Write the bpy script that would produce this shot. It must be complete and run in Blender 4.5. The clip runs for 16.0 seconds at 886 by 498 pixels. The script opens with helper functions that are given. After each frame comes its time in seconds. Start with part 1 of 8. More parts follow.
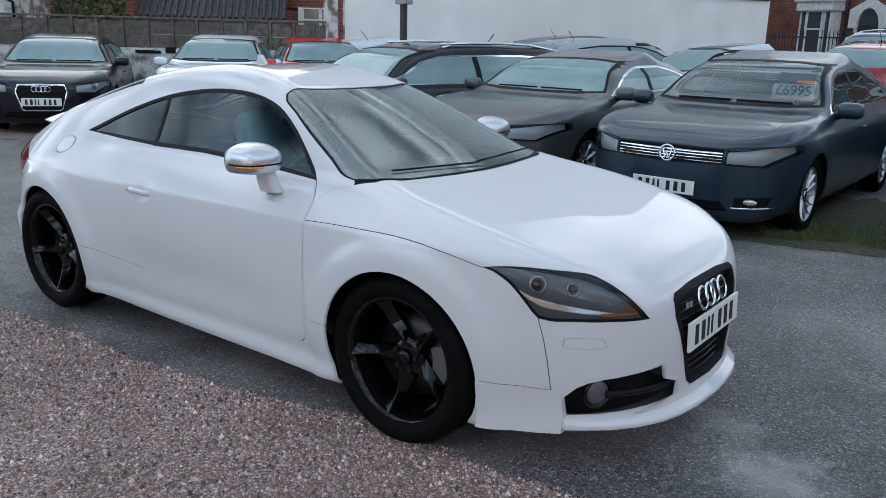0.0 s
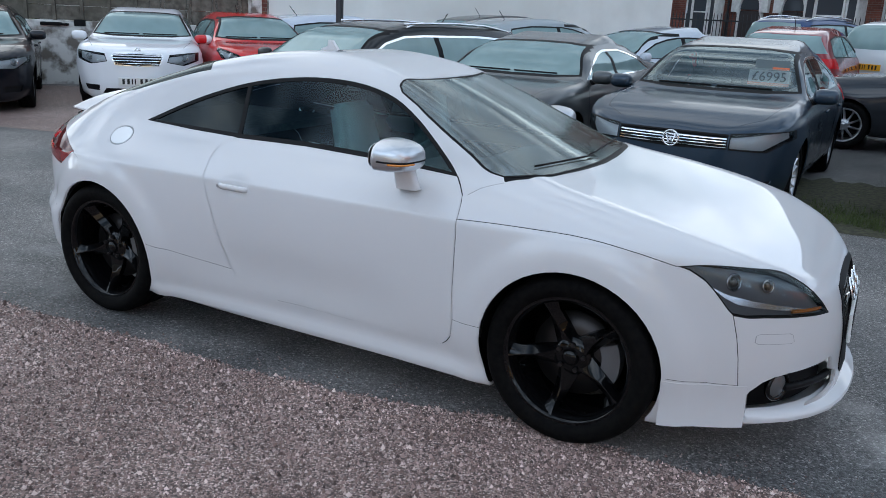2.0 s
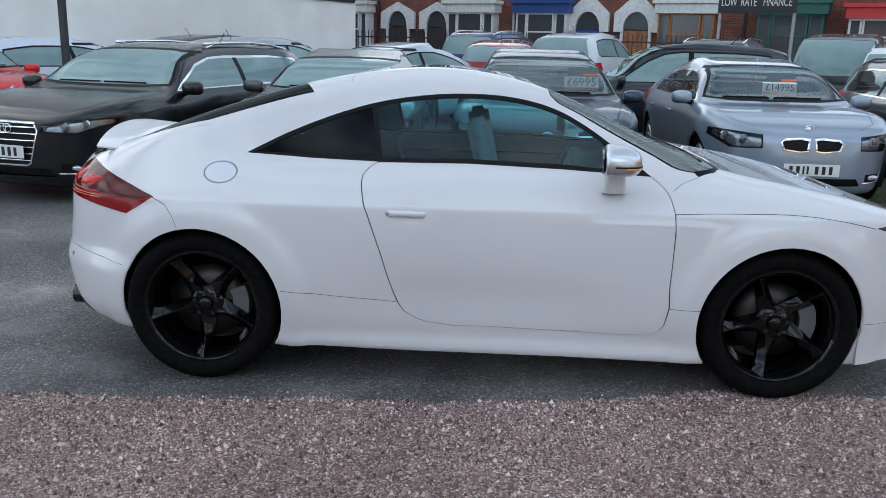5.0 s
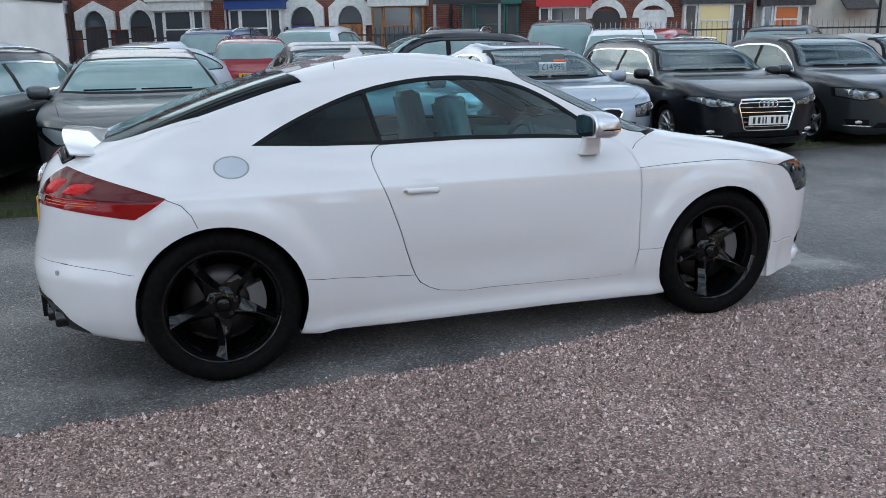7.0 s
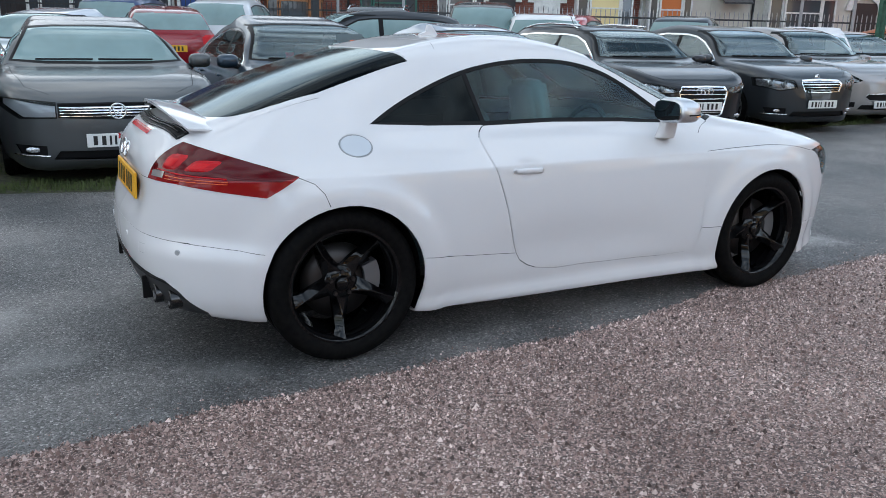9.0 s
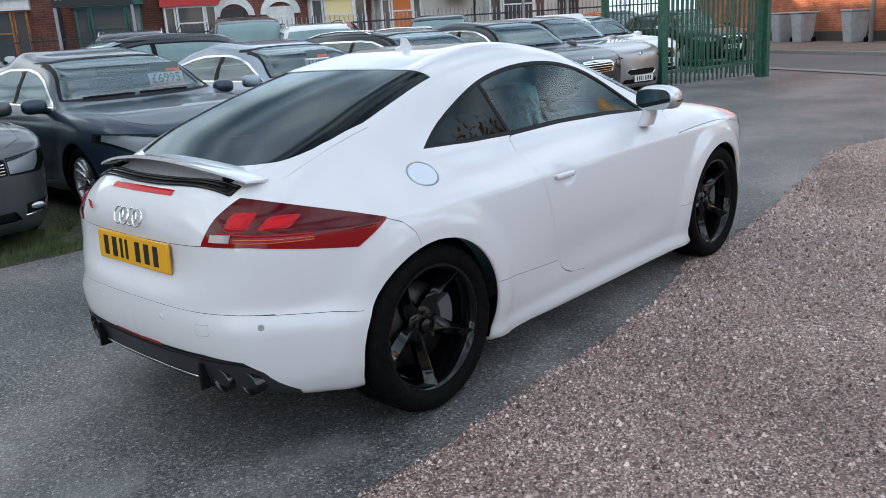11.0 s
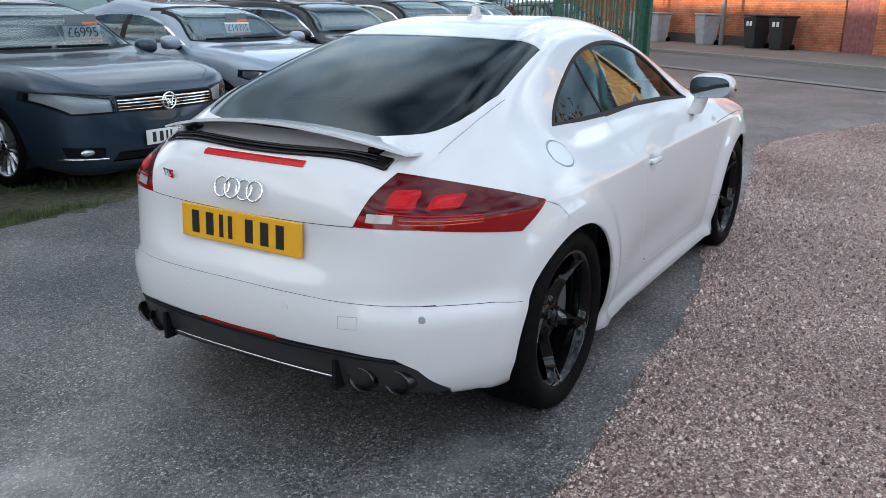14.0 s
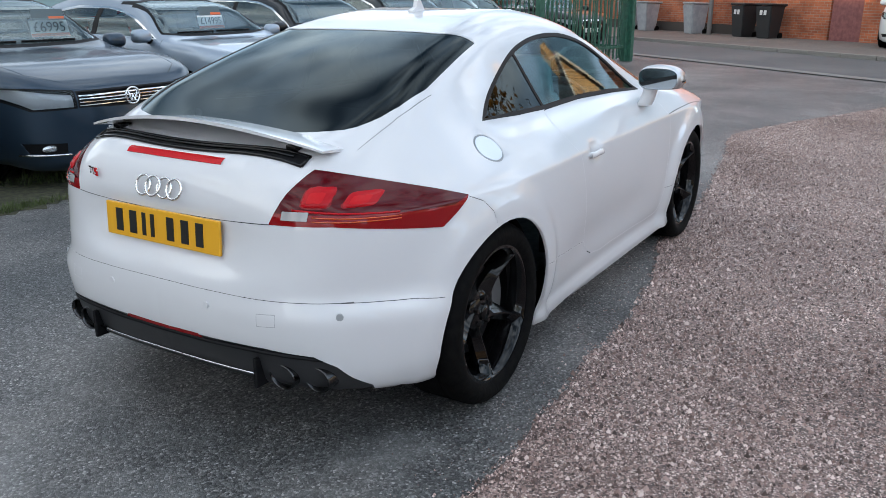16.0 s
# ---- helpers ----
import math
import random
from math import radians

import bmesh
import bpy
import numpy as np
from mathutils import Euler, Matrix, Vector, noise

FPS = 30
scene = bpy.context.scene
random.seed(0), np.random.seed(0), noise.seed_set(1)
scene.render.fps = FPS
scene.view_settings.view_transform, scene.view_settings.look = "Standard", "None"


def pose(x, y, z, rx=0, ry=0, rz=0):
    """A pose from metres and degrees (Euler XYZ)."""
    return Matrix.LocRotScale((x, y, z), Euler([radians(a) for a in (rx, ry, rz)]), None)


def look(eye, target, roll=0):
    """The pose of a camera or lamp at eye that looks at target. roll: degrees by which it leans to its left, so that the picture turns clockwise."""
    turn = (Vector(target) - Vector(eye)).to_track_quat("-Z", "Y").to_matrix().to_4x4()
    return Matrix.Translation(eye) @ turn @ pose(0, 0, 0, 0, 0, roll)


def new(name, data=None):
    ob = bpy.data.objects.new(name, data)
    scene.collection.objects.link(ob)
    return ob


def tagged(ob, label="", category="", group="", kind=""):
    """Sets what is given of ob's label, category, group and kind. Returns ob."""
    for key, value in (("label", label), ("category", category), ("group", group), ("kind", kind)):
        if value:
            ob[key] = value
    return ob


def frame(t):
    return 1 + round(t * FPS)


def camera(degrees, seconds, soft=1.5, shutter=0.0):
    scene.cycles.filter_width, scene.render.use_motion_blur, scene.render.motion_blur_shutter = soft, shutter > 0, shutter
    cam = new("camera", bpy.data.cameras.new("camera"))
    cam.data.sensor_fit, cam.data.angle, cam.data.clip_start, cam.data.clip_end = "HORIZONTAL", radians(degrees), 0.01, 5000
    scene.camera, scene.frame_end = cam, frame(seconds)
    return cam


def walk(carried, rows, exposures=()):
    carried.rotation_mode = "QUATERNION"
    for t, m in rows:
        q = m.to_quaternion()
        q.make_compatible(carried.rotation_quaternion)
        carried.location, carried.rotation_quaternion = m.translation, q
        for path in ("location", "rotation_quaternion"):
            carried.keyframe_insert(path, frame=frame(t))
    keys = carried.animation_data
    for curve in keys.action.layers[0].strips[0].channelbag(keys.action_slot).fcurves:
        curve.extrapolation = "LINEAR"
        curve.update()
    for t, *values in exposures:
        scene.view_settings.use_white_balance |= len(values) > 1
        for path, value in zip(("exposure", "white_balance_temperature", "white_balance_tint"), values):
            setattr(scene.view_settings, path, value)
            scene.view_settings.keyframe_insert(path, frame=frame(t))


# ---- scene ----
cam = camera(56.6, 16.0, 0.5)
PATH = [
    (0, (3.103, -3.042, 1.533), (1.942, -1.494, 1.026), 1.5),
    (0.5, (2.955, -3.14, 1.549), (1.791, -1.593, 1.046), 1.8),
    (1, (2.696, -3.369, 1.565), (1.613, -1.768, 1.05), 0.8),
    (1.5, (2.469, -3.515, 1.583), (1.475, -1.865, 1.046), 2.1),
    (2, (2.143, -3.545, 1.558), (1.241, -1.847, 1.006), 2.7),
    (2.5, (1.778, -3.678, 1.564), (0.997, -1.924, 1.003), 3.0),
    (3, (1.408, -3.986, 1.592), (0.79, -2.158, 1.067), 3.7),
    (3.5, (1.058, -4.084, 1.549), (0.556, -2.212, 1.055), 3.7),
    (4, (0.642, -4.116, 1.563), (0.253, -2.215, 1.079), 3.1),
    (4.2, (0.497, -4.168, 1.54), (0.173, -2.252, 1.065), 2.8),
    (6.3, (-1.024, -4.191, 1.426), (-0.625, -2.296, 0.926), -0.5),
    (6.5, (-1.152, -4.169, 1.431), (-0.672, -2.291, 0.939), -0.8),
    (7, (-1.428, -4.257, 1.396), (-0.801, -2.421, 0.913), -0.8),
    (7.5, (-1.709, -4.397, 1.422), (-0.957, -2.6, 0.967), -0.5),
    (8, (-2.073, -4.376, 1.408), (-1.247, -2.609, 0.97), 0.1),
    (8.5, (-2.307, -4.252, 1.416), (-1.451, -2.506, 0.947), 1.6),
    (9, (-2.438, -3.916, 1.407), (-1.524, -2.217, 0.878), 1.4),
    (9.5, (-2.604, -3.607, 1.397), (-1.541, -2.006, 0.844), -0.3),
    (9.7, (-2.703, -3.469, 1.403), (-1.575, -1.913, 0.848), -1.0),
    (11.8, (-3.713, -2.635, 1.453), (-2.152, -1.498, 0.934), -2.7),
    (12, (-3.798, -2.563, 1.435), (-2.196, -1.487, 0.91), -2.1),
    (12.5, (-4.03, -2.401, 1.454), (-2.362, -1.433, 0.925), -2.5),
    (13, (-4.022, -2.15, 1.439), (-2.354, -1.201, 0.877), -1.4),
    (13.5, (-3.895, -1.883, 1.421), (-2.248, -0.923, 0.818), -0.5),
    (14, (-3.808, -1.882, 1.416), (-2.17, -0.889, 0.839), 0.6),
    (14.5, (-3.765, -1.901, 1.367), (-2.138, -0.873, 0.821), 0.5),
    (15, (-3.756, -1.932, 1.365), (-2.148, -0.887, 0.798), 0.6),
    (15.5, (-3.715, -2.039, 1.411), (-2.108, -1.009, 0.813), 0.0),
    (16, (-3.677, -2.079, 1.432), (-2.041, -1.097, 0.834), 0.2),
]
walk(cam, [(t, look(eye, target, roll)) for t, eye, target, roll in PATH], [(0, 0.43, 5950, 10), (4, 0.49, 6000, 10), (7, 0.60, 6150, 10), (9, 0.69, 6200, 10), (12, 0.75, 6250, 10), (16, 0.77, 6250, 10)])

# world, sun and exposure
world = bpy.data.worlds.new("sky_world")
scene.world = world
world.use_nodes = True
wn, wl = world.node_tree.nodes, world.node_tree.links
wn.clear()
w_out = wn.new("ShaderNodeOutputWorld")
w_bg = wn.new("ShaderNodeBackground")
w_bg.inputs["Strength"].default_value = 0.105
w_sky = wn.new("ShaderNodeTexSky")
w_sky.sky_type, w_sky.sun_disc = "NISHITA", False
w_sky.sun_elevation, w_sky.sun_rotation = radians(7.5), radians(307)
w_sky.air_density, w_sky.dust_density, w_sky.ozone_density = 1.2, 0.9, 2.0
w_co = wn.new("ShaderNodeTexCoord")
w_map = wn.new("ShaderNodeMapping")
w_map.inputs["Scale"].default_value = (1.8, 2.8, 5.0)
w_noise, w_tone = wn.new("ShaderNodeTexNoise"), wn.new("ShaderNodeTexNoise")
w_noise.inputs["Scale"].default_value, w_noise.inputs["Detail"].default_value, w_noise.inputs["Distortion"].default_value = 1.5, 9, 0.4
w_tone.inputs["Scale"].default_value, w_tone.inputs["Detail"].default_value = 2.6, 7
w_ramp, w_warm = wn.new("ShaderNodeValToRGB"), wn.new("ShaderNodeValToRGB")
w_ramp.color_ramp.elements[0].position, w_ramp.color_ramp.elements[1].position = 0.35, 0.57
w_warm.color_ramp.elements[0].position, w_warm.color_ramp.elements[1].position = 0.42, 0.62
w_warm.color_ramp.elements[0].color, w_warm.color_ramp.elements[1].color = (0.56, 0.70, 0.88, 1), (0.98, 1.06, 1.12, 1)
w_mix = wn.new("ShaderNodeMix")
w_mix.data_type = "RGBA"
wl.new(w_co.outputs["Generated"], w_map.inputs["Vector"])
for w_n in (w_noise, w_tone):
    wl.new(w_map.outputs["Vector"], w_n.inputs["Vector"])
wl.new(w_noise.outputs["Fac"], w_ramp.inputs["Fac"])
wl.new(w_tone.outputs["Fac"], w_warm.inputs["Fac"])
wl.new(w_ramp.outputs["Color"], w_mix.inputs["Factor"])
# clouds: paler towards the horizon, and lit full face on the side away from the sun
w_sep, w_up, w_side, w_both, w_grade = wn.new("ShaderNodeSeparateXYZ"), wn.new("ShaderNodeMapRange"), wn.new("ShaderNodeMapRange"), wn.new("ShaderNodeMath"), wn.new("ShaderNodeVectorMath")
w_both.operation, w_grade.operation = "MULTIPLY", "SCALE"
w_up.inputs["From Max"].default_value = 0.75
w_up.inputs["To Min"].default_value, w_up.inputs["To Max"].default_value = 12.6, 7.0
w_side.inputs["From Min"].default_value, w_side.inputs["From Max"].default_value = -1.0, 1.0
w_side.inputs["To Min"].default_value, w_side.inputs["To Max"].default_value = 1.84, 1.0
wl.new(w_co.outputs["Generated"], w_sep.inputs["Vector"])
wl.new(w_sep.outputs["Z"], w_up.inputs["Value"])
wl.new(w_sep.outputs["Y"], w_side.inputs["Value"])
wl.new(w_up.outputs["Result"], w_both.inputs[0])
wl.new(w_side.outputs["Result"], w_both.inputs[1])
wl.new(w_warm.outputs["Color"], w_grade.inputs[0])
wl.new(w_both.outputs["Value"], w_grade.inputs["Scale"])
w_dot, w_near, w_pow, w_glow, w_add = wn.new("ShaderNodeVectorMath"), wn.new("ShaderNodeMapRange"), wn.new("ShaderNodeMath"), wn.new("ShaderNodeVectorMath"), wn.new("ShaderNodeVectorMath")
w_dot.operation, w_pow.operation, w_glow.operation, w_add.operation = "DOT_PRODUCT", "POWER", "SCALE", "ADD"
w_dot.inputs[1].default_value = (-0.79, 0.594, 0.13)
w_near.inputs["From Min"].default_value = -0.1
w_pow.inputs[1].default_value = 2.0
w_glow.inputs[0].default_value = (8.0, 6.8, 4.6)
wl.new(w_co.outputs["Generated"], w_dot.inputs[0])
wl.new(w_dot.outputs["Value"], w_near.inputs["Value"])
wl.new(w_near.outputs["Result"], w_pow.inputs[0])
wl.new(w_pow.outputs["Value"], w_glow.inputs["Scale"])
wl.new(w_grade.outputs["Vector"], w_add.inputs[0])
wl.new(w_glow.outputs["Vector"], w_add.inputs[1])
wl.new(w_add.outputs["Vector"], w_mix.inputs["B"])
wl.new(w_sky.outputs["Color"], w_mix.inputs["A"])
wl.new(w_mix.outputs["Result"], w_bg.inputs["Color"])
wl.new(w_bg.outputs["Background"], w_out.inputs["Surface"])
sun = new("sun", bpy.data.lights.new("sun", "SUN"))
sun.data.energy, sun.data.angle, sun.data.color = 5.0, radians(0.6), (1.0, 0.72, 0.42)
sun.matrix_world = look((-32, 24, 5.25), (0, 0, 0))


# ---- materials
def shade(name, color, rough=0.5, metal=0.0, coat=0.0, spec=0.5):
    m = bpy.data.materials.new(name)
    m.use_nodes = True
    b = m.node_tree.nodes["Principled BSDF"]
    b.inputs["Base Color"].default_value = (*color, 1)
    b.inputs["Roughness"].default_value = rough
    b.inputs["Metallic"].default_value = metal
    b.inputs["Coat Weight"].default_value = coat
    b.inputs["Coat Roughness"].default_value = 0.03
    b.inputs["Specular IOR Level"].default_value = spec
    return m


def grain(m, dark, light, scale, detail=6, bump=0.0, bump_scale=None, big=None, big_scale=0.6, spread=(0.35, 0.65), rough=None):
    """Two scales of colour change and a fine relief on a material."""
    n, l = m.node_tree.nodes, m.node_tree.links
    b = n["Principled BSDF"]
    co = n.new("ShaderNodeTexCoord")
    no = n.new("ShaderNodeTexNoise")
    no.inputs["Scale"].default_value, no.inputs["Detail"].default_value = scale, detail
    ra = n.new("ShaderNodeValToRGB")
    ra.color_ramp.elements[0].position, ra.color_ramp.elements[1].position = spread
    ra.color_ramp.elements[0].color, ra.color_ramp.elements[1].color = (*dark, 1), (*light, 1)
    l.new(co.outputs["Object"], no.inputs["Vector"])
    l.new(no.outputs["Fac"], ra.inputs["Fac"])
    last = ra.outputs["Color"]
    if big:
        nb = n.new("ShaderNodeTexNoise")
        nb.inputs["Scale"].default_value, nb.inputs["Detail"].default_value = big_scale, 5
        rb = n.new("ShaderNodeValToRGB")
        rb.color_ramp.elements[0].position, rb.color_ramp.elements[1].position = 0.45, 0.68
        mx = n.new("ShaderNodeMix")
        mx.data_type = "RGBA"
        mx.inputs["B"].default_value = (*big, 1)
        l.new(co.outputs["Object"], nb.inputs["Vector"])
        l.new(nb.outputs["Fac"], rb.inputs["Fac"])
        l.new(rb.outputs["Color"], mx.inputs["Factor"])
        l.new(last, mx.inputs["A"])
        last = mx.outputs["Result"]
    l.new(last, b.inputs["Base Color"])
    if rough:
        rr = n.new("ShaderNodeMapRange")
        rr.inputs["To Min"].default_value, rr.inputs["To Max"].default_value = rough
        l.new(no.outputs["Fac"], rr.inputs["Value"])
        l.new(rr.outputs["Result"], b.inputs["Roughness"])
    if bump:
        n2 = n.new("ShaderNodeTexNoise")
        n2.inputs["Scale"].default_value, n2.inputs["Detail"].default_value = bump_scale or scale, 8
        bu = n.new("ShaderNodeBump")
        bu.inputs["Strength"].default_value, bu.inputs["Distance"].default_value = bump, 0.01
        l.new(co.outputs["Object"], n2.inputs["Vector"])
        l.new(n2.outputs["Fac"], bu.inputs["Height"])
        l.new(bu.outputs["Normal"], b.inputs["Normal"])
    return m


def pane_glass(name, tint, gloss=1.45, haze=0.0, haze_color=(0.3, 0.38, 0.38), rough=0.02):
    """Thin tinted glass: seen through with its tint, with a mirror that grows at a slant; haze is dew on it or a
    painted sky reflection.
    """
    m = bpy.data.materials.new(name)
    m.use_nodes = True
    n, l = m.node_tree.nodes, m.node_tree.links
    n.clear()
    out, tr, gl, mix, fr = (n.new(k) for k in ("ShaderNodeOutputMaterial", "ShaderNodeBsdfTransparent", "ShaderNodeBsdfGlossy", "ShaderNodeMixShader", "ShaderNodeFresnel"))
    tr.inputs["Color"].default_value = (*tint, 1)
    gl.inputs["Roughness"].default_value = rough
    gl.inputs["Color"].default_value = (0.86, 0.98, 1.0, 1)
    fr.inputs["IOR"].default_value = gloss
    base = tr.outputs["BSDF"]
    if haze:
        df, mh = n.new("ShaderNodeBsdfDiffuse"), n.new("ShaderNodeMixShader")
        df.inputs["Color"].default_value = (*haze_color, 1)
        no, co, mr = n.new("ShaderNodeTexNoise"), n.new("ShaderNodeTexCoord"), n.new("ShaderNodeMapRange")
        no.inputs["Scale"].default_value = 3.0
        mr.inputs["To Min"].default_value, mr.inputs["To Max"].default_value = haze * 0.75, min(1.0, haze * 1.2)
        l.new(co.outputs["Object"], no.inputs["Vector"])
        l.new(no.outputs["Fac"], mr.inputs["Value"])
        l.new(mr.outputs["Result"], mh.inputs["Fac"])
        l.new(base, mh.inputs[1])
        l.new(df.outputs["BSDF"], mh.inputs[2])
        base = mh.outputs["Shader"]
    l.new(fr.outputs["Fac"], mix.inputs["Fac"])
    l.new(base, mix.inputs[1])
    l.new(gl.outputs["BSDF"], mix.inputs[2])
    l.new(mix.outputs["Shader"], out.inputs["Surface"])
    return m


def paint(name, color, metal=0.0, rough=0.3, beads=0.0, coat=1.0):
    """Car paint under a clear coat; beads: relief of dew drops."""
    m = shade(name, color, rough, metal, coat, 0.12)
    n, l = m.node_tree.nodes, m.node_tree.links
    b = n["Principled BSDF"]
    co, no, mx = n.new("ShaderNodeTexCoord"), n.new("ShaderNodeTexNoise"), n.new("ShaderNodeMapRange")
    no.inputs["Scale"].default_value, no.inputs["Detail"].default_value = 2.2, 6
    mx.inputs["To Min"].default_value, mx.inputs["To Max"].default_value = rough * 0.8, rough * 1.3
    l.new(co.outputs["Object"], no.inputs["Vector"])
    l.new(no.outputs["Fac"], mx.inputs["Value"])
    l.new(mx.outputs["Result"], b.inputs["Roughness"])
    if beads:
        vo, bu, cr = n.new("ShaderNodeTexVoronoi"), n.new("ShaderNodeBump"), n.new("ShaderNodeValToRGB")
        vo.inputs["Scale"].default_value = 90
        cr.color_ramp.elements[0].position, cr.color_ramp.elements[1].position = 0.15, 0.4
        cr.color_ramp.elements[0].color, cr.color_ramp.elements[1].color = (1, 1, 1, 1), (0, 0, 0, 1)
        bu.inputs["Strength"].default_value, bu.inputs["Distance"].default_value = beads, 0.004
        l.new(co.outputs["Object"], vo.inputs["Vector"])
        l.new(vo.outputs["Distance"], cr.inputs["Fac"])
        l.new(cr.outputs["Color"], bu.inputs["Height"])
        l.new(bu.outputs["Normal"], b.inputs["Normal"])
        l.new(bu.outputs["Normal"], b.inputs["Coat Normal"])
    return m


def pebbles(name, scale, stops, bump, dust, dust_amount, rough):
    """Ground of small stones pressed together: each its own colour, dark joints, relief, and dust in broad patches."""
    m = shade(name, stops[1][1], 0.8)
    n, l = m.node_tree.nodes, m.node_tree.links
    b = n["Principled BSDF"]
    co, vo, ve, ra = n.new("ShaderNodeTexCoord"), n.new("ShaderNodeTexVoronoi"), n.new("ShaderNodeTexVoronoi"), n.new("ShaderNodeValToRGB")
    ve.feature = "DISTANCE_TO_EDGE"
    wob, add = n.new("ShaderNodeTexNoise"), n.new("ShaderNodeVectorMath")
    wob.inputs["Scale"].default_value = scale * 0.8
    sc = n.new("ShaderNodeVectorMath")
    sc.operation, sc.inputs["Scale"].default_value = "SCALE", 0.5 / scale
    l.new(co.outputs["Object"], wob.inputs["Vector"])
    l.new(wob.outputs["Color"], sc.inputs[0])
    l.new(co.outputs["Object"], add.inputs[0])
    l.new(sc.outputs["Vector"], add.inputs[1])
    for v in (vo, ve):
        v.inputs["Scale"].default_value = scale
        l.new(add.outputs["Vector"], v.inputs["Vector"])
    sep = n.new("ShaderNodeSeparateColor")
    l.new(vo.outputs["Color"], sep.inputs["Color"])
    els = ra.color_ramp.elements
    els[0].position, els[1].position = stops[0][0], stops[-1][0]
    els[0].color, els[1].color = (*stops[0][1], 1), (*stops[-1][1], 1)
    for p, c in stops[1:-1]:
        els.new(p).color = (*c, 1)
    l.new(sep.outputs["Red"], ra.inputs["Fac"])
    er = n.new("ShaderNodeMapRange")
    er.inputs["From Max"].default_value = 0.12
    er.inputs["To Min"].default_value = 0.35
    l.new(ve.outputs["Distance"], er.inputs["Value"])
    mu = n.new("ShaderNodeMix")
    mu.data_type, mu.blend_type = "RGBA", "MULTIPLY"
    mu.inputs["Factor"].default_value = 1.0
    l.new(ra.outputs["Color"], mu.inputs["A"])
    l.new(er.outputs["Result"], mu.inputs["B"])
    big, br, mx = n.new("ShaderNodeTexNoise"), n.new("ShaderNodeMapRange"), n.new("ShaderNodeMix")
    big.inputs["Scale"].default_value, big.inputs["Detail"].default_value, big.inputs["Roughness"].default_value = 0.9, 9, 0.62
    br.inputs["From Min"].default_value, br.inputs["From Max"].default_value = 0.46, 0.72
    br.inputs["To Max"].default_value = dust_amount
    mx.data_type = "RGBA"
    mx.inputs["B"].default_value = (*dust, 1)
    l.new(co.outputs["Object"], big.inputs["Vector"])
    l.new(big.outputs["Fac"], br.inputs["Value"])
    l.new(br.outputs["Result"], mx.inputs["Factor"])
    l.new(mu.outputs["Result"], mx.inputs["A"])
    l.new(mx.outputs["Result"], b.inputs["Base Color"])
    rr = n.new("ShaderNodeMapRange")
    rr.inputs["To Min"].default_value, rr.inputs["To Max"].default_value = rough
    l.new(big.outputs["Fac"], rr.inputs["Value"])
    l.new(rr.outputs["Result"], b.inputs["Roughness"])
    bu = n.new("ShaderNodeBump")
    bu.inputs["Strength"].default_value, bu.inputs["Distance"].default_value = bump, 0.6 / scale
    l.new(ve.outputs["Distance"], bu.inputs["Height"])
    l.new(bu.outputs["Normal"], b.inputs["Normal"])
    return m


WHITE = grain(shade("white_paint", (0.63, 0.625, 0.64), 0.4, 0.0, 1.0, 0.05), (0.62, 0.615, 0.63), (0.64, 0.635, 0.65), 1.3, 4)
WHITE.node_tree.nodes["Principled BSDF"].inputs["Coat Roughness"].default_value = 0.012
WHITE.node_tree.nodes["Principled BSDF"].inputs["Coat IOR"].default_value = 1.52
GLOSS_BLACK = shade("gloss_black", (0.003, 0.003, 0.0035), 0.04, 0.0, 0.0, 0.32)
RUBBER = grain(shade("tyre_rubber", (0.004, 0.004, 0.0045), 0.7, spec=0.06), (0.0025, 0.0025, 0.003), (0.006, 0.0058, 0.0055), 40, bump=0.2)
TRIM = shade("black_trim", (0.008, 0.008, 0.009), 0.5, spec=0.12)
SEAM = shade("seam_dark", (0.02, 0.02, 0.022), 0.8)
CALIPER = shade("caliper_grey", (0.13, 0.13, 0.135), 0.4, 0.3)
CHROME = shade("chrome", (0.82, 0.83, 0.84), 0.08, 1.0)
ALU = shade("brushed_aluminium", (0.62, 0.63, 0.65), 0.22, 1.0)
ALU_SATIN = shade("satin_aluminium", (0.60, 0.62, 0.65), 0.30, 1.0)
ALLOY = shade("alloy_silver", (0.45, 0.46, 0.48), 0.3, 0.9)
STEEL_DARK = shade("brake_steel", (0.05, 0.046, 0.046), 0.4, 0.9)
DARK_INSIDE = grain(shade("cabin_dark", (0.01, 0.01, 0.011), 0.8, spec=0.04), (0.005, 0.005, 0.0055), (0.014, 0.014, 0.014), 30)
CABIN = grain(shade("cabin_trim", (0.12, 0.12, 0.125), 0.7), (0.09, 0.092, 0.096), (0.15, 0.152, 0.155), 30)
LEATHER = grain(shade("grey_leather", (0.18, 0.18, 0.18), 0.5), (0.16, 0.16, 0.165), (0.21, 0.21, 0.205), 25, bump=0.15)
GLASS_CAR = pane_glass("window_glass", (0.50, 0.84, 0.88), 1.48)
# the warm haze colour stands in for bright sky mirrored in the windscreen
GLASS_SCREEN = pane_glass("windscreen_glass", (0.68, 0.82, 0.81), 2.3, 0.16, (0.52, 0.50, 0.43), 0.12)
MIRROR = shade("mirror_glass", (0.35, 0.38, 0.40), 0.03, 1.0)
GLASS_DARK = pane_glass("privacy_glass", (0.035, 0.04, 0.048), 1.30)
GLASS_REAR = pane_glass("rear_window_glass", (0.035, 0.04, 0.048), 1.28, rough=0.09)
GLASS_DEW = pane_glass("dewy_glass", (0.16, 0.22, 0.22), haze=0.75, haze_color=(0.27, 0.38, 0.38))
GLASS_CLEAR = pane_glass("clear_windscreen", (0.82, 0.90, 0.89), 1.95, haze=0.06)
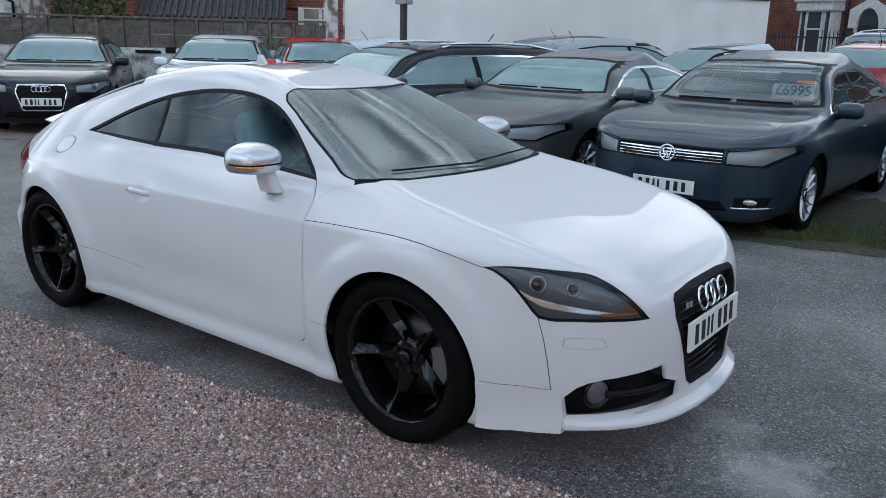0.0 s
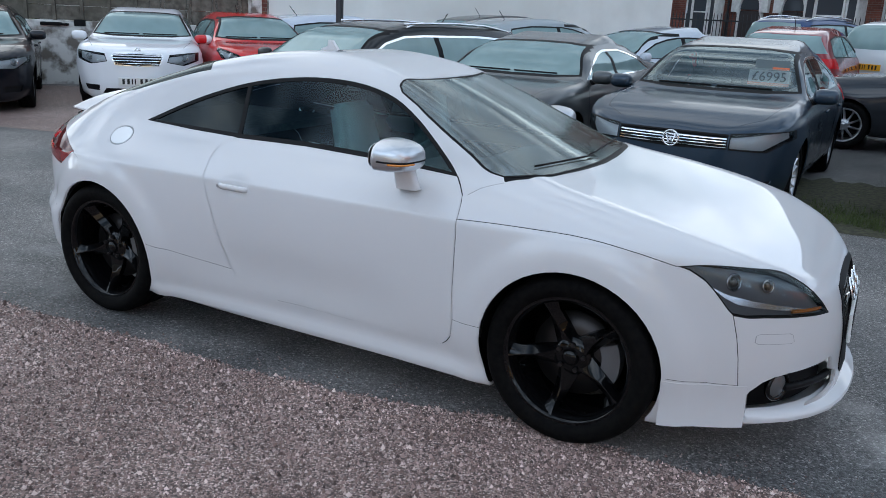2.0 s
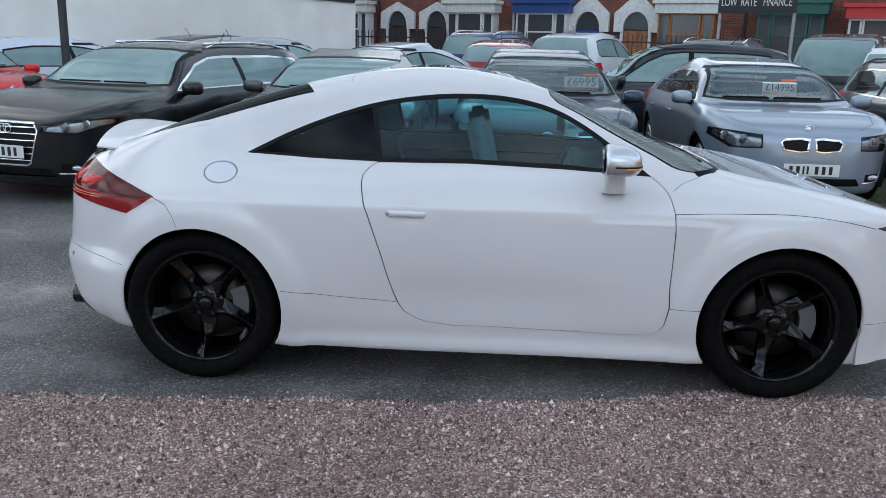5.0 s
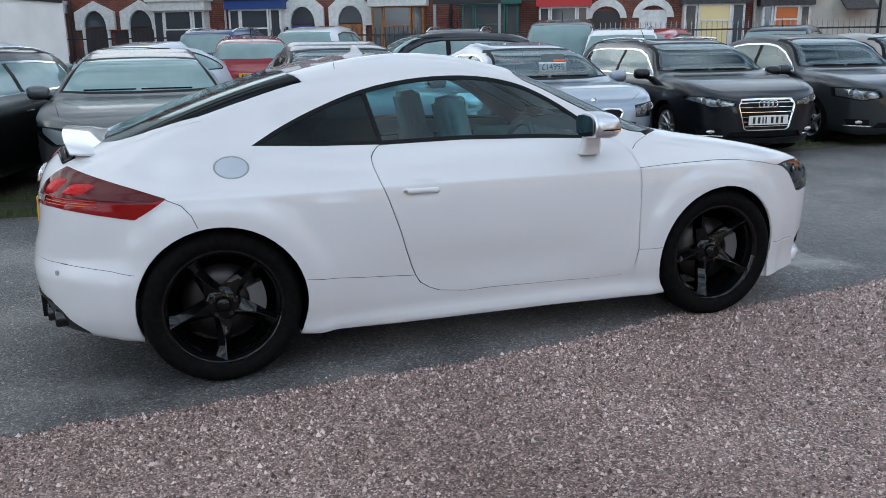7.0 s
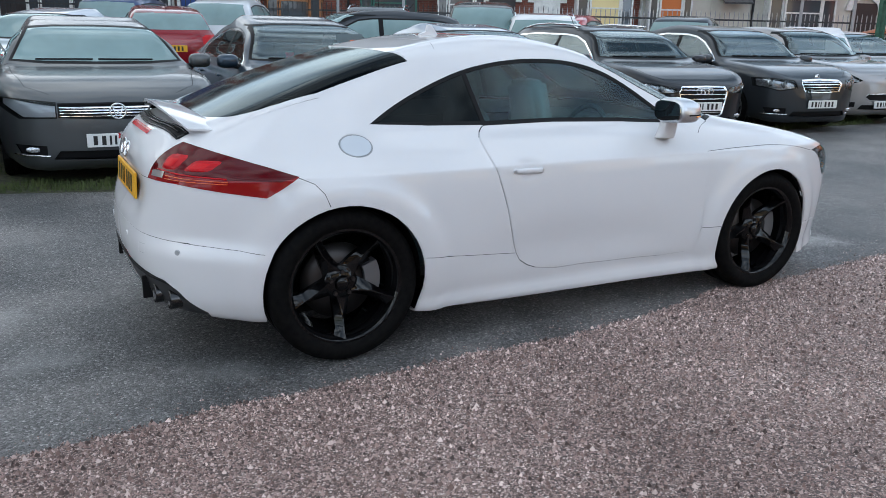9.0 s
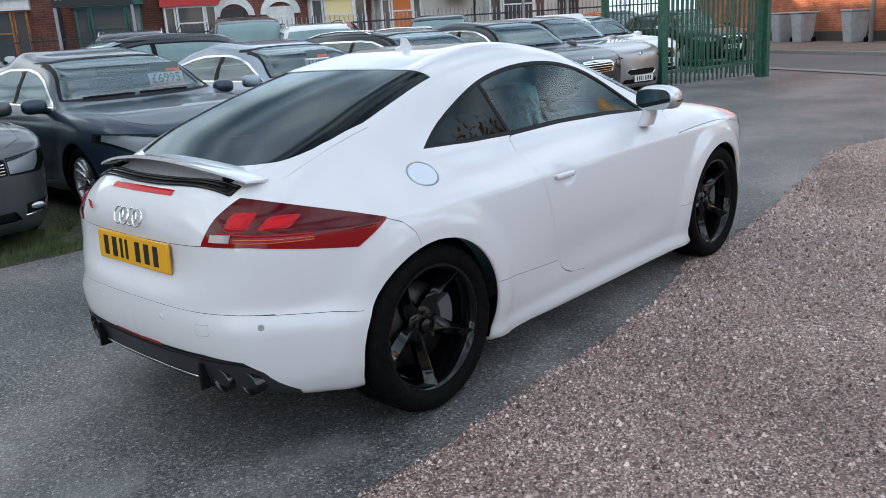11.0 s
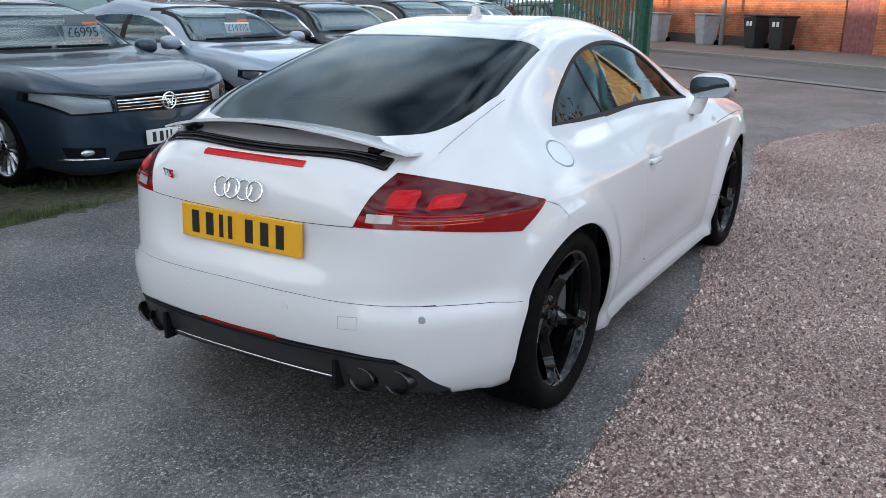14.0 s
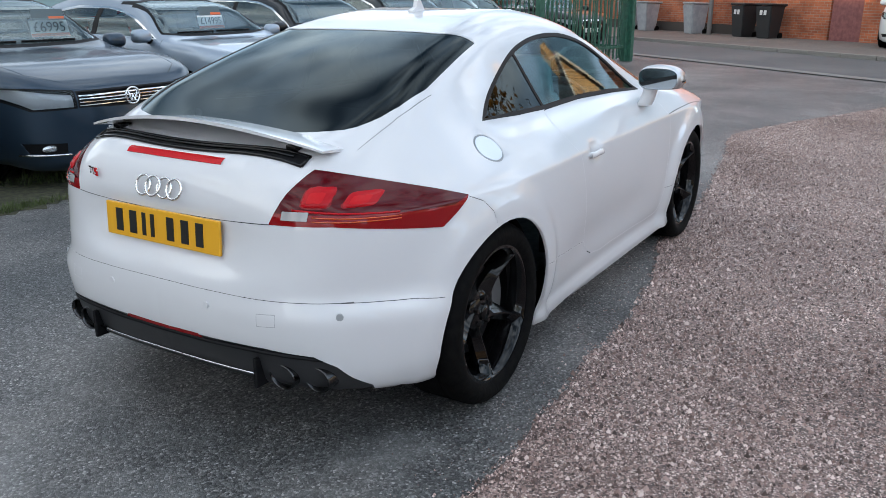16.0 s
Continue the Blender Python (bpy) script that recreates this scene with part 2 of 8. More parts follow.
GLASS_MIST = pane_glass("misted_windscreen", (0.88, 0.94, 0.93), 2.1, haze=0.08, haze_color=(0.36, 0.44, 0.44))
LENS = pane_glass("lamp_lens", (0.72, 0.74, 0.76))
LENS_GREY = shade("lamp_bowl", (0.62, 0.64, 0.66), 0.35, 0.15)
LAMP_BOWL = shade("lamp_bowl_dark", (0.55, 0.57, 0.59), 0.22, 0.75)
LAMP_GREY = shade("lamp_housing_grey", (0.20, 0.215, 0.235), 0.4, 0.3)
PROJECTOR = shade("projector_glass", (0.16, 0.13, 0.11), 0.06, 0.7)
LAMP_DARK = shade("lamp_dark", (0.42, 0.44, 0.46), 0.3, 0.4)
RED_LENS = shade("red_lens", (0.075, 0.002, 0.004), 0.05, 0.0, 0.35, 0.12)
RED_BAND = shade("red_band", (0.22, 0.004, 0.006), 0.12, 0.0, 0.25, 0.2)
RED_BLOCK = shade("red_block", (0.40, 0.003, 0.008), 0.15, 0.0, 0.0, 0.25)
RED_BRIGHT = shade("red_reflector", (0.50, 0.006, 0.010), 0.15, 0.0, 0.0, 0.2)
DARK_CHROME = shade("dark_chrome", (0.06, 0.06, 0.062), 0.2, 1.0)
AMBER_RED = shade("amber_red", (0.55, 0.07, 0.012), 0.2, 0.0, 0.6)
AMBER = shade("amber_lens", (0.75, 0.25, 0.03), 0.2, 0.0, 0.8)
PLATE_W = shade("plate_white", (0.72, 0.72, 0.70), 0.4)
PLATE_Y = shade("plate_yellow", (0.74, 0.37, 0.015), 0.4)
INK = shade("plate_ink", (0.01, 0.01, 0.01), 0.5)
ORANGE = shade("orange_card", (0.80, 0.16, 0.05), 0.6)
CARD = shade("price_card", (0.85, 0.86, 0.85), 0.6)
ASPHALT = pebbles("asphalt", 125, [(0.0, (0.030, 0.030, 0.030)), (0.45, (0.098, 0.098, 0.098)), (0.8, (0.165, 0.165, 0.163)), (0.95, (0.24, 0.24, 0.237)), (1.0, (0.42, 0.41, 0.40))], 1.0, (0.29, 0.285, 0.275), 0.42, (0.36, 0.75))


def stains(m, spots, color):
    """Pale dried splashes, each round a place on the ground, with a ragged outline."""
    n, l = m.node_tree.nodes, m.node_tree.links
    b = n["Principled BSDF"]
    co, no, sc, ad = n.new("ShaderNodeTexCoord"), n.new("ShaderNodeTexNoise"), n.new("ShaderNodeVectorMath"), n.new("ShaderNodeVectorMath")
    no.inputs["Scale"].default_value, no.inputs["Detail"].default_value = 7.0, 8
    sc.operation, sc.inputs["Scale"].default_value = "SCALE", 0.45
    l.new(co.outputs["Object"], no.inputs["Vector"])
    l.new(no.outputs["Color"], sc.inputs[0])
    l.new(co.outputs["Object"], ad.inputs[0])
    l.new(sc.outputs["Vector"], ad.inputs[1])
    for x, y, r, amount in spots:
        d, mr, mx = n.new("ShaderNodeVectorMath"), n.new("ShaderNodeMapRange"), n.new("ShaderNodeMix")
        d.operation, d.inputs[1].default_value = "DISTANCE", (x + 0.225, y + 0.225, 0.225)
        mr.inputs["From Min"].default_value, mr.inputs["From Max"].default_value = r, 0.25 * r
        mr.inputs["To Max"].default_value = amount
        mx.data_type, mx.inputs["B"].default_value = "RGBA", (*color, 1)
        l.new(ad.outputs["Vector"], d.inputs[0])
        l.new(d.outputs["Value"], mr.inputs["Value"])
        l.new(mr.outputs["Result"], mx.inputs["Factor"])
        l.new(b.inputs["Base Color"].links[0].from_socket, mx.inputs["A"])
        l.new(mx.outputs["Result"], b.inputs["Base Color"])
    return m


stains(ASPHALT, [(2.47, -0.15, 0.27, 0.5), (2.2, 0.15, 0.2, 0.28), (-2.53, 0.35, 0.20, 0.26), (-2.37, -0.30, 0.22, 0.2), (-1.75, -0.72, 0.2, 0.22), (3.0, 1.2, 0.3, 0.3)], (0.42, 0.42, 0.41))
ROAD = grain(shade("road_tarmac", (0.1, 0.1, 0.1), 0.85), (0.075, 0.075, 0.078), (0.13, 0.13, 0.13), 60, 8, 0.5, 90, (0.15, 0.145, 0.14), 0.4)
GRAVEL = pebbles("gravel_bed", 135, [(0.0, (0.045, 0.032, 0.028)), (0.3, (0.125, 0.087, 0.077)), (0.6, (0.26, 0.185, 0.168)), (0.85, (0.37, 0.29, 0.265)), (1.0, (0.62, 0.55, 0.51))], 1.0, (0.25, 0.186, 0.168), 0.35, (0.42, 0.75))


def damp(m, scale, tone):
    """Broad darker patches where the ground has stayed wet."""
    n, l = m.node_tree.nodes, m.node_tree.links
    b = n["Principled BSDF"]
    co, no, ra, mu = n.new("ShaderNodeTexCoord"), n.new("ShaderNodeTexNoise"), n.new("ShaderNodeValToRGB"), n.new("ShaderNodeMix")
    no.inputs["Scale"].default_value, no.inputs["Detail"].default_value, no.inputs["Roughness"].default_value = scale, 7, 0.6
    ra.color_ramp.elements[0].position, ra.color_ramp.elements[1].position = 0.38, 0.60
    ra.color_ramp.elements[0].color, ra.color_ramp.elements[1].color = (*tone, 1), (1.42, 1.35, 1.32, 1)
    mu.data_type, mu.blend_type = "RGBA", "MULTIPLY"
    mu.inputs["Factor"].default_value = 1.0
    l.new(co.outputs["Object"], no.inputs["Vector"])
    l.new(no.outputs["Fac"], ra.inputs["Fac"])
    l.new(b.inputs["Base Color"].links[0].from_socket, mu.inputs["A"])
    l.new(ra.outputs["Color"], mu.inputs["B"])
    l.new(mu.outputs["Result"], b.inputs["Base Color"])
    return m


damp(GRAVEL, 0.55, (0.98, 0.89, 0.86))
damp(ASPHALT, 0.8, (0.76, 0.77, 0.78))
PAVING = grain(shade("pavement_tarmac", (0.16, 0.14, 0.125), 0.9), (0.11, 0.095, 0.085), (0.20, 0.175, 0.155), 18, 8, 0.3, 60, (0.12, 0.11, 0.10), 0.7)
KERB = grain(shade("kerb_stone", (0.3, 0.29, 0.27), 0.85), (0.15, 0.14, 0.13), (0.27, 0.255, 0.235), 30, bump=0.4)
RENDER = grain(shade("wall_render", (0.62, 0.60, 0.55), 0.9), (0.76, 0.745, 0.705), (0.84, 0.825, 0.785), 1.2, 8, 0.15, 40, (0.72, 0.70, 0.655), 0.25)
OLD_WHITE = grain(shade("peeling_whitewash", (0.5, 0.5, 0.48), 0.9), (0.16, 0.14, 0.12), (0.62, 0.61, 0.58), 3.5, 10, 0.5, 20, spread=(0.41, 0.55))
CONCRETE = grain(shade("fence_concrete", (0.16, 0.15, 0.12), 0.9), (0.070, 0.060, 0.048), (0.17, 0.15, 0.125), 9, 8, 0.4, 40, (0.085, 0.078, 0.060), 1.1)
SLATE = grain(shade("roof_tile", (0.05, 0.05, 0.055), 0.7), (0.03, 0.03, 0.034), (0.075, 0.073, 0.075), 14, bump=0.3)
TRIM_WHITE = grain(shade("white_trim", (0.7, 0.7, 0.68), 0.6), (0.6, 0.6, 0.58), (0.74, 0.74, 0.72), 8)
HOUSE_GLASS = shade("house_glass", (0.06, 0.07, 0.08), 0.06, 0.0, 0.5)
GREEN_METAL = grain(shade("green_steel", (0.02, 0.09, 0.06), 0.5), (0.015, 0.07, 0.045), (0.03, 0.115, 0.075), 12)
IRON = shade("iron_railing", (0.03, 0.032, 0.035), 0.6)
BIN_GREY = grain(shade("bin_grey", (0.3, 0.32, 0.34), 0.6), (0.27, 0.29, 0.31), (0.34, 0.36, 0.38), 6)
BIN_BLACK = shade("bin_black", (0.02, 0.021, 0.023), 0.55)
POST_GREY = shade("post_grey", (0.3, 0.31, 0.32), 0.6)
GATE_RED = grain(shade("red_gate", (0.22, 0.08, 0.08), 0.7), (0.17, 0.06, 0.06), (0.25, 0.095, 0.09), 10)
LEAF = grain(shade("leaf", (0.05, 0.08, 0.02), 0.7), (0.03, 0.05, 0.015), (0.08, 0.11, 0.03), 8)
GRASS = grain(shade("grass", (0.06, 0.09, 0.02), 0.8), (0.04, 0.06, 0.015), (0.10, 0.13, 0.04), 5)
SOIL = grain(shade("verge_soil", (0.05, 0.045, 0.03), 0.95), (0.03, 0.028, 0.02), (0.08, 0.08, 0.04), 20, bump=0.6)


# ---- mesh helpers
def part(name, bm, material, parent, label="", smooth=False):
    """Link a bmesh as one mesh object under parent (or at top level)."""
    me = bpy.data.meshes.new(name)
    bm.to_mesh(me)
    bm.free()
    return part_mesh(name, me, material, parent, label, smooth)


def part_mesh(name, me, material, parent, label="", smooth=False):
    if material and not me.materials:
        me.materials.append(material)
    if smooth:
        me.shade_smooth()
    ob = new(name, me)
    if parent:
        ob.parent = parent
    if label:
        tagged(ob, label)
    return ob


def thing(name, label, category, m=None, group="", kind=""):
    ob = new(name)
    ob.empty_display_size = 0.2
    if m is not None:
        ob.matrix_basis = m
    return tagged(ob, label, category, group, kind)


def box(bm, lo, hi, bevel=0.0, m=None):
    c = [(a + b) / 2 for a, b in zip(lo, hi)]
    s = [abs(b - a) for a, b in zip(lo, hi)]
    t = Matrix.Translation(c) @ Matrix.Diagonal((*s, 1))
    r = bmesh.ops.create_cube(bm, size=1, matrix=(m @ t) if m is not None else t)
    if bevel:
        es = list({e for v in r["verts"] for e in v.link_edges})
        bmesh.ops.bevel(bm, geom=es, offset=bevel, segments=2, affect="EDGES", profile=0.5)
    return bm


def boxes(*rows, bevel=0.0, m=None):
    bm = bmesh.new()
    for lo, hi in rows:
        box(bm, lo, hi, bevel, m)
    return bm


def tube(bm, pts, r, n=8, caps=True, r2=None):
    """A round bar along points."""
    pts = [Vector(p) for p in pts]
    rings = []
    for i, p in enumerate(pts):
        d = (pts[min(i + 1, len(pts) - 1)] - pts[max(i - 1, 0)]).normalized()
        q = d.to_track_quat("Z", "Y")
        f = i / max(1, len(pts) - 1)
        rr = r if r2 is None else r + (r2 - r) * f
        rings.append([bm.verts.new(p + q @ Vector((rr * math.cos(2 * math.pi * k / n), rr * math.sin(2 * math.pi * k / n), 0))) for k in range(n)])
    for a, b in zip(rings, rings[1:]):
        for k in range(n):
            bm.faces.new((a[k], a[(k + 1) % n], b[(k + 1) % n], b[k]))
    if caps:
        bm.faces.new(list(reversed(rings[0])))
        bm.faces.new(rings[-1])
    return bm


def spin(bm, profile, n=48, axis="y"):
    """A surface of revolution about the y axis from (radius, y) pairs."""
    rings = []
    for r, y in profile:
        rings.append([bm.verts.new((r * math.cos(2 * math.pi * k / n), y, r * math.sin(2 * math.pi * k / n))) for k in range(n)])
    for a, b in zip(rings, rings[1:]):
        for k in range(n):
            bm.faces.new((a[k], b[k], b[(k + 1) % n], a[(k + 1) % n]))
    return bm


def prism(bm, poly, plane, a, b):
    """Extrude a 2D outline: plane 'xz' along y, 'yz' along x, 'xy' along z, from a to b."""
    def at(u, v, w):
        return {"xz": (u, w, v), "yz": (w, u, v), "xy": (u, v, w)}[plane]
    lo = [bm.verts.new(at(u, v, a)) for u, v in poly]
    hi = [bm.verts.new(at(u, v, b)) for u, v in poly]
    bm.faces.new(lo)
    bm.faces.new(list(reversed(hi)))
    n = len(poly)
    for k in range(n):
        bm.faces.new((lo[k], hi[k], hi[(k + 1) % n], lo[(k + 1) % n]))
    bmesh.ops.recalc_face_normals(bm, faces=bm.faces)
    return bm


def spline(pts, n=8, closed=False):
    """Points on a smooth curve through pts."""
    p = np.array(pts, float)
    k = len(p)
    out = []
    for i in range(k if closed else k - 1):
        a, b = p[i], p[(i + 1) % k]
        pa = p[i - 1] if (i or closed) else a
        pb = p[(i + 2) % k] if (i + 2 < k or closed) else b
        la, lm, lb = (max(np.linalg.norm(u), 1e-6) for u in (a - pa, b - a, pb - b))
        ta = ((b - a) / lm * la + (a - pa) / la * lm) / (la + lm) if np.any(a != pa) else (b - a) / lm
        tb = ((pb - b) / lb * lm + (b - a) / lm * lb) / (lb + lm) if np.any(pb != b) else (b - a) / lm
        ta, tb = ta * lm, tb * lm
        for j in range(n):
            s = j / n
            out.append((2 * s**3 - 3 * s**2 + 1) * a + (s**3 - 2 * s**2 + s) * ta + (3 * s**2 - 2 * s**3) * b + (s**3 - s**2) * tb)
    if not closed:
        out.append(p[-1])
    return np.array(out)


class Outline:
    """Signed distance to a closed 2D outline, kept on a fine grid (negative inside)."""

    def __init__(self, pts, step=0.015, pad=0.5):
        p = np.array(pts, float)
        self.lo, self.step = p.min(0) - pad, step
        n = np.ceil((p.max(0) + pad - self.lo) / step).astype(int) + 1
        gx, gy = np.meshgrid(self.lo[0] + step * np.arange(n[0]), self.lo[1] + step * np.arange(n[1]), indexing="ij")
        best, inside = np.full(gx.shape, 1e9), np.zeros(gx.shape, bool)
        for a, b in zip(p, np.roll(p, -1, 0)):
            e = b - a
            t = np.clip(((gx - a[0]) * e[0] + (gy - a[1]) * e[1]) / max(e @ e, 1e-12), 0, 1)
            best = np.minimum(best, (gx - a[0] - t * e[0]) ** 2 + (gy - a[1] - t * e[1]) ** 2)
            if abs(e[1]) > 1e-12:
                inside ^= ((a[1] > gy) != (b[1] > gy)) & (gx < e[0] * (gy - a[1]) / e[1] + a[0])
        self.d = np.sqrt(best) * np.where(inside, -1, 1)

    def __call__(self, x, y):
        fx, fy = (x - self.lo[0]) / self.step, (y - self.lo[1]) / self.step
        i = np.clip(fx.astype(int), 0, self.d.shape[0] - 2)
        j = np.clip(fy.astype(int), 0, self.d.shape[1] - 2)
        u, v = np.clip(fx - i, 0, 1), np.clip(fy - j, 0, 1)
        d = self.d
        return (d[i, j] * (1 - u) + d[i + 1, j] * u) * (1 - v) + (d[i, j + 1] * (1 - u) + d[i + 1, j + 1] * u) * v


def smax(a, b, k):
    h = np.clip(0.5 + 0.5 * (a - b) / k, 0, 1)
    return b + (a - b) * h + k * h * (1 - h)


def half_shell(field, x0, x1, z0, nx, ncap, nphi, crease=None):
    """The half of a closed form with y <= 0, as a bmesh: rays from a line inside it to where field turns positive, closer together round an angle crease."""
    o, d = [], []
    fine = np.linspace(0, np.pi, 4000)
    dense = np.cumsum(1 + (6 * np.exp(-((fine - crease) / 0.03) ** 2) if crease else 0 * fine))
    phis = np.interp(np.linspace(dense[0], dense[-1], nphi), dense, fine)
    rows = [(x0, -a) for a in np.linspace(np.pi / 2, 0, ncap, endpoint=False)] + [(x, 0.0) for x in np.linspace(x0, x1, nx)] + [(x1, a) for a in np.linspace(0, np.pi / 2, ncap + 1)[1:]]
    for x, a in rows:
        o.append(np.stack([np.full(nphi, x), np.zeros(nphi), np.full(nphi, z0)], 1))
        d.append(np.stack([np.full(nphi, np.sin(a)), -np.cos(a) * np.sin(phis), np.cos(a) * np.cos(phis)], 1))
    o, d = np.array(o).reshape(-1, 3), np.array(d).reshape(-1, 3)
    lo, hi = np.zeros(len(o)), np.full(len(o), 2.0)
    done = np.zeros(len(o), bool)
    for r in np.linspace(0.06, 2.0, 60):
        p = o + d * r
        out = field(p[:, 0], p[:, 1], p[:, 2]) > 0
        hi = np.where(out & ~done, r, hi)
        done |= out
        lo = np.where(done, lo, r)
    for _ in range(18):
        mid = (lo + hi) / 2
        p = o + d * mid[:, None]
        out = field(p[:, 0], p[:, 1], p[:, 2]) > 0
        hi, lo = np.where(out, mid, hi), np.where(out, lo, mid)
    p = (o + d * hi[:, None]).reshape(len(rows), nphi, 3)
    p[:, (0, -1), 1] = 0
    bm = bmesh.new()
    vs = [[bm.verts.new(q) for q in row] for row in p]
    for i in range(len(rows) - 1):
        for j in range(nphi - 1):
            f = (vs[i][j], vs[i][j + 1], vs[i + 1][j + 1], vs[i + 1][j])
            bm.faces.new(f)
    bmesh.ops.remove_doubles(bm, verts=[v for v in vs[0] + vs[-1]], dist=1e-4)
    bm.normal_update()
    if sum(f.normal.y * f.calc_area() for f in bm.faces) > 0:
        bmesh.ops.reverse_faces(bm, faces=bm.faces)
    return bm


def inside(poly, u, v):
    hit = False
    n = len(poly)
    for i in range(n):
        (a, b), (c, d) = poly[i], poly[(i + 1) % n]
        if (b > v) != (d > v) and u < (c - a) * (v - b) / (d - b) + a:
            hit = not hit
    return hit


class Skin:
    """A half shell that is cut along outlines into named pieces."""

    def __init__(self, bm):
        self.bm = bm
        self.tag = bm.faces.layers.int.new("tag")
        self.nor = bm.verts.layers.float_vector.new("nor")
        self.names = ["body"]
        bm.normal_update()
        bm.verts.index_update()
        a = np.array([v.normal for v in bm.verts])
        e = np.array([[v.index for v in q.verts] for q in bm.edges])
        count = np.bincount(e.ravel(), minlength=len(a))[:, None]
        for _ in range(3):
            t = np.zeros_like(a)
            np.add.at(t, e[:, 0], a[e[:, 1]])
            np.add.at(t, e[:, 1], a[e[:, 0]])
            a = a * 0.4 + t / count * 0.6
            a /= np.maximum(np.linalg.norm(a, axis=1), 1e-6)[:, None]
        for v, q in zip(bm.verts, a):
            n = Vector(q)
            if abs(v.co.y) < 1e-6:
                n.y = 0
                n.normalize()
            v[self.nor] = n

    def cut(self, name, poly, plane, gate, over=("body",)):
        """Give the faces inside an outline (seen along the third axis, where gate(center, normal) holds) to a piece."""
        bm = self.bm
        a, b = {"xz": (0, 2), "yz": (1, 2), "xy": (0, 1)}[plane]
        poly = [tuple(p) for p in poly]
        us, vs = [p[0] for p in poly], [p[1] for p in poly]
        u0, u1, v0, v1 = min(us) - 0.03, max(us) + 0.03, min(vs) - 0.03, max(vs) + 0.03
        tags = [self.names.index(k) for k in over if k in self.names]
        pool = []
        for f in bm.faces:
            if f[self.tag] in tags:
                c = f.calc_center_median()
                if u0 < c[a] < u1 and v0 < c[b] < v1 and gate(c, f.normal):
                    pool.append(f)
        for i in range(len(poly)):
            p, q = poly[i], poly[(i + 1) % len(poly)]
            du, dv = q[0] - p[0], q[1] - p[1]
            if abs(du) + abs(dv) < 1e-7:
                continue
            no, co = [0, 0, 0], [0, 0, 0]
            no[a], no[b], co[a], co[b] = dv, -du, p[0], p[1]
            lu, hu, lv, hv = min(p[0], q[0]) - 1e-4, max(p[0], q[0]) + 1e-4, min(p[1], q[1]) - 1e-4, max(p[1], q[1]) + 1e-4
            near = []
            for f in pool:
                cu, cv = [v.co[a] for v in f.verts], [v.co[b] for v in f.verts]
                if max(cu) >= lu and min(cu) <= hu and max(cv) >= lv and min(cv) <= hv:
                    near.append(f)
            if not near:
                continue
            es = {e for f in near for e in f.edges}
            ve = {v for f in near for v in f.verts}
            fresh = bmesh.ops.bisect_plane(bm, geom=near + list(es) + list(ve), dist=1e-6, plane_co=co, plane_no=no)
            keep = [f for f in pool if f.is_valid]
            seen = set(keep)
            pool = keep + [f for f in fresh["geom"] if isinstance(f, bmesh.types.BMFace) and f.is_valid and f not in seen]
        if name not in self.names:
            self.names.append(name)
        k = self.names.index(name)
        for f in pool:
            c = f.calc_center_median()
            if inside(poly, c[a], c[b]):
                f[self.tag] = k

    def seam(self, name, line, plane, gate, width=0.005, over=("body",)):
        """A narrow gap along an open line."""
        pts = [Vector(p) for p in line]
        for p, q in zip(pts, pts[1:]):
            d = (q - p).normalized()
            n = Vector((-d.y, d.x)) * width / 2
            p2, q2 = p - d * width * 0.3, q + d * width * 0.3
            self.cut(name, [p2 + n, q2 + n, q2 - n, p2 - n], plane, gate, over)

    def piece(self, name, object_name, material, parent, push=0.0, rim=0.0, mirror="both", label="", curve=None):
        """Make the faces of a piece a mesh: mirror 'both' joins the two halves, 'right' or 'left' makes one of them."""
        if name not in self.names:
            return None
        k = self.names.index(name)
        faces = [f for f in self.bm.faces if f[self.tag] == k]
        if not faces:
            return None
        index, co, no, fs = {}, [], [], []
        for f in faces:
            row = []
            for v in f.verts:
                if v not in index:
                    index[v] = len(co)
                    n = v[self.nor]
                    n = n.normalized() if n.length > 0.1 else v.normal
                    co.append(v.co + n * push)
                    no.append(curve(v.co, n).normalized() if curve else n)
                row.append(index[v])
            fs.append(row)
        count = {}
        for row in fs:
            for i in range(len(row)):
                e = (row[i], row[(i + 1) % len(row)])
                count[tuple(sorted(e))] = None if tuple(sorted(e)) in count else e
        if rim:
            back = {}
            for e in count.values():
                if e and not (abs(co[e[0]].y) < 1e-4 and abs(co[e[1]].y) < 1e-4):
                    for i in e:
                        if i not in back:
                            back[i] = len(co)
                            co.append(co[i] - no[i] * rim)
                            no.append(no[i])
                    fs.append([e[1], e[0], back[e[0]], back[e[1]]])
        right = [tuple(c) for c in co]
        left = [(c[0], -c[1], c[2]) for c in right]
        rn, ln = [tuple(n) for n in no], [(n[0], -n[1], n[2]) for n in no]
        if mirror == "right":
            vs, ns, ff = right, rn, fs
        elif mirror == "left":
            vs, ns, ff = left, ln, [r[::-1] for r in fs]
        else:
            vs, ns, ff = right + left, rn + ln, fs + [[i + len(right) for i in r[::-1]] for r in fs]
        me = bpy.data.meshes.new(object_name)
        me.from_pydata(vs, [], ff)
        me.shade_smooth()
        me.normals_split_custom_set_from_vertices(ns)
        return part_mesh(object_name, me, material, parent, label)


SIDE = lambda c, n: abs(c.y) > 0.25
# the even curvature of pressed glass: the way it faces, place by place
SIDE_PANE = lambda c, n: Vector((0.12 * (c.x + 0.1), -0.86, 0.51 + 0.12 * (c.z - 1.08)))
SCREEN_PANE = lambda c, n: n + Vector((0, 0.34 * math.tanh(c.y / 0.2), 0))
REAR_PANE = lambda c, n: n + Vector((0, 0.20 * c.y, 0))

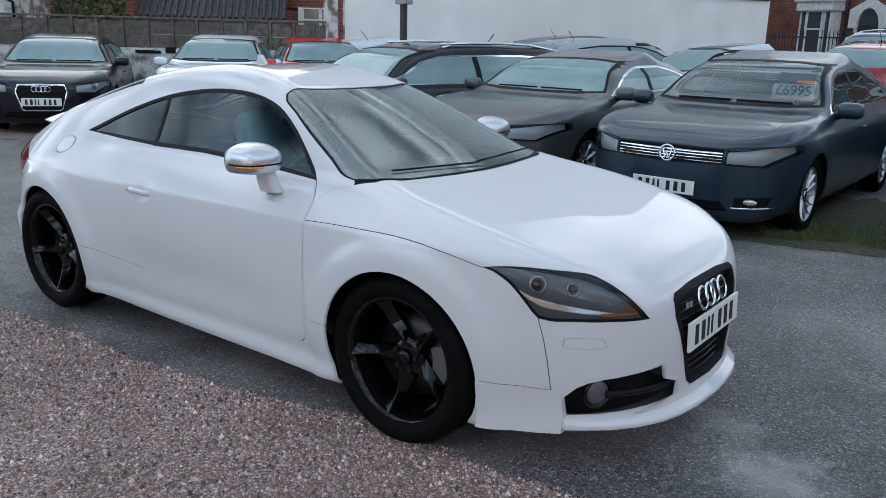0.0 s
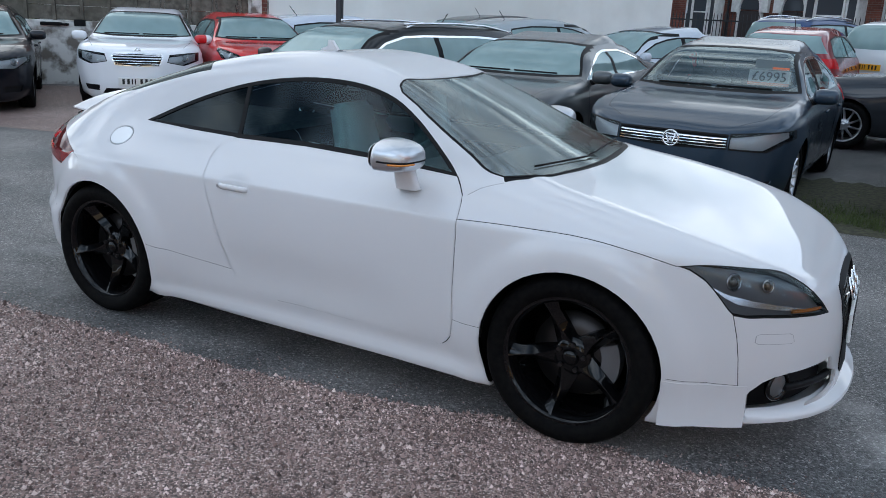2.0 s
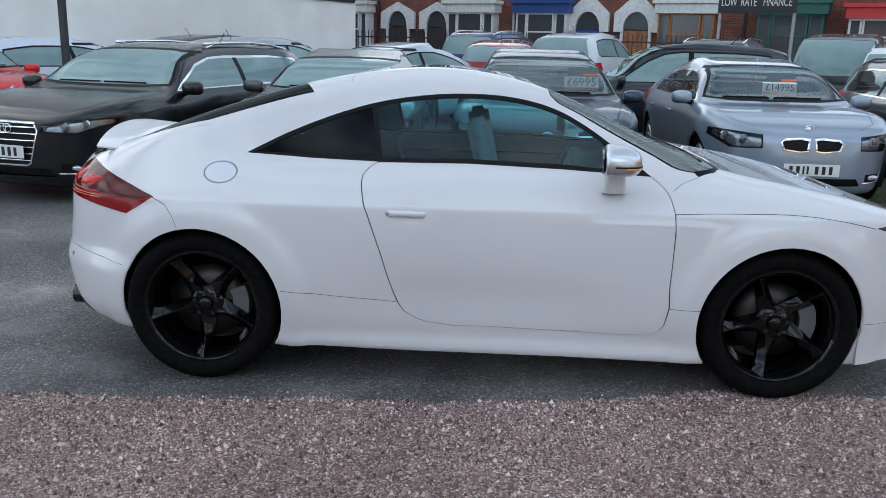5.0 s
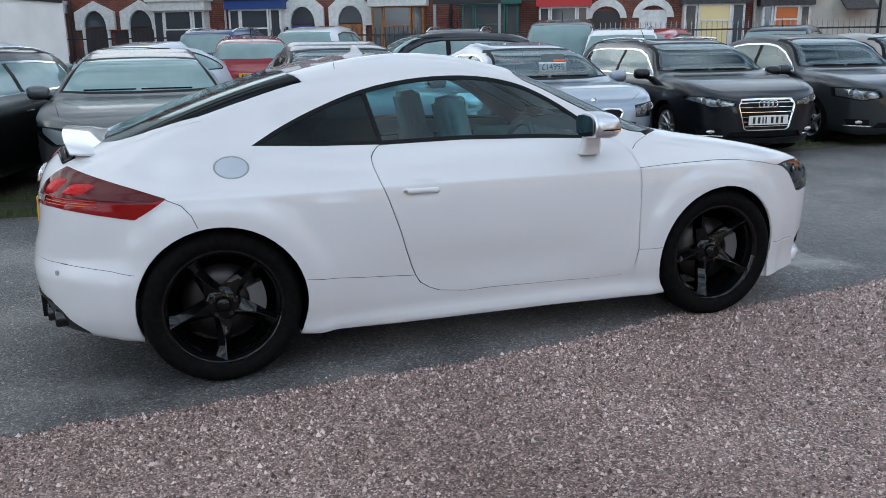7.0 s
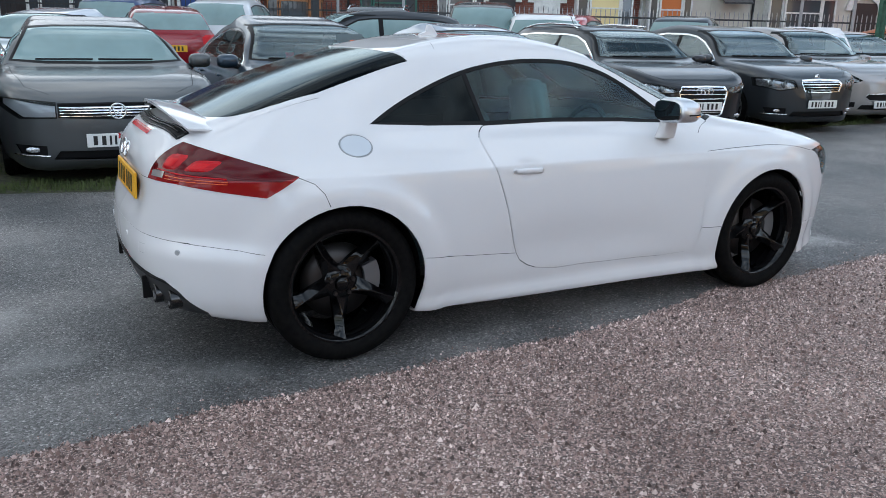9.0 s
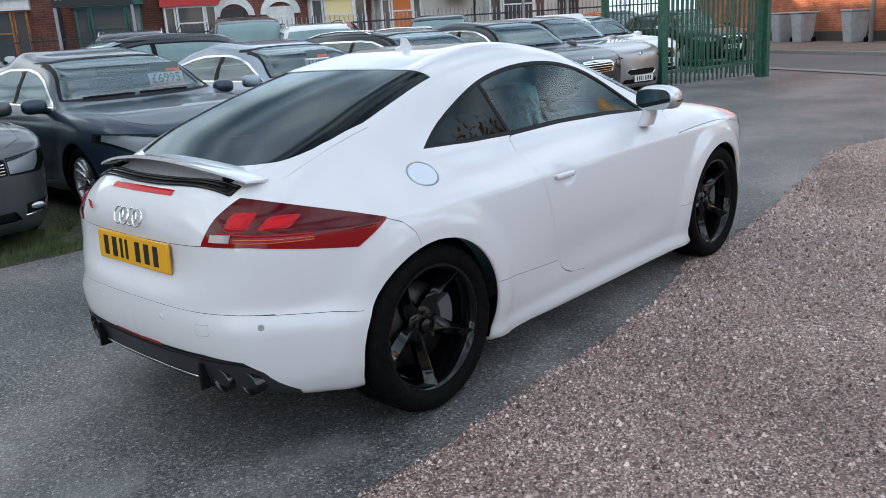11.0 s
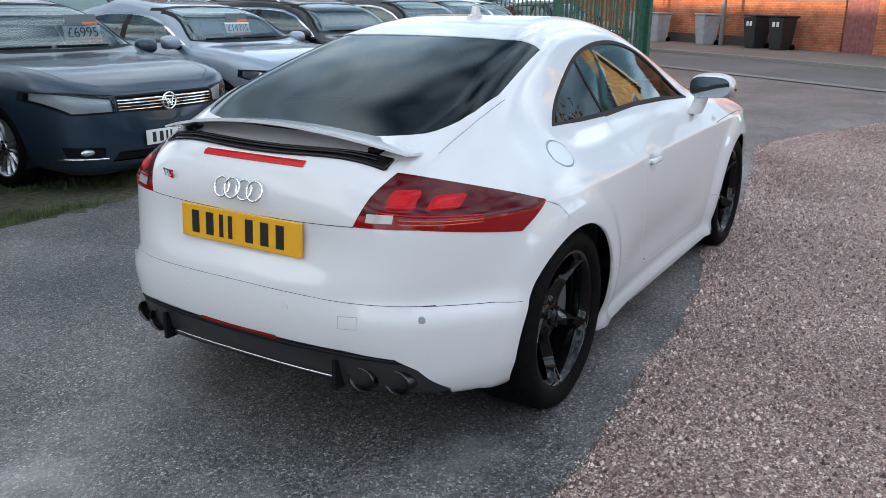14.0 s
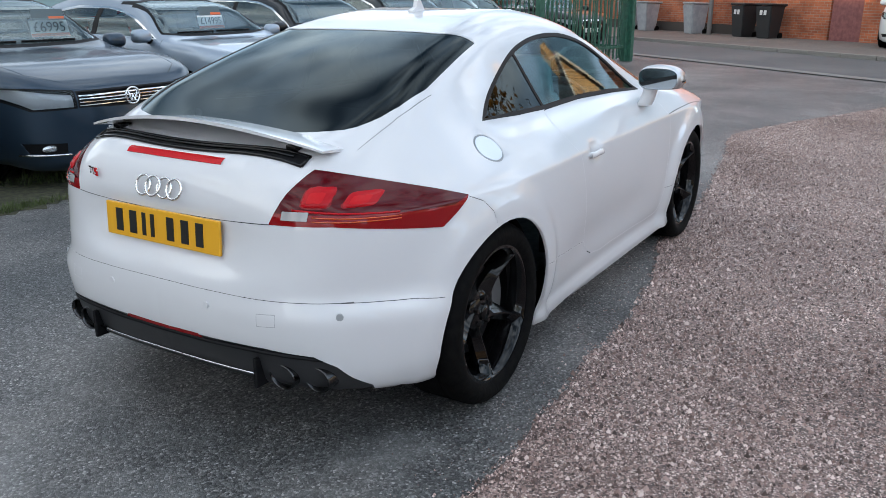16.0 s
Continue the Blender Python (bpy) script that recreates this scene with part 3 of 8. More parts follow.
# ---- the white coupe: its form
COUPE_SIDE = [(2.14, 0.10), (2.160, 0.195), (2.162, 0.25), (2.15, 0.32), (2.15, 0.44), (2.135, 0.54), (2.095, 0.635), (2.02, 0.70), (1.85, 0.775), (1.6, 0.845), (1.3, 0.905), (1.05, 0.948), (0.93, 0.975),
              (0.70, 1.075), (0.45, 1.192), (0.2, 1.288), (-0.02, 1.338), (-0.25, 1.357), (-0.5, 1.342), (-0.8, 1.288), (-1.1, 1.205), (-1.4, 1.10), (-1.6, 1.022), (-1.75, 0.975), (-1.86, 0.95),
              (-1.92, 0.90), (-1.97, 0.78), (-1.985, 0.70), (-2.03, 0.60), (-2.055, 0.50), (-2.045, 0.40), (-2.01, 0.33), (-1.96, 0.2), (-1.92, -0.2), (2.10, -0.2)]
COUPE_PLAN = [(-2.055, 0.0), (-2.04, 0.24), (-1.995, 0.43), (-1.915, 0.566), (-1.80, 0.678), (-1.64, 0.772), (-1.45, 0.836), (-1.2, 0.866), (-0.85, 0.87), (-0.4, 0.856), (0.2, 0.85), (0.8, 0.85), (1.2, 0.853), (1.45, 0.834), (1.65, 0.790),
              (1.83, 0.715), (1.97, 0.61), (2.07, 0.46), (2.135, 0.26), (2.165, 0.0)]
COUPE_IN = [(0.0, 0.050), (0.15, 0.048), (0.2, 0.050), (0.3, 0.026), (0.45, 0.006), (0.6, 0.001), (0.72, 0.003), (0.775, 0.008), (0.794, 0.011), (0.800, 0.013), (0.806, 0.018), (0.83, 0.041), (0.86, 0.071), (0.91, 0.128), (0.945, 0.178), (0.97, 0.203), (1.0, 0.223), (1.1, 0.283), (1.2, 0.343), (1.28, 0.40), (1.36, 0.48)]


def coupe_field():
    s = Outline(spline(COUPE_SIDE, 14, True), 0.009)
    half = spline(COUPE_PLAN, 14)
    p = Outline(np.concatenate([half, (half * (1, -1))[::-1][1:-1]]), 0.009, pad=0.7)
    tuck = spline(COUPE_IN, 8)
    round_off = spline([(0.77, 0.006), (0.81, 0.022), (0.86, 0.066), (0.90, 0.107), (1.0, 0.207), (1.1, 0.290), (1.2, 0.362), (1.28, 0.420), (1.36, 0.486)], 10)

    def field(x, y, z):
        ins = np.interp(z, tuck[:, 0], tuck[:, 1])
        # behind the side windows the shoulder runs out into one even curve
        w = np.clip((-0.80 - x) / 0.40, 0, 1)
        w = w * w * (3 - 2 * w) * np.clip((z - 0.80) / 0.03, 0, 1)
        ins = ins + w * (np.interp(z, round_off[:, 0], round_off[:, 1]) - ins)
        for hub in (-1.234, 1.234):
            d = np.hypot(x - hub, z - 0.33)
            ins = ins - 0.020 * np.clip((0.50 - d) / 0.09, 0, 1) ** 2 * (3 - 2 * np.clip((0.50 - d) / 0.09, 0, 1))
        # the rear bumper stands out wider below its seam
        b = np.clip((-1.42 - x) / 0.30, 0, 1) * np.clip((0.565 - z) / 0.09, 0, 1)
        ins = ins - 0.042 * b * b * (3 - 2 * b) * np.clip((z - 0.10) / 0.2, 0, 1)
        # a shallow hollow along the door, above the sill
        ins = ins + 0.018 * np.exp(-((z - 0.40) / 0.12) ** 2) * np.exp(-((x + 0.05) / 0.55) ** 4)
        # the finger hollow behind the door handle
        ins = ins + 0.016 * np.exp(-((x + 0.345) / 0.055) ** 4 - ((z - 0.783) / 0.034) ** 4)
        # the sill blade
        ins = ins - 0.03 * np.exp(-((z - 0.165) / 0.035) ** 2) * np.clip((0.95 - np.abs(x)) / 0.15, 0, 1)
        low = np.interp(x, [-2.1, -1.9, -1.6, -0.85, 0.85, 1.6, 1.8, 2.2], [0.27, 0.235, 0.205, 0.172, 0.150, 0.155, 0.170, 0.192])
        form = smax(s(x, z), p(x, np.abs(y) + ins), 0.085 + 0.075 * np.clip((-1.45 - x) / 0.4, 0, 1))
        # hollow round the rear plate
        form = form + 0.022 * np.exp(-(y / 0.36) ** 6) * np.exp(-((z - 0.68) / 0.085) ** 4) * (x < -1.6)
        return smax(form, low - z, 0.018)

    return field



def ring_pts(cx, cz, rx, rz, n=24):
    return [(cx + rx * math.cos(2 * math.pi * k / n), cz + rz * math.sin(2 * math.pi * k / n)) for k in range(n)]


def shrink(poly, d):
    """An outline moved inwards by d."""
    p = [Vector(q) for q in poly]
    area = sum(a.x * b.y - b.x * a.y for a, b in zip(p, p[1:] + p[:1]))
    s = 1 if area > 0 else -1
    out = []
    for i, q in enumerate(p):
        a, b = (q - p[i - 1]).normalized(), (p[(i + 1) % len(p)] - q).normalized()
        na, nb = Vector((-a.y, a.x)) * s, Vector((-b.y, b.x)) * s
        m = na + nb
        m = m / max(0.35, m.dot(m) / 2) if m.length > 1e-6 else na
        out.append(tuple(q + m * d))
    return out


def shrink_half(poly, d):
    """An outline that ends on the car's middle line, moved inwards on its other sides alone."""
    return [(0.001, v) if p[0] > 0 else (u, v) for p, (u, v) in zip(poly, shrink(poly, d))]


def plate(parent, m, material, rows, name="number_plate", label="", w=0.52, h=0.111):
    """A number plate whose writing is plain bars; it faces -y of m."""
    p = part(name, box(bmesh.new(), (-w / 2, 0, -h / 2), (w / 2, 0.012, h / 2), 0.003, m), material, parent, label)
    for a, b in rows:
        part("writing_bar", box(bmesh.new(), (a, -0.002, -h * 0.34), (b, 0.001, h * 0.34), 0, m), INK, p)
    return p


PLATE_ROWS = [(-0.21, -0.178), (-0.145, -0.112), (-0.085, -0.068), (-0.045, -0.028), (0.03, 0.062), (0.095, 0.128), (0.16, 0.192)]


def rings_badge(parent, m, r=0.038, material=None):
    """Four chrome rings side by side, in the x-z plane of m."""
    bm = bmesh.new()
    for k in range(4):
        c = (k - 1.5) * r * 1.5
        tube(bm, [m @ Vector((c + r * math.cos(a), -0.004 * (k % 2), r * math.sin(a))) for a in np.linspace(0, 2 * math.pi, 25)], r * 0.14, 6, False)
    return part("badge", bm, material or CHROME, parent, "chrome ring badge", True)


def tyre_mesh(r, w, rim):
    bm = bmesh.new()
    h = w / 2
    spin(bm, [(rim, -h * 0.80), (rim + 0.012, -h * 0.92), ((rim + r) / 2, -h * 1.0), (r - 0.022, -h * 0.95), (r - 0.008, -h * 0.84), (r, -h * 0.66), (r, -h * 0.36), (r - 0.006, -h * 0.34), (r - 0.006, -h * 0.28), (r, -h * 0.26),
              (r, h * 0.26), (r - 0.006, h * 0.28), (r - 0.006, h * 0.34), (r, h * 0.36), (r, h * 0.66), (r - 0.02, h * 0.95), ((rim + r) / 2, h), (rim, h * 0.8)], 64)
    me = bpy.data.meshes.new("tyre")
    bm.to_mesh(me)
    bm.free()
    me.materials.append(RUBBER)
    me.shade_smooth()
    return me


def rim_mesh(rim, w, material, spokes=5, swirl=0.35, width=0.05, dish=0.05, fin=False):
    """An alloy rim that faces -y: barrel, lip, hub and twisted spokes."""
    bm = bmesh.new()
    h = w / 2
    spin(bm, [(rim + 0.006, -h * 0.80), (rim + 0.008, -h * 0.86), (rim - 0.004, -h * 0.86), (rim - 0.014, -h * 0.78), (rim - 0.022, -h * 0.5), (rim - 0.03, h * 0.2), (rim - 0.035, h * 0.8)], 64)
    hub = -h * 0.86 + dish
    spin(bm, [(0.001, hub - 0.012), (0.03, hub - 0.012), (0.034, hub - 0.004), (0.062, hub), (0.075, hub + 0.012), (0.078, hub + 0.04)], 40)
    top = -h * 0.80
    for k in range(spokes):
        a0 = 2 * math.pi * k / spokes + math.pi / 2
        rows = []
        for i in range(11):
            f = i / 10
            r = 0.05 + (rim - 0.012 - 0.05) * f
            a = a0 + swirl * f ** 1.4
            wd = width * (1.0 - (0.62 if fin else 0.2) * f ** 0.8) + (0.022 * max(0, f - 0.8) / 0.2 if fin else 0)
            y = hub + (top - hub) * f ** 1.7
            c, t = Vector((math.cos(a), 0, math.sin(a))) * r, Vector((-math.sin(a), 0, math.cos(a)))
            e = -0.28 + 0.62 * f if fin else 0.0
            low = 0.05 if fin else 0.03
            rows.append([bm.verts.new(c + t * wd * s + Vector((0, y + dy, 0))) for s, dy in ((-0.5, low), (-0.5, low * 0.5), (e - 0.05, -0.003), (e + 0.05, -0.003), (0.5, low * 0.45), (0.5, low))])
        for p, q in zip(rows, rows[1:]):
            for j in range(5):
                bm.faces.new((p[j], p[j + 1], q[j + 1], q[j]))
    bmesh.ops.recalc_face_normals(bm, faces=bm.faces)
    me = bpy.data.meshes.new("rim")
    bm.to_mesh(me)
    bm.free()
    me.materials.append(material)
    me.shade_smooth()
    me.set_sharp_from_angle(angle=radians(38))
    return me


def wheel(parent, m, tyre, rim, r, hub_y, brake=True, bolts=5, label="", turned=0.0):
    """A wheel under a car: tyre, rim, brake disc, centre cap and bolts, which faces -y of m."""
    w = new("wheel", tyre)
    w.parent, w.matrix_basis = parent, m
    if label:
        tagged(w, label)
    ro = part_mesh("rim", rim, None, w)
    if brake:
        bm = bmesh.new()
        spin(bm, [(0.07, -0.005), (0.165, -0.005), (0.165, 0.015)], 40)
        part("brake_disc", bm, STEEL_DARK, w, "steel brake disc", True)
        bm = bmesh.new()
        prism(bm, [(0.115 * math.cos(a + turned), 0.115 * math.sin(a + turned)) for a in np.linspace(-0.5, 0.5, 7)] + [(0.185 * math.cos(a + turned), 0.185 * math.sin(a + turned)) for a in np.linspace(0.45, -0.45, 7)], "xz", -0.03, 0.03)
        part("brake_caliper", bm, CALIPER, w, "grey brake caliper")
    bm = bmesh.new()
    spin(bm, [(0.001, hub_y - 0.016), (0.026, hub_y - 0.015), (0.029, hub_y - 0.010)], 24)
    part("centre_cap", bm, GLOSS_BLACK if bolts else ALLOY, w, smooth=True)
    for k in range(bolts):
        a = 2 * math.pi * (k + 0.5) / bolts + math.pi / 2
        bm = bmesh.new()
        bmesh.ops.create_cone(bm, segments=6, radius1=0.010, radius2=0.009, depth=0.02, cap_ends=True, matrix=Matrix.Translation((0.052 * math.cos(a), hub_y, 0.052 * math.sin(a))) @ Matrix.Rotation(math.pi / 2, 4, "X"))
        part("wheel_bolt", bm, STEEL_DARK, w)
    return w


def mirror_shell(bm, m, sx=0.10, sy=0.085, sz=0.065):
    """A rounded mirror housing, flat towards -x."""
    bmesh.ops.create_uvsphere(bm, u_segments=24, v_segments=14, radius=1.0, matrix=Matrix.Identity(4))
    for v in bm.verts:
        x, y, z = v.co
        k = lambda a, p: math.copysign(abs(a) ** p, a)
        v.co = m @ Vector(((k(x, 0.8) if x > 0 else k(x, 0.6) * 0.25) * sx, k(y, 0.62) * sy, k(z, 0.68) * sz))
    return bm


def coupe():
    car = thing("coupe_car", "white two-door coupe with black wheels and a raised rear wing", "car")
    field = coupe_field()
    skin = Skin(half_shell(field, -1.35, 1.40, 0.52, 150, 46, 176, 1.25))
    cut, seam = skin.cut, skin.seam
    for hub in (-1.234, 1.234):
        cut("arch", ring_pts(hub, 0.335, 0.353, 0.353, 48), "xz", lambda c, n: c.y < -0.45)
    dlo = spline([(-1.062, 0.986), (-0.905, 1.066), (-0.72, 1.142), (-0.54, 1.199), (-0.32, 1.238), (-0.10, 1.251), (0.10, 1.238), (0.27, 1.196), (0.41, 1.125), (0.53, 1.043), (0.672, 0.938)], 3).tolist() + [(0.31, 0.955), (-0.10, 0.966), (-0.49, 0.962), (-0.78, 0.970)]
    cut("window_trim", dlo, "xz", SIDE)
    glass = shrink(dlo, 0.016)
    cut("door_glass", glass, "xz", SIDE, ("window_trim",))
    cut("quarter_glass", [(-1.2, 0.9), (-0.482, 0.9), (-0.545, 1.3), (-1.2, 1.3)], "xz", SIDE, ("door_glass",))
    cut("pillar", [(-0.490, 0.94), (-0.470, 0.94), (-0.533, 1.26), (-0.553, 1.26)], "xz", SIDE, ("door_glass", "quarter_glass"))
    door = spline([(-0.505, 0.960), (-0.553, 0.917), (-0.552, 0.864), (-0.515, 0.752), (-0.460, 0.593), (-0.408, 0.426), (-0.366, 0.345), (-0.271, 0.296), (-0.005, 0.281), (0.381, 0.272), (0.652, 0.268), (0.711, 0.275), (0.751, 0.320), (0.758, 0.493), (0.761, 0.661), (0.755, 0.817), (0.735, 0.885), (0.672, 0.940)], 2).tolist()
    cut("door_seam", door + [(0.31, 0.957), (-0.10, 0.968), (-0.49, 0.964)], "xz", SIDE)
    cut("door", shrink(door + [(0.31, 0.957), (-0.10, 0.968), (-0.49, 0.964)], 0.0045), "xz", SIDE, ("door_seam",))
    top_side = spline([(0.268, 0.001), (0.266, -0.12), (0.258, -0.28), (0.242, -0.400), (0.250, -0.455), (0.376, -0.515), (0.525, -0.566), (0.693, -0.616), (0.802, -0.652), (0.86, -0.656)], 3).tolist()
    base = spline([(0.86, -0.656), (0.933, -0.618), (0.986, -0.52), (1.012, -0.334), (1.025, -0.2), (1.035, 0.001)], 3).tolist()
    top = lambda c, n: c.z > 0.86 and n.z > 0.2 and c.x > 0.1
    cut("windscreen_frit", top_side + base[1:], "xy", top)
    pane_line = [q for q in shrink(top_side + base[1:], 0.008) if q[1] < -0.02]
    pane_line = [(pane_line[0][0], 0.001)] + pane_line + [(pane_line[-1][0], 0.001)]
    cut("windscreen", pane_line, "xy", top, ("windscreen_frit",))
    cut("cowl", base + [(1.06, 0.001), (1.05, -0.2), (1.036, -0.334), (1.010, -0.53), (0.955, -0.632), (0.875, -0.676)], "xy", top)
    cut("rear_glass", spline([(-0.83, 0.001), (-0.838, -0.25), (-0.845, -0.41), (-0.80, -0.494)], 3).tolist() + spline([(-1.26, -0.556), (-1.50, -0.540), (-1.615, -0.478), (-1.662, -0.36), (-1.683, -0.18), (-1.688, 0.001)], 3).tolist(), "xy", lambda c, n: c.z > 0.9 and n.z > 0.2)
    tail_y = [(-1.0, 0.70), (-0.45, 0.70), (-0.435, 0.775), (-0.47, 0.86), (-0.52, 0.945), (-1.0, 0.96)]
    cut("tail_zone", tail_y, "yz", lambda c, n: c.x < -1.25)
    cut("tail_lamp", [(-2.02, 0.773), (-2.02, 0.95), (-1.88, 0.942), (-1.78, 0.915), (-1.65, 0.877), (-1.53, 0.842), (-1.425, 0.808), (-1.49, 0.765), (-1.552, 0.728), (-1.70, 0.748), (-1.86, 0.772)], "xz", lambda c, n: c.y < -0.40, ("tail_zone",))
    cut("tail_lower", [(-2.1, 0.70), (-2.1, 0.812), (-1.9, 0.806), (-1.70, 0.796), (-1.50, 0.790), (-1.40, 0.815), (-1.38, 0.70)], "xz", lambda c, n: c.y < -0.40, ("tail_lamp",))
    t0 = skin.names.index("tail_zone")
    for f in skin.bm.faces:
        if f[skin.tag] == t0:
            f[skin.tag] = 0
    eye = spline([(1.588, 0.766), (1.676, 0.778), (1.794, 0.775), (1.905, 0.752), (1.991, 0.700), (2.045, 0.635), (2.066, 0.597)], 7).tolist() + spline([(1.99, 0.603), (1.88, 0.604), (1.785, 0.608), (1.745, 0.655), (1.685, 0.722), (1.63, 0.755)], 2).tolist()
    cut("headlamp_rim", eye, "xz", lambda c, n: c.y < -0.32)
    cut("headlamp", shrink(eye, 0.0035), "xz", lambda c, n: c.y < -0.32, ("headlamp_rim",))
    front = lambda c, n: c.x > 1.7
    grille = [(0.001, 0.662), (-0.15, 0.661), (-0.28, 0.652), (-0.305, 0.635), (-0.312, 0.575), (-0.255, 0.436), (-0.20, 0.300), (-0.17, 0.280), (0.001, 0.276)]
    cut("grille_frame", grille, "yz", front)
    cut("grille", shrink_half(grille, 0.022), "yz", front, ("grille_frame",))
    fog = [(-0.675, 0.212), (-0.680, 0.270), (-0.670, 0.322), (-0.652, 0.358), (-0.628, 0.378), (-0.59, 0.390), (-0.48, 0.402), (-0.372, 0.413), (-0.350, 0.350), (-0.262, 0.318), (-0.272, 0.262), (-0.48, 0.230)]
    cut("air_intake", fog, "yz", front)
    cut("diffuser", [(0.001, 0.385), (-0.42, 0.388), (-0.57, 0.372), (-0.625, 0.335), (-0.685, 0.248), (-0.66, 0.10), (0.001, 0.10)], "yz", lambda c, n: c.x < -1.72)
    cut("reflector", [(0.001, 0.362), (-0.19, 0.364), (-0.165, 0.39), (0.001, 0.388)], "yz", lambda c, n: c.x < -1.72, ("body", "diffuser"))
    cut("cap_ring", ring_pts(-1.156, 0.910, 0.074, 0.043, 32), "xz", SIDE)
    cut("fuel_cap", ring_pts(-1.156, 0.910, 0.066, 0.037, 32), "xz", SIDE, ("cap_ring",))
    s4 = 0.003
    for pts, plane, gate in (([(-0.41, 0.462), (-0.47, 0.466), (-0.47, 0.505), (-0.41, 0.502), (-0.41, 0.462)], "yz", lambda c, n: c.x < -1.72), ([(-0.615, 0.545), (-0.685, 0.545), (-0.693, 0.538), (-0.693, 0.514), (-0.685, 0.507), (-0.605, 0.507), (-0.598, 0.514), (-0.606, 0.538), (-0.615, 0.545)], "yz", lambda c, n: c.x > 1.6)):
        seam("flap%d" % (plane == "yz" and pts[0][1] > 0.5), pts, plane, gate, 0.002)
    seam("gap1", spline([(0.757, 0.805), (0.916, 0.812), (1.09, 0.816), (1.216, 0.817), (1.341, 0.809), (1.46, 0.792), (1.588, 0.764)], 2).tolist(), "xz", SIDE, s4)
    seam("gap2", [(1.785, 0.607), (1.805, 0.53), (1.818, 0.452), (1.829, 0.343)], "xz", SIDE, s4)
    seam("gap3", [(1.60, 0.352), (1.83, 0.345)], "xz", SIDE, s4)
    seam("gap4", [(-1.43, 0.806), (-1.37, 0.78), (-1.335, 0.74), (-1.315, 0.69)], "xz", SIDE, s4)
    seam("gap5", [(-1.575, 0.505), (-1.66, 0.52), (-1.755, 0.530), (-1.86, 0.538)], "xz", SIDE, 0.002)
    seam("gap6", [(-0.66, 0.538), (-0.54, 0.543), (-0.25, 0.548), (0.001, 0.55)], "yz", lambda c, n: c.x < -1.72, 0.002)
    seam("gap7", [(0.001, 0.758), (-0.25, 0.763), (-0.437, 0.772)], "yz", lambda c, n: c.x < -1.72, s4)
    seam("gap8", [(-0.885, 0.43), (-0.64, 0.406), (-0.395, 0.385)], "xz", SIDE, s4)
    seam("gap9", [(0.765, 0.40), (0.90, 0.40)], "xz", SIDE, s4)
    seam("gap10", [(-0.60, -0.001), (-0.61, -0.25), (-0.64, -0.44)], "xy", lambda c, n: c.z > 1.1, s4)
    seam("gap11", [(0.875, -0.678), (0.80, -0.715), (0.757, -0.75)], "xy", lambda c, n: c.z > 0.85 and n.z > 0.3, s4)
    seam("gap12", [(-1.25, -0.575), (-1.40, -0.58), (-1.50, -0.575), (-1.66, -0.56)], "xy", lambda c, n: c.z > 0.85, 0.002)

    cut("bonnet", [(0.757, 0.807), (0.916, 0.814), (1.09, 0.818), (1.216, 0.819), (1.341, 0.811), (1.46, 0.794), (1.588, 0.766), (1.80, 0.70), (2.0, 0.60), (2.066, 0.597), (2.3, 0.597), (2.3, 1.1), (0.90, 1.1), (0.75, 0.935)], "xz", lambda c, n: c.x > 0.75)
    cut("front_bumper", [(1.785, 0.607), (1.805, 0.53), (1.818, 0.452), (1.829, 0.345), (1.50, 0.356), (1.50, 0.0), (2.4, 0.0), (2.4, 0.597), (2.0, 0.60)], "xz", lambda c, n: c.x > 1.4)
    cut("rear_bumper", [(-1.575, 0.505), (-1.66, 0.52), (-1.755, 0.530), (-1.80, 0.536), (-1.90, 0.545), (-2.3, 0.552), (-2.3, 0.0), (-1.48, 0.0)], "xz", lambda c, n: c.x < -1.4)
    skin.piece("body", "body", WHITE, car, 0, 0.012)
    skin.piece("body", "cabin_lining", DARK_INSIDE, car, -0.016, 0, "right")
    skin.piece("body", "cabin_lining", DARK_INSIDE, car, -0.016, 0, "left")
    skin.piece("bonnet", "bonnet", WHITE, car, 0, 0.010)
    skin.piece("front_bumper", "front_bumper", WHITE, car, 0, 0.012)
    skin.piece("rear_bumper", "rear_bumper", WHITE, car, 0, 0.012)
    skin.piece("door", "door", WHITE, car, 0, 0.008, "right")
    skin.piece("door", "door", WHITE, car, 0, 0.008, "left")
    skin.piece("door_seam", "door_gap", SEAM, car, -0.006, 0, "right")
    skin.piece("door_seam", "door_gap", SEAM, car, -0.006, 0, "left")
    for k in [q for q in skin.names if q.startswith("gap")]:
        skin.piece(k, "panel_gap", SEAM, car, -0.002, 0, "right")
        skin.piece(k, "panel_gap", SEAM, car, -0.002, 0, "left")
    skin.piece("flap0", "towing_eye_gap", POST_GREY, car, -0.001, 0, "right")
    skin.piece("flap1", "washer_flap_gap", POST_GREY, car, -0.001, 0, "right")
    skin.piece("flap1", "washer_flap_gap", POST_GREY, car, -0.001, 0, "left")
    for side in ("right", "left"):
        skin.piece("window_trim", "window_trim", TRIM, car, 0.0, 0.01, side, "black rubber window surround")
        skin.piece("pillar", "window_pillar", TRIM, car, -0.001, 0.01, side)
        skin.piece("door_glass", "side_window", GLASS_CAR, car, -0.004, 0, side, "tinted side window", curve=SIDE_PANE)
        skin.piece("quarter_glass", "quarter_window", GLASS_DARK, car, -0.004, 0, side, "dark tinted quarter window", curve=SIDE_PANE)
        skin.piece("tail_lamp", "tail_lamp", RED_LENS, car, 0.002, 0.012, side, "dark red tail lamp")
        skin.piece("tail_lower", "tail_lamp_band", RED_BAND, car, 0.002, 0.012, side, "brighter red lower lamp band")
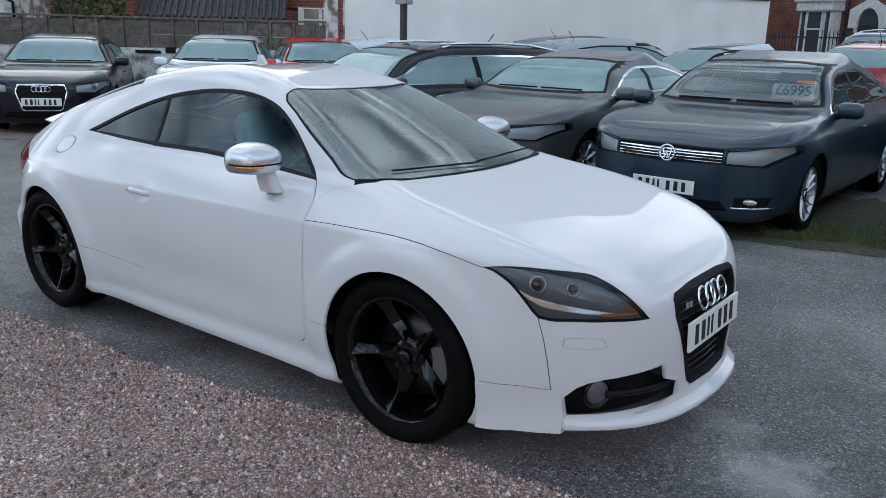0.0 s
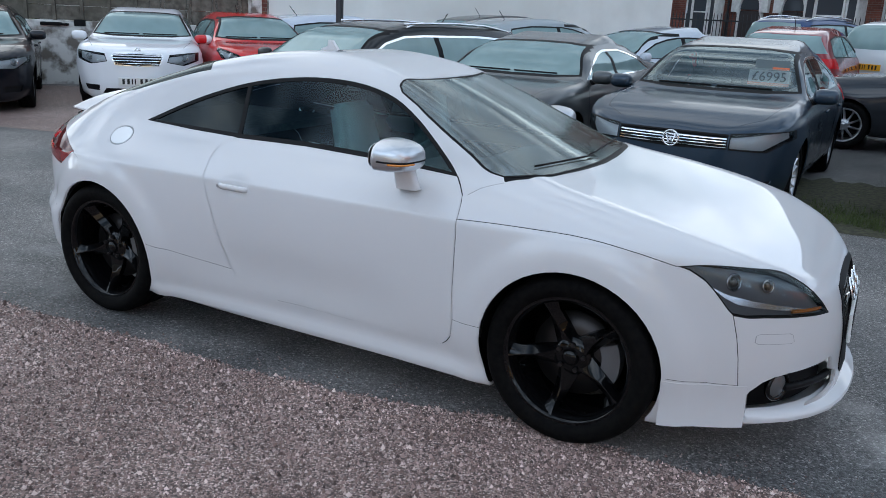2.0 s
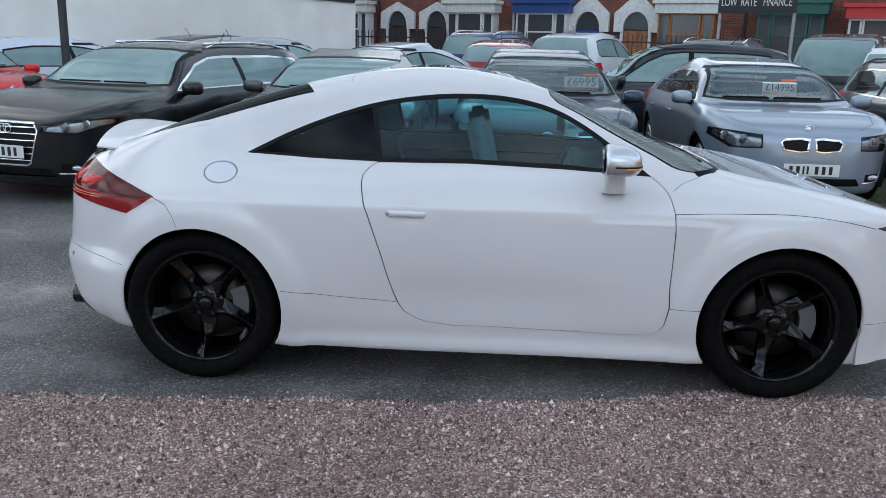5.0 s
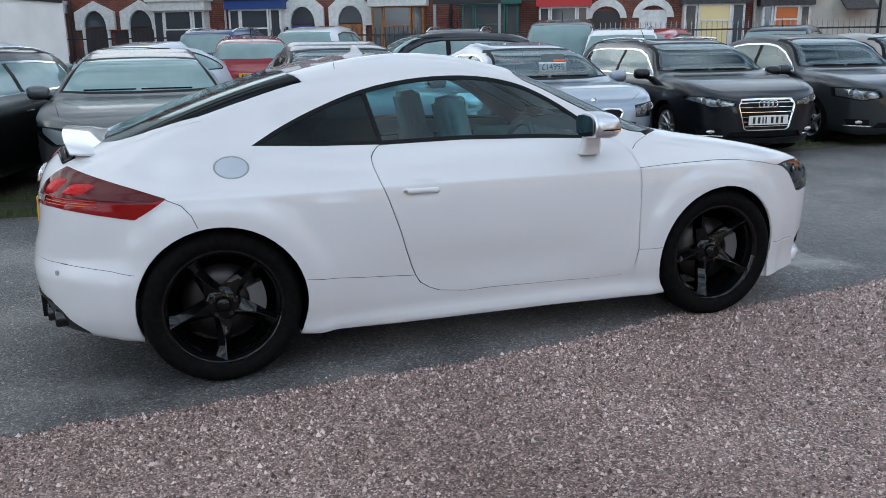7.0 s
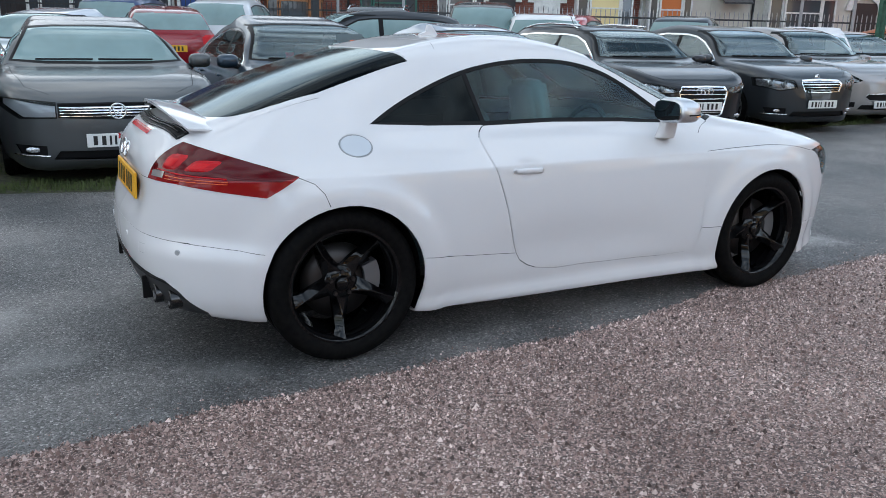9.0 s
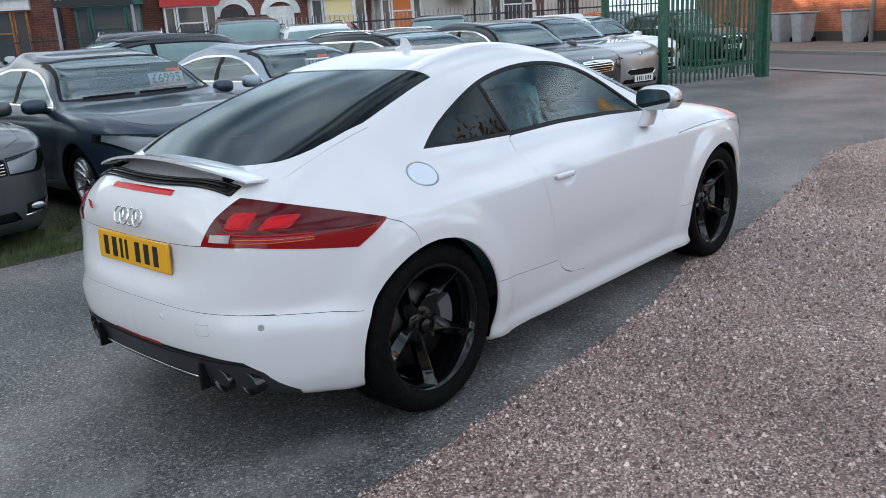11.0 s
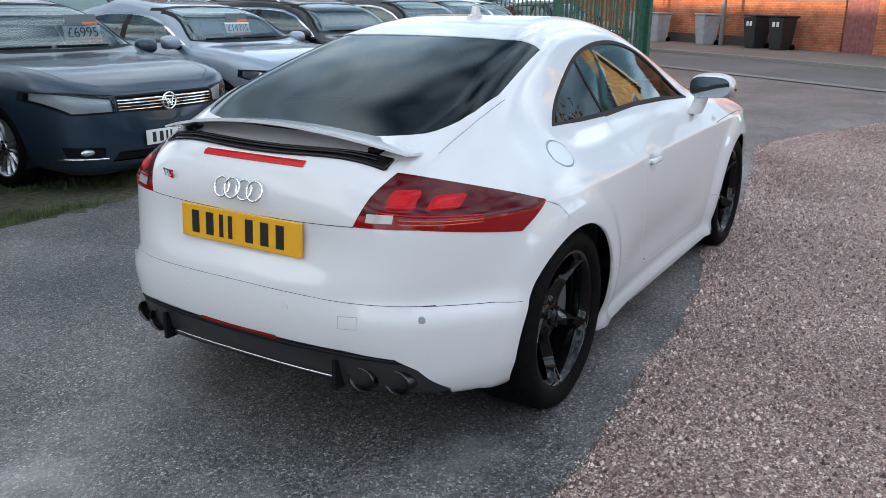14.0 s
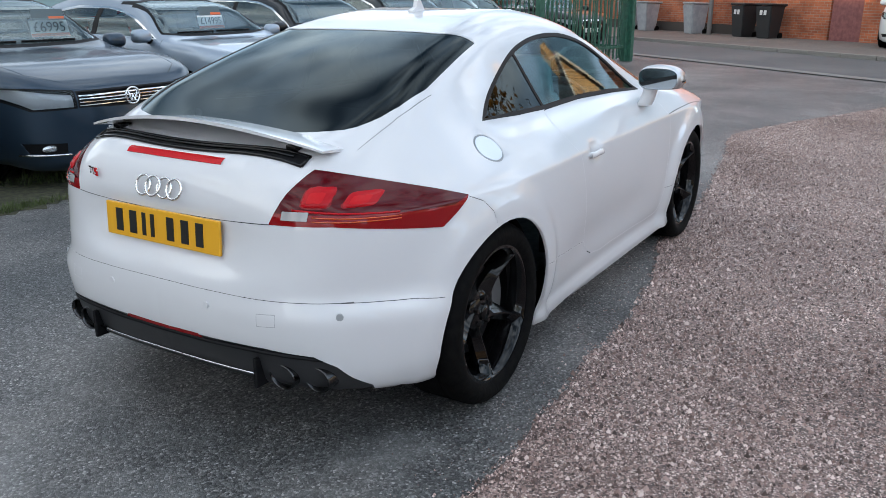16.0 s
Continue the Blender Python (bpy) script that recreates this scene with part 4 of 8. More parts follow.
        skin.piece("headlamp", "headlamp", LENS, car, 0.001, 0, side, "clear headlamp lens over a dark housing")
        skin.piece("headlamp", "headlamp_bowl", LAMP_GREY, car, -0.024, 0, side)
        skin.piece("headlamp_rim", "headlamp_rim", TRIM, car, -0.001, 0.024, side)
        skin.piece("air_intake", "air_intake", TRIM, car, -0.06, 0, side, "black lower air intake")
        skin.piece("cap_ring", "fuel_cap_ring", POST_GREY, car, -0.003, 0, side) if side == "right" else None
    skin.piece("fuel_cap", "fuel_cap", ALU_SATIN, car, 0.001, 0.006, "right", "round brushed aluminium fuel flap")
    skin.piece("windscreen", "windscreen", GLASS_SCREEN, car, -0.004, 0.0, label="raked windscreen", curve=SCREEN_PANE)
    skin.piece("windscreen_frit", "windscreen_frit", TRIM, car, -0.003, 0.012, label="black printed edge of the windscreen")
    skin.piece("cowl", "cowl", TRIM, car, -0.006, 0.01)
    skin.piece("rear_glass", "rear_window", GLASS_REAR, car, -0.003, 0.0, label="black tinted rear window", curve=REAR_PANE)
    skin.piece("grille_frame", "grille_frame", TRIM, car, 0.004, 0.03)
    skin.piece("grille", "grille", TRIM, car, -0.025, 0)
    skin.piece("diffuser", "diffuser", shade("diffuser_grey", (0.022, 0.022, 0.024), 0.4), car, -0.006, 0.02, label="dark grey rear diffuser")
    skin.piece("reflector", "rear_reflector", RED_BAND, car, 0.001, 0.003)
    return car, field


coupe_car, coupe_form = coupe()


def touch(field, x=None, y=None, z=None):
    """The third coordinate at which a form's skin is met from outside: give two of x (with its sign's side), y, z."""
    if y is None:
        r = np.linspace(-1.2, 0.0, 2400)
        f = field(np.full(2400, x), r, np.full(2400, z))
        return float(r[np.argmax(f < 0)])
    if z is None:
        r = np.linspace(1.8, 0.2, 3200)
        f = field(np.full(3200, x), np.full(3200, y), r)
        return float(r[np.argmax(f < 0)])
    r = np.linspace(2.6, 0.5, 4200) * (1 if x > 0 else -1)
    f = field(r, np.full(4200, y), np.full(4200, z))
    return float(r[np.argmax(f < 0)])


def coupe_details(car, field):
    # wheels
    tyre, rim = tyre_mesh(0.332, 0.255, 0.245), rim_mesh(0.245, 0.255, GLOSS_BLACK, 5, -0.10, 0.088, 0.062, True)
    for x in (-1.234, 1.234):
        for s in (-1, 1):
            m = Matrix.Translation((x, s * (0.718 if x > 0 else 0.728), 0.332)) @ (Matrix.Identity(4) if s < 0 else Matrix.Rotation(math.pi, 4, "Z")) @ Matrix.Rotation(-0.47 if x > 0 else -0.62, 4, "Y")
            wheel(car, m, tyre, rim, 0.332, -0.052, label="gloss black five-spoke alloy wheel", turned=-0.47 if x > 0 else -0.62)
    # wheel arch liners and lips
    for x in (-1.234, 1.234):
        for s in (-1, 1):
            bm = bmesh.new()
            pts = [(x + 0.362 * math.cos(a), 0.335 + 0.362 * math.sin(a)) for a in np.linspace(-0.05, math.pi + 0.05, 40)]
            rows = [[bm.verts.new((u, s * y, v)) for u, v in pts] for y in (0.80, 0.50)]
            for k in range(39):
                bm.faces.new((rows[0][k], rows[0][k + 1], rows[1][k + 1], rows[1][k]))
            bm.faces.new(rows[1])
            part("arch_liner", bm, DARK_INSIDE, car)
    # underfloor and cabin tub
    part("underfloor", boxes(((-1.55, -0.62, 0.17), (1.70, 0.62, 0.2)), ((-0.84, -0.78, 0.2), (0.84, 0.78, 0.3))), DARK_INSIDE, car)
    # front: plate, badge, slats, lamps
    gx = touch(field, 1, 0.0, 0.55)
    for z in np.linspace(0.31, 0.63, 12):
        w = 0.17 + (z - 0.29) * 0.36
        bm = bmesh.new()
        pts = [(touch(field, 1, y, z) - 0.018, y, z) for y in np.linspace(-w, w, 9)]
        tube(bm, pts, 0.0045, 6)
        part("grille_slat", bm, GLOSS_BLACK, car, smooth=True)
    plate(car, pose(touch(field, 1, 0.0, 0.487) + 0.012, 0, 0.487, 0, 0, 90) @ pose(0, 0, 0, -3), PLATE_W, PLATE_ROWS, label="white front number plate")
    rings_badge(car, pose(touch(field, 1, 0.0, 0.598) + 0.008, 0, 0.598, 0, 0, 90) @ pose(0, 0, 0, -18), 0.042)
    bm = boxes(((-0.035, -0.003, -0.012), (-0.012, 0.002, 0.012)), ((-0.008, -0.003, -0.012), (0.012, 0.002, 0.012)), m=pose(2.112, -0.205, 0.60, 0, 0, 80))
    part("model_badge", bm, CHROME, car)
    for s in (-1, 1):
        for x, z, r in ((1.765, 0.722, 0.030), (1.868, 0.712, 0.024)):
            y = -touch(field, x, None, z) - 0.022
            out = Vector((0.70, s * 0.68, 0.22)).normalized()
            u = out.cross(Vector((0, 0, 1))).normalized()
            v = u.cross(out)
            c = Vector((x, s * y, z))
            bm = bmesh.new()
            bmesh.ops.create_uvsphere(bm, u_segments=20, v_segments=12, radius=r * 0.62, matrix=Matrix.Translation(c))
            ball = part("projector_lens", bm, PROJECTOR, car, "small glass projector lens", True)
            bm = bmesh.new()
            tube(bm, [c + out * 0.006 + (u * math.cos(q) + v * math.sin(q)) * r * 0.9 for q in np.linspace(0, 2 * math.pi, 25)], r * 0.16, 6, False)
            part("lamp_ring", bm, ALU, ball, "silver ring", True)
        bm = bmesh.new()
        top = [(x, s * (-touch(field, x, None, z) - 0.019), z) for x, z in ((1.70, 0.70), (1.76, 0.675), (1.83, 0.660), (1.91, 0.645), (1.99, 0.628))]
        low = [(x, s * (-touch(field, x, None, z) - 0.016), z) for x, z in ((1.745, 0.668), (1.79, 0.645), (1.85, 0.635), (1.92, 0.628), (1.99, 0.620))]
        va, vb = [bm.verts.new(q) for q in top], [bm.verts.new(q) for q in low]
        for k in range(4):
            bm.faces.new((va[k], va[k + 1], vb[k + 1], vb[k]))
        part("reflector_wing", bm, ALU, car, "silver reflector wing", True)
        bm = bmesh.new()
        tube(bm, [(x, s * (-touch(field, x, None, 0.622) - 0.016), 0.622) for x in np.linspace(1.955, 2.035, 7)], 0.007, 8)
        part("indicator_strip", bm, AMBER, car, "amber indicator strip", True)
        # fog lamp in the intake
        bm = bmesh.new()
        fm = Matrix.Translation((touch(field, 1, 0.575, 0.325) - 0.035, s * 0.575, 0.328)) @ Matrix.Rotation(radians(s * 32), 4, "Z")
        spin(bm, [(0.001, -0.012), (0.03, -0.009), (0.043, 0.0)], 24)
        bm.transform(fm @ Matrix.Rotation(math.pi / 2, 4, "Z"))
        ring = bmesh.new()
        spin(ring, [(0.043, 0.02), (0.056, 0.012), (0.058, -0.004), (0.050, -0.010), (0.043, 0.004)], 24)
        ring.transform(fm @ Matrix.Rotation(math.pi / 2, 4, "Z"))
        part("fog_lamp_ring", ring, GLOSS_BLACK, car, smooth=True)
        part("fog_lamp", bm, shade("fog_lens", (0.10, 0.10, 0.105), 0.15), car, "round fog lamp", True)
        bm = bmesh.new()
        tube(bm, [(touch(field, 1, y, 0.315) - 0.022, s * y, 0.325 - (0.62 - y) * 0.03) for y in np.linspace(0.56, 0.30, 6)], 0.014, 8)
        part("intake_blade", bm, TRIM, car, smooth=True)
    # splitter lip under the front bumper, with a deeper blade at each corner
    bm = bmesh.new()
    rows = []
    for y in np.concatenate([-np.array([0.655, 0.62, 0.56, 0.48, 0.38, 0.28, 0.18, 0.09]), [0.0], np.array([0.09, 0.18, 0.28, 0.38, 0.48, 0.56, 0.62, 0.655])]):
        x = touch(field, 1, y, 0.215)
        d = 0.042 - 0.020 * (abs(y) / 0.655) ** 3
        up = 0.010 * (1 - (abs(y) / 0.655) ** 2)
        rows.append([bm.verts.new(q) for q in ((x - 0.03, y, 0.236 + up), (x + d * 0.4, y, 0.224 + up), (x + d, y, 0.213 + up), (x + d + 0.004, y, 0.204 + up), (x + d, y, 0.192 + up), (x - 0.10, y, 0.186 + up))])
    for a, b in zip(rows, rows[1:]):
        for k in range(5):
            bm.faces.new((a[k], a[k + 1], b[k + 1], b[k]))
    bm.faces.new(rows[0])
    bm.faces.new(rows[-1][::-1])
    bmesh.ops.recalc_face_normals(bm, faces=bm.faces)
    lip = part("splitter_lip", bm, WHITE, car, "", True)
    lip.data.set_sharp_from_angle(angle=radians(35))
    for s in (-1, 1):
        bm = bmesh.new()
        rows = []
        for x in np.linspace(1.585, 1.86, 10):
            f = (x - 1.585) / 0.275
            y = [-touch(field, x, None, z) for z in (0.342, 0.30, 0.25, 0.21)]
            rows.append([bm.verts.new((x, s * yy, z)) for yy, z in ((y[0] - 0.012, 0.346), (y[0] + 0.0015, 0.342), (y[1] + 0.002, 0.30), (y[2] + 0.006, 0.24), (y[3] + 0.020, 0.165 + 0.012 * f), (y[3] - 0.04, 0.160 + 0.012 * f))])
        for p, q in zip(rows, rows[1:]):
            for k in range(6):
                bm.faces.new((p[k], p[(k + 1) % 6], q[(k + 1) % 6], q[k]))
        bm.faces.new(rows[0])
        bm.faces.new(rows[-1][::-1])
        bmesh.ops.recalc_face_normals(bm, faces=bm.faces)
        ob = part("bumper_corner_blade", bm, WHITE, car, "", True)
        ob.data.set_sharp_from_angle(angle=radians(35))
    # door handles
    for s in (-1, 1):
        y = touch(field, -0.36, None, 0.775)
        bm = bmesh.new()
        pts = [(-0.445, s * (-y - 0.004), 0.772), (-0.42, s * (-y + 0.020), 0.774), (-0.34, s * (-y + 0.024), 0.774), (-0.29, s * (-y + 0.018), 0.772), (-0.275, s * (-y - 0.004), 0.770)]
        tube(bm, spline(pts, 4), 0.012, 10)
        for v in bm.verts:
            v.co.z = 0.772 + (v.co.z - 0.772) * 1.1
        part("door_handle", bm, WHITE, car, smooth=True)
        bm = bmesh.new()
        bmesh.ops.create_cone(bm, segments=16, radius1=0.008, radius2=0.008, depth=0.008, cap_ends=True, matrix=Matrix.Translation((-0.432, s * (-y + 0.026), 0.773)) @ Matrix.Rotation(math.pi / 2, 4, "X"))
        part("door_lock", bm, ALLOY, car)
    # mirrors
    for s in (-1, 1):
        c = Vector((0.468, s * 0.855, 1.014))
        m = Matrix.Translation(c) @ Matrix.Rotation(s * 0.10, 4, "Z") @ (Matrix.Identity(4))
        bm = mirror_shell(bmesh.new(), Matrix.Identity(4), 0.125, 0.112, 0.067)
        for v in bm.verts:
            k = v.co.y * s / 0.112
            v.co.z = v.co.z * (1.08 - 0.20 * k * k) if v.co.z > 0 else max(v.co.z * 0.86, -0.050 + 0.010 * k)
        bm.transform(m)
        mi = part("door_mirror", bm, ALU_SATIN, car, "brushed aluminium door mirror cap", True)
        bm = bmesh.new()
        k = lambda a, p: math.copysign(abs(a) ** p, a)
        prism(bm, [(0.100 * k(math.cos(a), 0.62), 0.050 * k(math.sin(a), 0.62) + 0.006) for a in np.linspace(0, 2 * math.pi, 28, endpoint=False)], "yz", -0.0345, -0.030)
        bm.transform(m)
        part("mirror_glass", bm, MIRROR, mi)
        ring = [(0.125 * abs(math.cos(a)) ** 0.8, s * 0.112 * k(math.sin(a), 0.62)) for a in np.linspace(1.5, -0.75, 26)]
        for nm, z, r, mat in (("indicator_groove", -0.006, 0.0035, TRIM), ("mirror_indicator", -0.013, 0.0045, AMBER)):
            bm = bmesh.new()
            tube(bm, [m @ Vector((x * 0.996, y * 0.996, z)) for x, y in (ring if mat is TRIM else ring[4:17])], r, 8)
            part(nm, bm, mat, mi, smooth=True)
        bm = bmesh.new()
        rows = []
        for f in np.linspace(0, 1, 7):
            cx, cy, cz = 0.030 + 0.006 * f, -s * (0.052 + 0.030 * f * f), -0.030 - 0.105 * f
            wx, wy = 0.040 + 0.010 * f, 0.030 + 0.004 * f
            rows.append([bm.verts.new(c + Vector((cx + wx * k(math.cos(a), 0.6), cy + wy * k(math.sin(a), 0.6), cz))) for a in np.linspace(0, 2 * math.pi, 16, endpoint=False)])
        for p, q in zip(rows, rows[1:]):
            for j in range(16):
                bm.faces.new((p[j], p[(j + 1) % 16], q[(j + 1) % 16], q[j]))
        bmesh.ops.recalc_face_normals(bm, faces=bm.faces)
        part("mirror_stalk", bm, WHITE, mi, smooth=True)
    # wipers
    for xa, y0, xb, y1 in ((0.925, -0.50, 0.985, 0.04), (0.975, 0.02, 0.93, 0.55)):
        bm = bmesh.new()
        tube(bm, [(x, y, touch(field, x, y, None) + 0.008) for x, y in zip(np.linspace(xa, xb, 7), np.linspace(y0, y1, 7))], 0.0045, 6)
        part("wiper", bm, TRIM, car, smooth=True)
    # roof fin
    bm = bmesh.new()
    prism(bm, [(-0.385, 1.335), (-0.40, 1.352), (-0.435, 1.395), (-0.455, 1.398), (-0.462, 1.365), (-0.50, 1.352), (-0.505, 1.335)], "xz", -0.011, 0.011)
    part("roof_fin", bm, WHITE, car)
    # rear: tray, raised wing and struts, high lamp, badges, plate, tips
    tray_lead, tray_back = lambda y: -1.826 + 0.050 * (y / 0.47) ** 2, lambda y: -1.866 + 0.046 * (y / 0.47) ** 2
    bm = bmesh.new()
    rows = []
    for y in np.linspace(-0.47, 0.47, 17):
        rows.append([bm.verts.new((x, y, touch(field, x, y, None) + 0.003)) for x in np.linspace(tray_lead(y), tray_back(y), 5)])
    for p, q in zip(rows, rows[1:]):
        for k in range(4):
            bm.faces.new((p[k], p[k + 1], q[k + 1], q[k]))
    bmesh.ops.recalc_face_normals(bm, faces=bm.faces)
    tray = part("wing_tray", bm, TRIM, car, "black tray under the raised wing")
    bm = bmesh.new()
    tube(bm, [(x, y, touch(field, x, y, None) + 0.006) for y in np.linspace(-0.43, 0.43, 15) for x in [(tray_lead(y) + tray_back(y)) / 2]], 0.005, 6)
    part("tray_rib", bm, GLOSS_BLACK, tray, smooth=True)
    bm = bmesh.new()
    loop = [(tray_back(y), y) for y in np.linspace(-0.47, 0.47, 15)] + [(tray_lead(y), y) for y in np.linspace(0.47, -0.47, 15)]
    tube(bm, [(x, y, touch(field, x, y, None) + 0.004) for x, y in loop + loop[:1]], 0.006, 6)
    part("tray_seal", bm, GLOSS_BLACK, tray, smooth=True)
    bm = bmesh.new()
    rows = []
    for y in np.linspace(-0.525, 0.525, 25):
        u = y / 0.525
        sweep = 0.13 * abs(u) ** 2.2
        z0 = 1.028 - 0.068 * u * u
        th = 0.009 * (1 - 0.6 * u * u) + 0.003
        lead, back = -1.675 + sweep, -1.845 + sweep * 0.45
        rows.append([bm.verts.new(p) for p in ((lead, y, z0 - 0.025), ((lead * 2 + back) / 3, y, z0 + 0.004), (back, y, z0 + 0.016), (back, y, z0 + 0.016 - th), ((lead * 2 + back) / 3, y, z0 - th), (lead + 0.004, y, z0 - 0.025 - th * 0.5))])
    for p, q in zip(rows, rows[1:]):
        for j in range(6):
            bm.faces.new((p[j], p[(j + 1) % 6], q[(j + 1) % 6], q[j]))
    bm.faces.new(rows[0])
    bm.faces.new(rows[-1][::-1])
    bmesh.ops.recalc_face_normals(bm, faces=bm.faces)
    wing = part("rear_wing", bm, WHITE, car, "raised white rear wing", True)
    wing.data.set_sharp_from_angle(angle=radians(40))
    for y in (-0.40, 0.40):
        bm = boxes(((-1.777, y - 0.007, 0.935), (-1.750, y + 0.007, 0.986)), ((-1.785, y - 0.020, 0.968), (-1.735, y + 0.020, 0.982)), bevel=0.003)
        bmesh.ops.create_cone(bm, segments=16, radius1=0.013, radius2=0.013, depth=0.034, cap_ends=True, matrix=Matrix.Translation((-1.763, y, 0.962)) @ Matrix.Rotation(math.pi / 2, 4, "X"))
        box(bm, (-1.80, y - 0.022, 0.935), (-1.74, y + 0.022, 0.955), 0.004)
        part("wing_strut", bm, GLOSS_BLACK, wing)
    bm = bmesh.new()
    rows = []
    for y in np.linspace(-0.215, 0.215, 13):
        rows.append([bm.verts.new((touch(field, -1, y, z) - d, y, z)) for z, d in ((0.921, 0.0), (0.923, 0.005), (0.935, 0.006), (0.939, 0.0))])
    for p, q in zip(rows, rows[1:]):
        for k in range(3):
            bm.faces.new((p[k], p[k + 1], q[k + 1], q[k]))
    bmesh.ops.recalc_face_normals(bm, faces=bm.faces)
    part("brake_lamp", bm, RED_BRIGHT, car, "red high brake lamp")
    bx = touch(field, -1, 0, 0.83)
    rings_badge(car, pose(bx - 0.012, 0, 0.838, 0, 0, -90) @ pose(0, 0, 0, -20), 0.032)
    m = pose(touch(field, -1, 0.33, 0.845) - 0.006, 0.345, 0.848, 0, 0, -108)
    part("model_badge", boxes(((-0.038, -0.003, 0.008), (-0.018, 0.002, 0.013)), ((-0.030, -0.003, -0.013), (-0.025, 0.002, 0.009)), ((-0.013, -0.003, 0.008), (0.007, 0.002, 0.013)), ((-0.005, -0.003, -0.013), (0.0, 0.002, 0.009)), m=m), CHROME, car)
    part("model_badge", boxes(((0.012, -0.003, 0.008), (0.032, 0.002, 0.013)), ((0.012, -0.003, -0.003), (0.032, 0.002, 0.002)), ((0.012, -0.003, -0.013), (0.032, 0.002, -0.008)), ((0.012, -0.003, 0.0), (0.017, 0.002, 0.010)), ((0.027, -0.003, -0.010), (0.032, 0.002, 0.0)), m=m), RED_BRIGHT, car)
    px = touch(field, -1, 0, 0.70)
    part("plate_holder", box(bmesh.new(), (px - 0.006, -0.24, 0.628), (px + 0.05, 0.24, 0.66), 0.004), TRIM, car)
    plate(car, pose(px - 0.022, 0, 0.708, 0, 0, -90) @ pose(0, 0, 0, -3), PLATE_Y, PLATE_ROWS, label="yellow rear number plate")
    for s in (-1, 1):
        for y in (0.462, 0.568):
            bm = bmesh.new()
            x = touch(field, -1, y, 0.33)
            spin(bm, [(0.046, 0.06), (0.049, -0.10), (0.0475, -0.106), (0.044, -0.104), (0.041, -0.09)], 32)
            bm.transform(Matrix.Translation((x + 0.110, s * y, 0.288)) @ Matrix.Diagonal((1, 1, 0.84, 1)) @ Matrix.Rotation(-math.pi / 2, 4, "Z"))
            tip = part("exhaust_tip", bm, DARK_CHROME, car, "dark chrome exhaust tip", True)
            bm = bmesh.new()
            spin(bm, [(0.041, -0.09), (0.040, 0.0), (0.001, 0.01)], 28)
            bm.transform(Matrix.Translation((x + 0.110, s * y, 0.288)) @ Matrix.Diagonal((1, 1, 0.84, 1)) @ Matrix.Rotation(-math.pi / 2, 4, "Z"))
            part("pipe_inside", bm, DARK_INSIDE, tip, "", True)
    bm = bmesh.new()
    tube(bm, [(touch(field, -1, y, 0.285) - 0.006, y, 0.285) for y in np.linspace(-0.38, 0.38, 15)], 0.004, 6)
    part("diffuser_strip", bm, ALU, car, "thin bright strip under the diffuser", True)
    bm = bmesh.new()
    tube(bm, [(touch(field, -1, y, z) - 0.001 + 0.015 * max(0, abs(y) - 0.5) / 0.1, y, z) for y, z in spline([(-0.60, 0.352), (-0.52, 0.368), (-0.40, 0.374), (-0.2, 0.371), (0, 0.37), (0.2, 0.371), (0.40, 0.374), (0.52, 0.368), (0.60, 0.352)], 4)], 0.007, 8)
    part("diffuser_ledge", bm, TRIM, car, "", True)
    for s in (-1, 1):
        part("diffuser_end", box(bmesh.new(), (-1.985, s * 0.375, 0.245), (-1.90, s * 0.39, 0.345), 0.004), TRIM, car)
    for y in (-0.64, -0.22, 0.22, 0.64):
        z = 0.50
        bm = bmesh.new()
        x = touch(field, -1, y, z)
        bmesh.ops.create_cone(bm, segments=20, radius1=0.012, radius2=0.011, depth=0.006, cap_ends=True, matrix=Matrix.Translation((x, y, z)) @ Matrix.Rotation(radians(-90), 4, "Y") @ Matrix.Rotation(radians(40 if y < -0.5 else -40 if y > 0.5 else 0), 4, "X"))
        part("parking_sensor", bm, POST_GREY if abs(y) > 0.5 else WHITE, car)
    # tail lamp inners
    for s in (-1, 1):
        for a, b, z0, z1 in ((0.522, 0.592, 0.826, 0.880), (0.622, 0.686, 0.824, 0.864)):
            for nm, grow, lift, mat in (("lamp_surround", 1.14, 0.002, RED_BAND), ("stop_light", 1.0, 0.004, RED_BLOCK), ("stop_light_core", 0.55, 0.0135, RED_BRIGHT)):
                bm = bmesh.new()
                n, cy, cz = 11, (a + b) / 2, (z0 + z1) / 2
                grid = []
                for v in np.linspace(-1, 1, n):
                    row = []
                    for u in np.linspace(-1, 1, n):
                        k = max(abs(u), abs(v)) / max(1e-6, (abs(u) ** 5 + abs(v) ** 5) ** 0.2)
                        y, z = cy + (b - a) / 2 * grow * u * k, cz + (z1 - z0) / 2 * grow * v * k
                        dome = (0.009 if nm == "stop_light" else 0.002) * (1 - u ** 4) * (1 - v ** 4)
                        row.append(bm.verts.new((touch(field, -1, y, z) - 0.001 - lift - dome, s * y, z)))
                    grid.append(row)
                for p, q in zip(grid, grid[1:]):
                    for k in range(n - 1):
                        bm.faces.new((p[k], p[k + 1], q[k + 1], q[k]))
                bmesh.ops.recalc_face_normals(bm, faces=bm.faces)
                part(nm, bm, mat, car, "bright red light block" if nm == "stop_light" else "", True)
        bm = bmesh.new()
        vs = [[bm.verts.new((touch(field, -1, y, z) - 0.007, s * y, z)) for y in np.linspace(0.475, 0.55, 6)] for z in (0.79, 0.815)]
        for k in range(5):
            bm.faces.new((vs[0][k], vs[0][k + 1], vs[1][k + 1], vs[1][k]))
        part("reversing_light", bm, shade("reverse_lens", (0.30, 0.28, 0.28), 0.12, 0.2, 0.8), car, "clear reversing light", True)
        bm = bmesh.new()
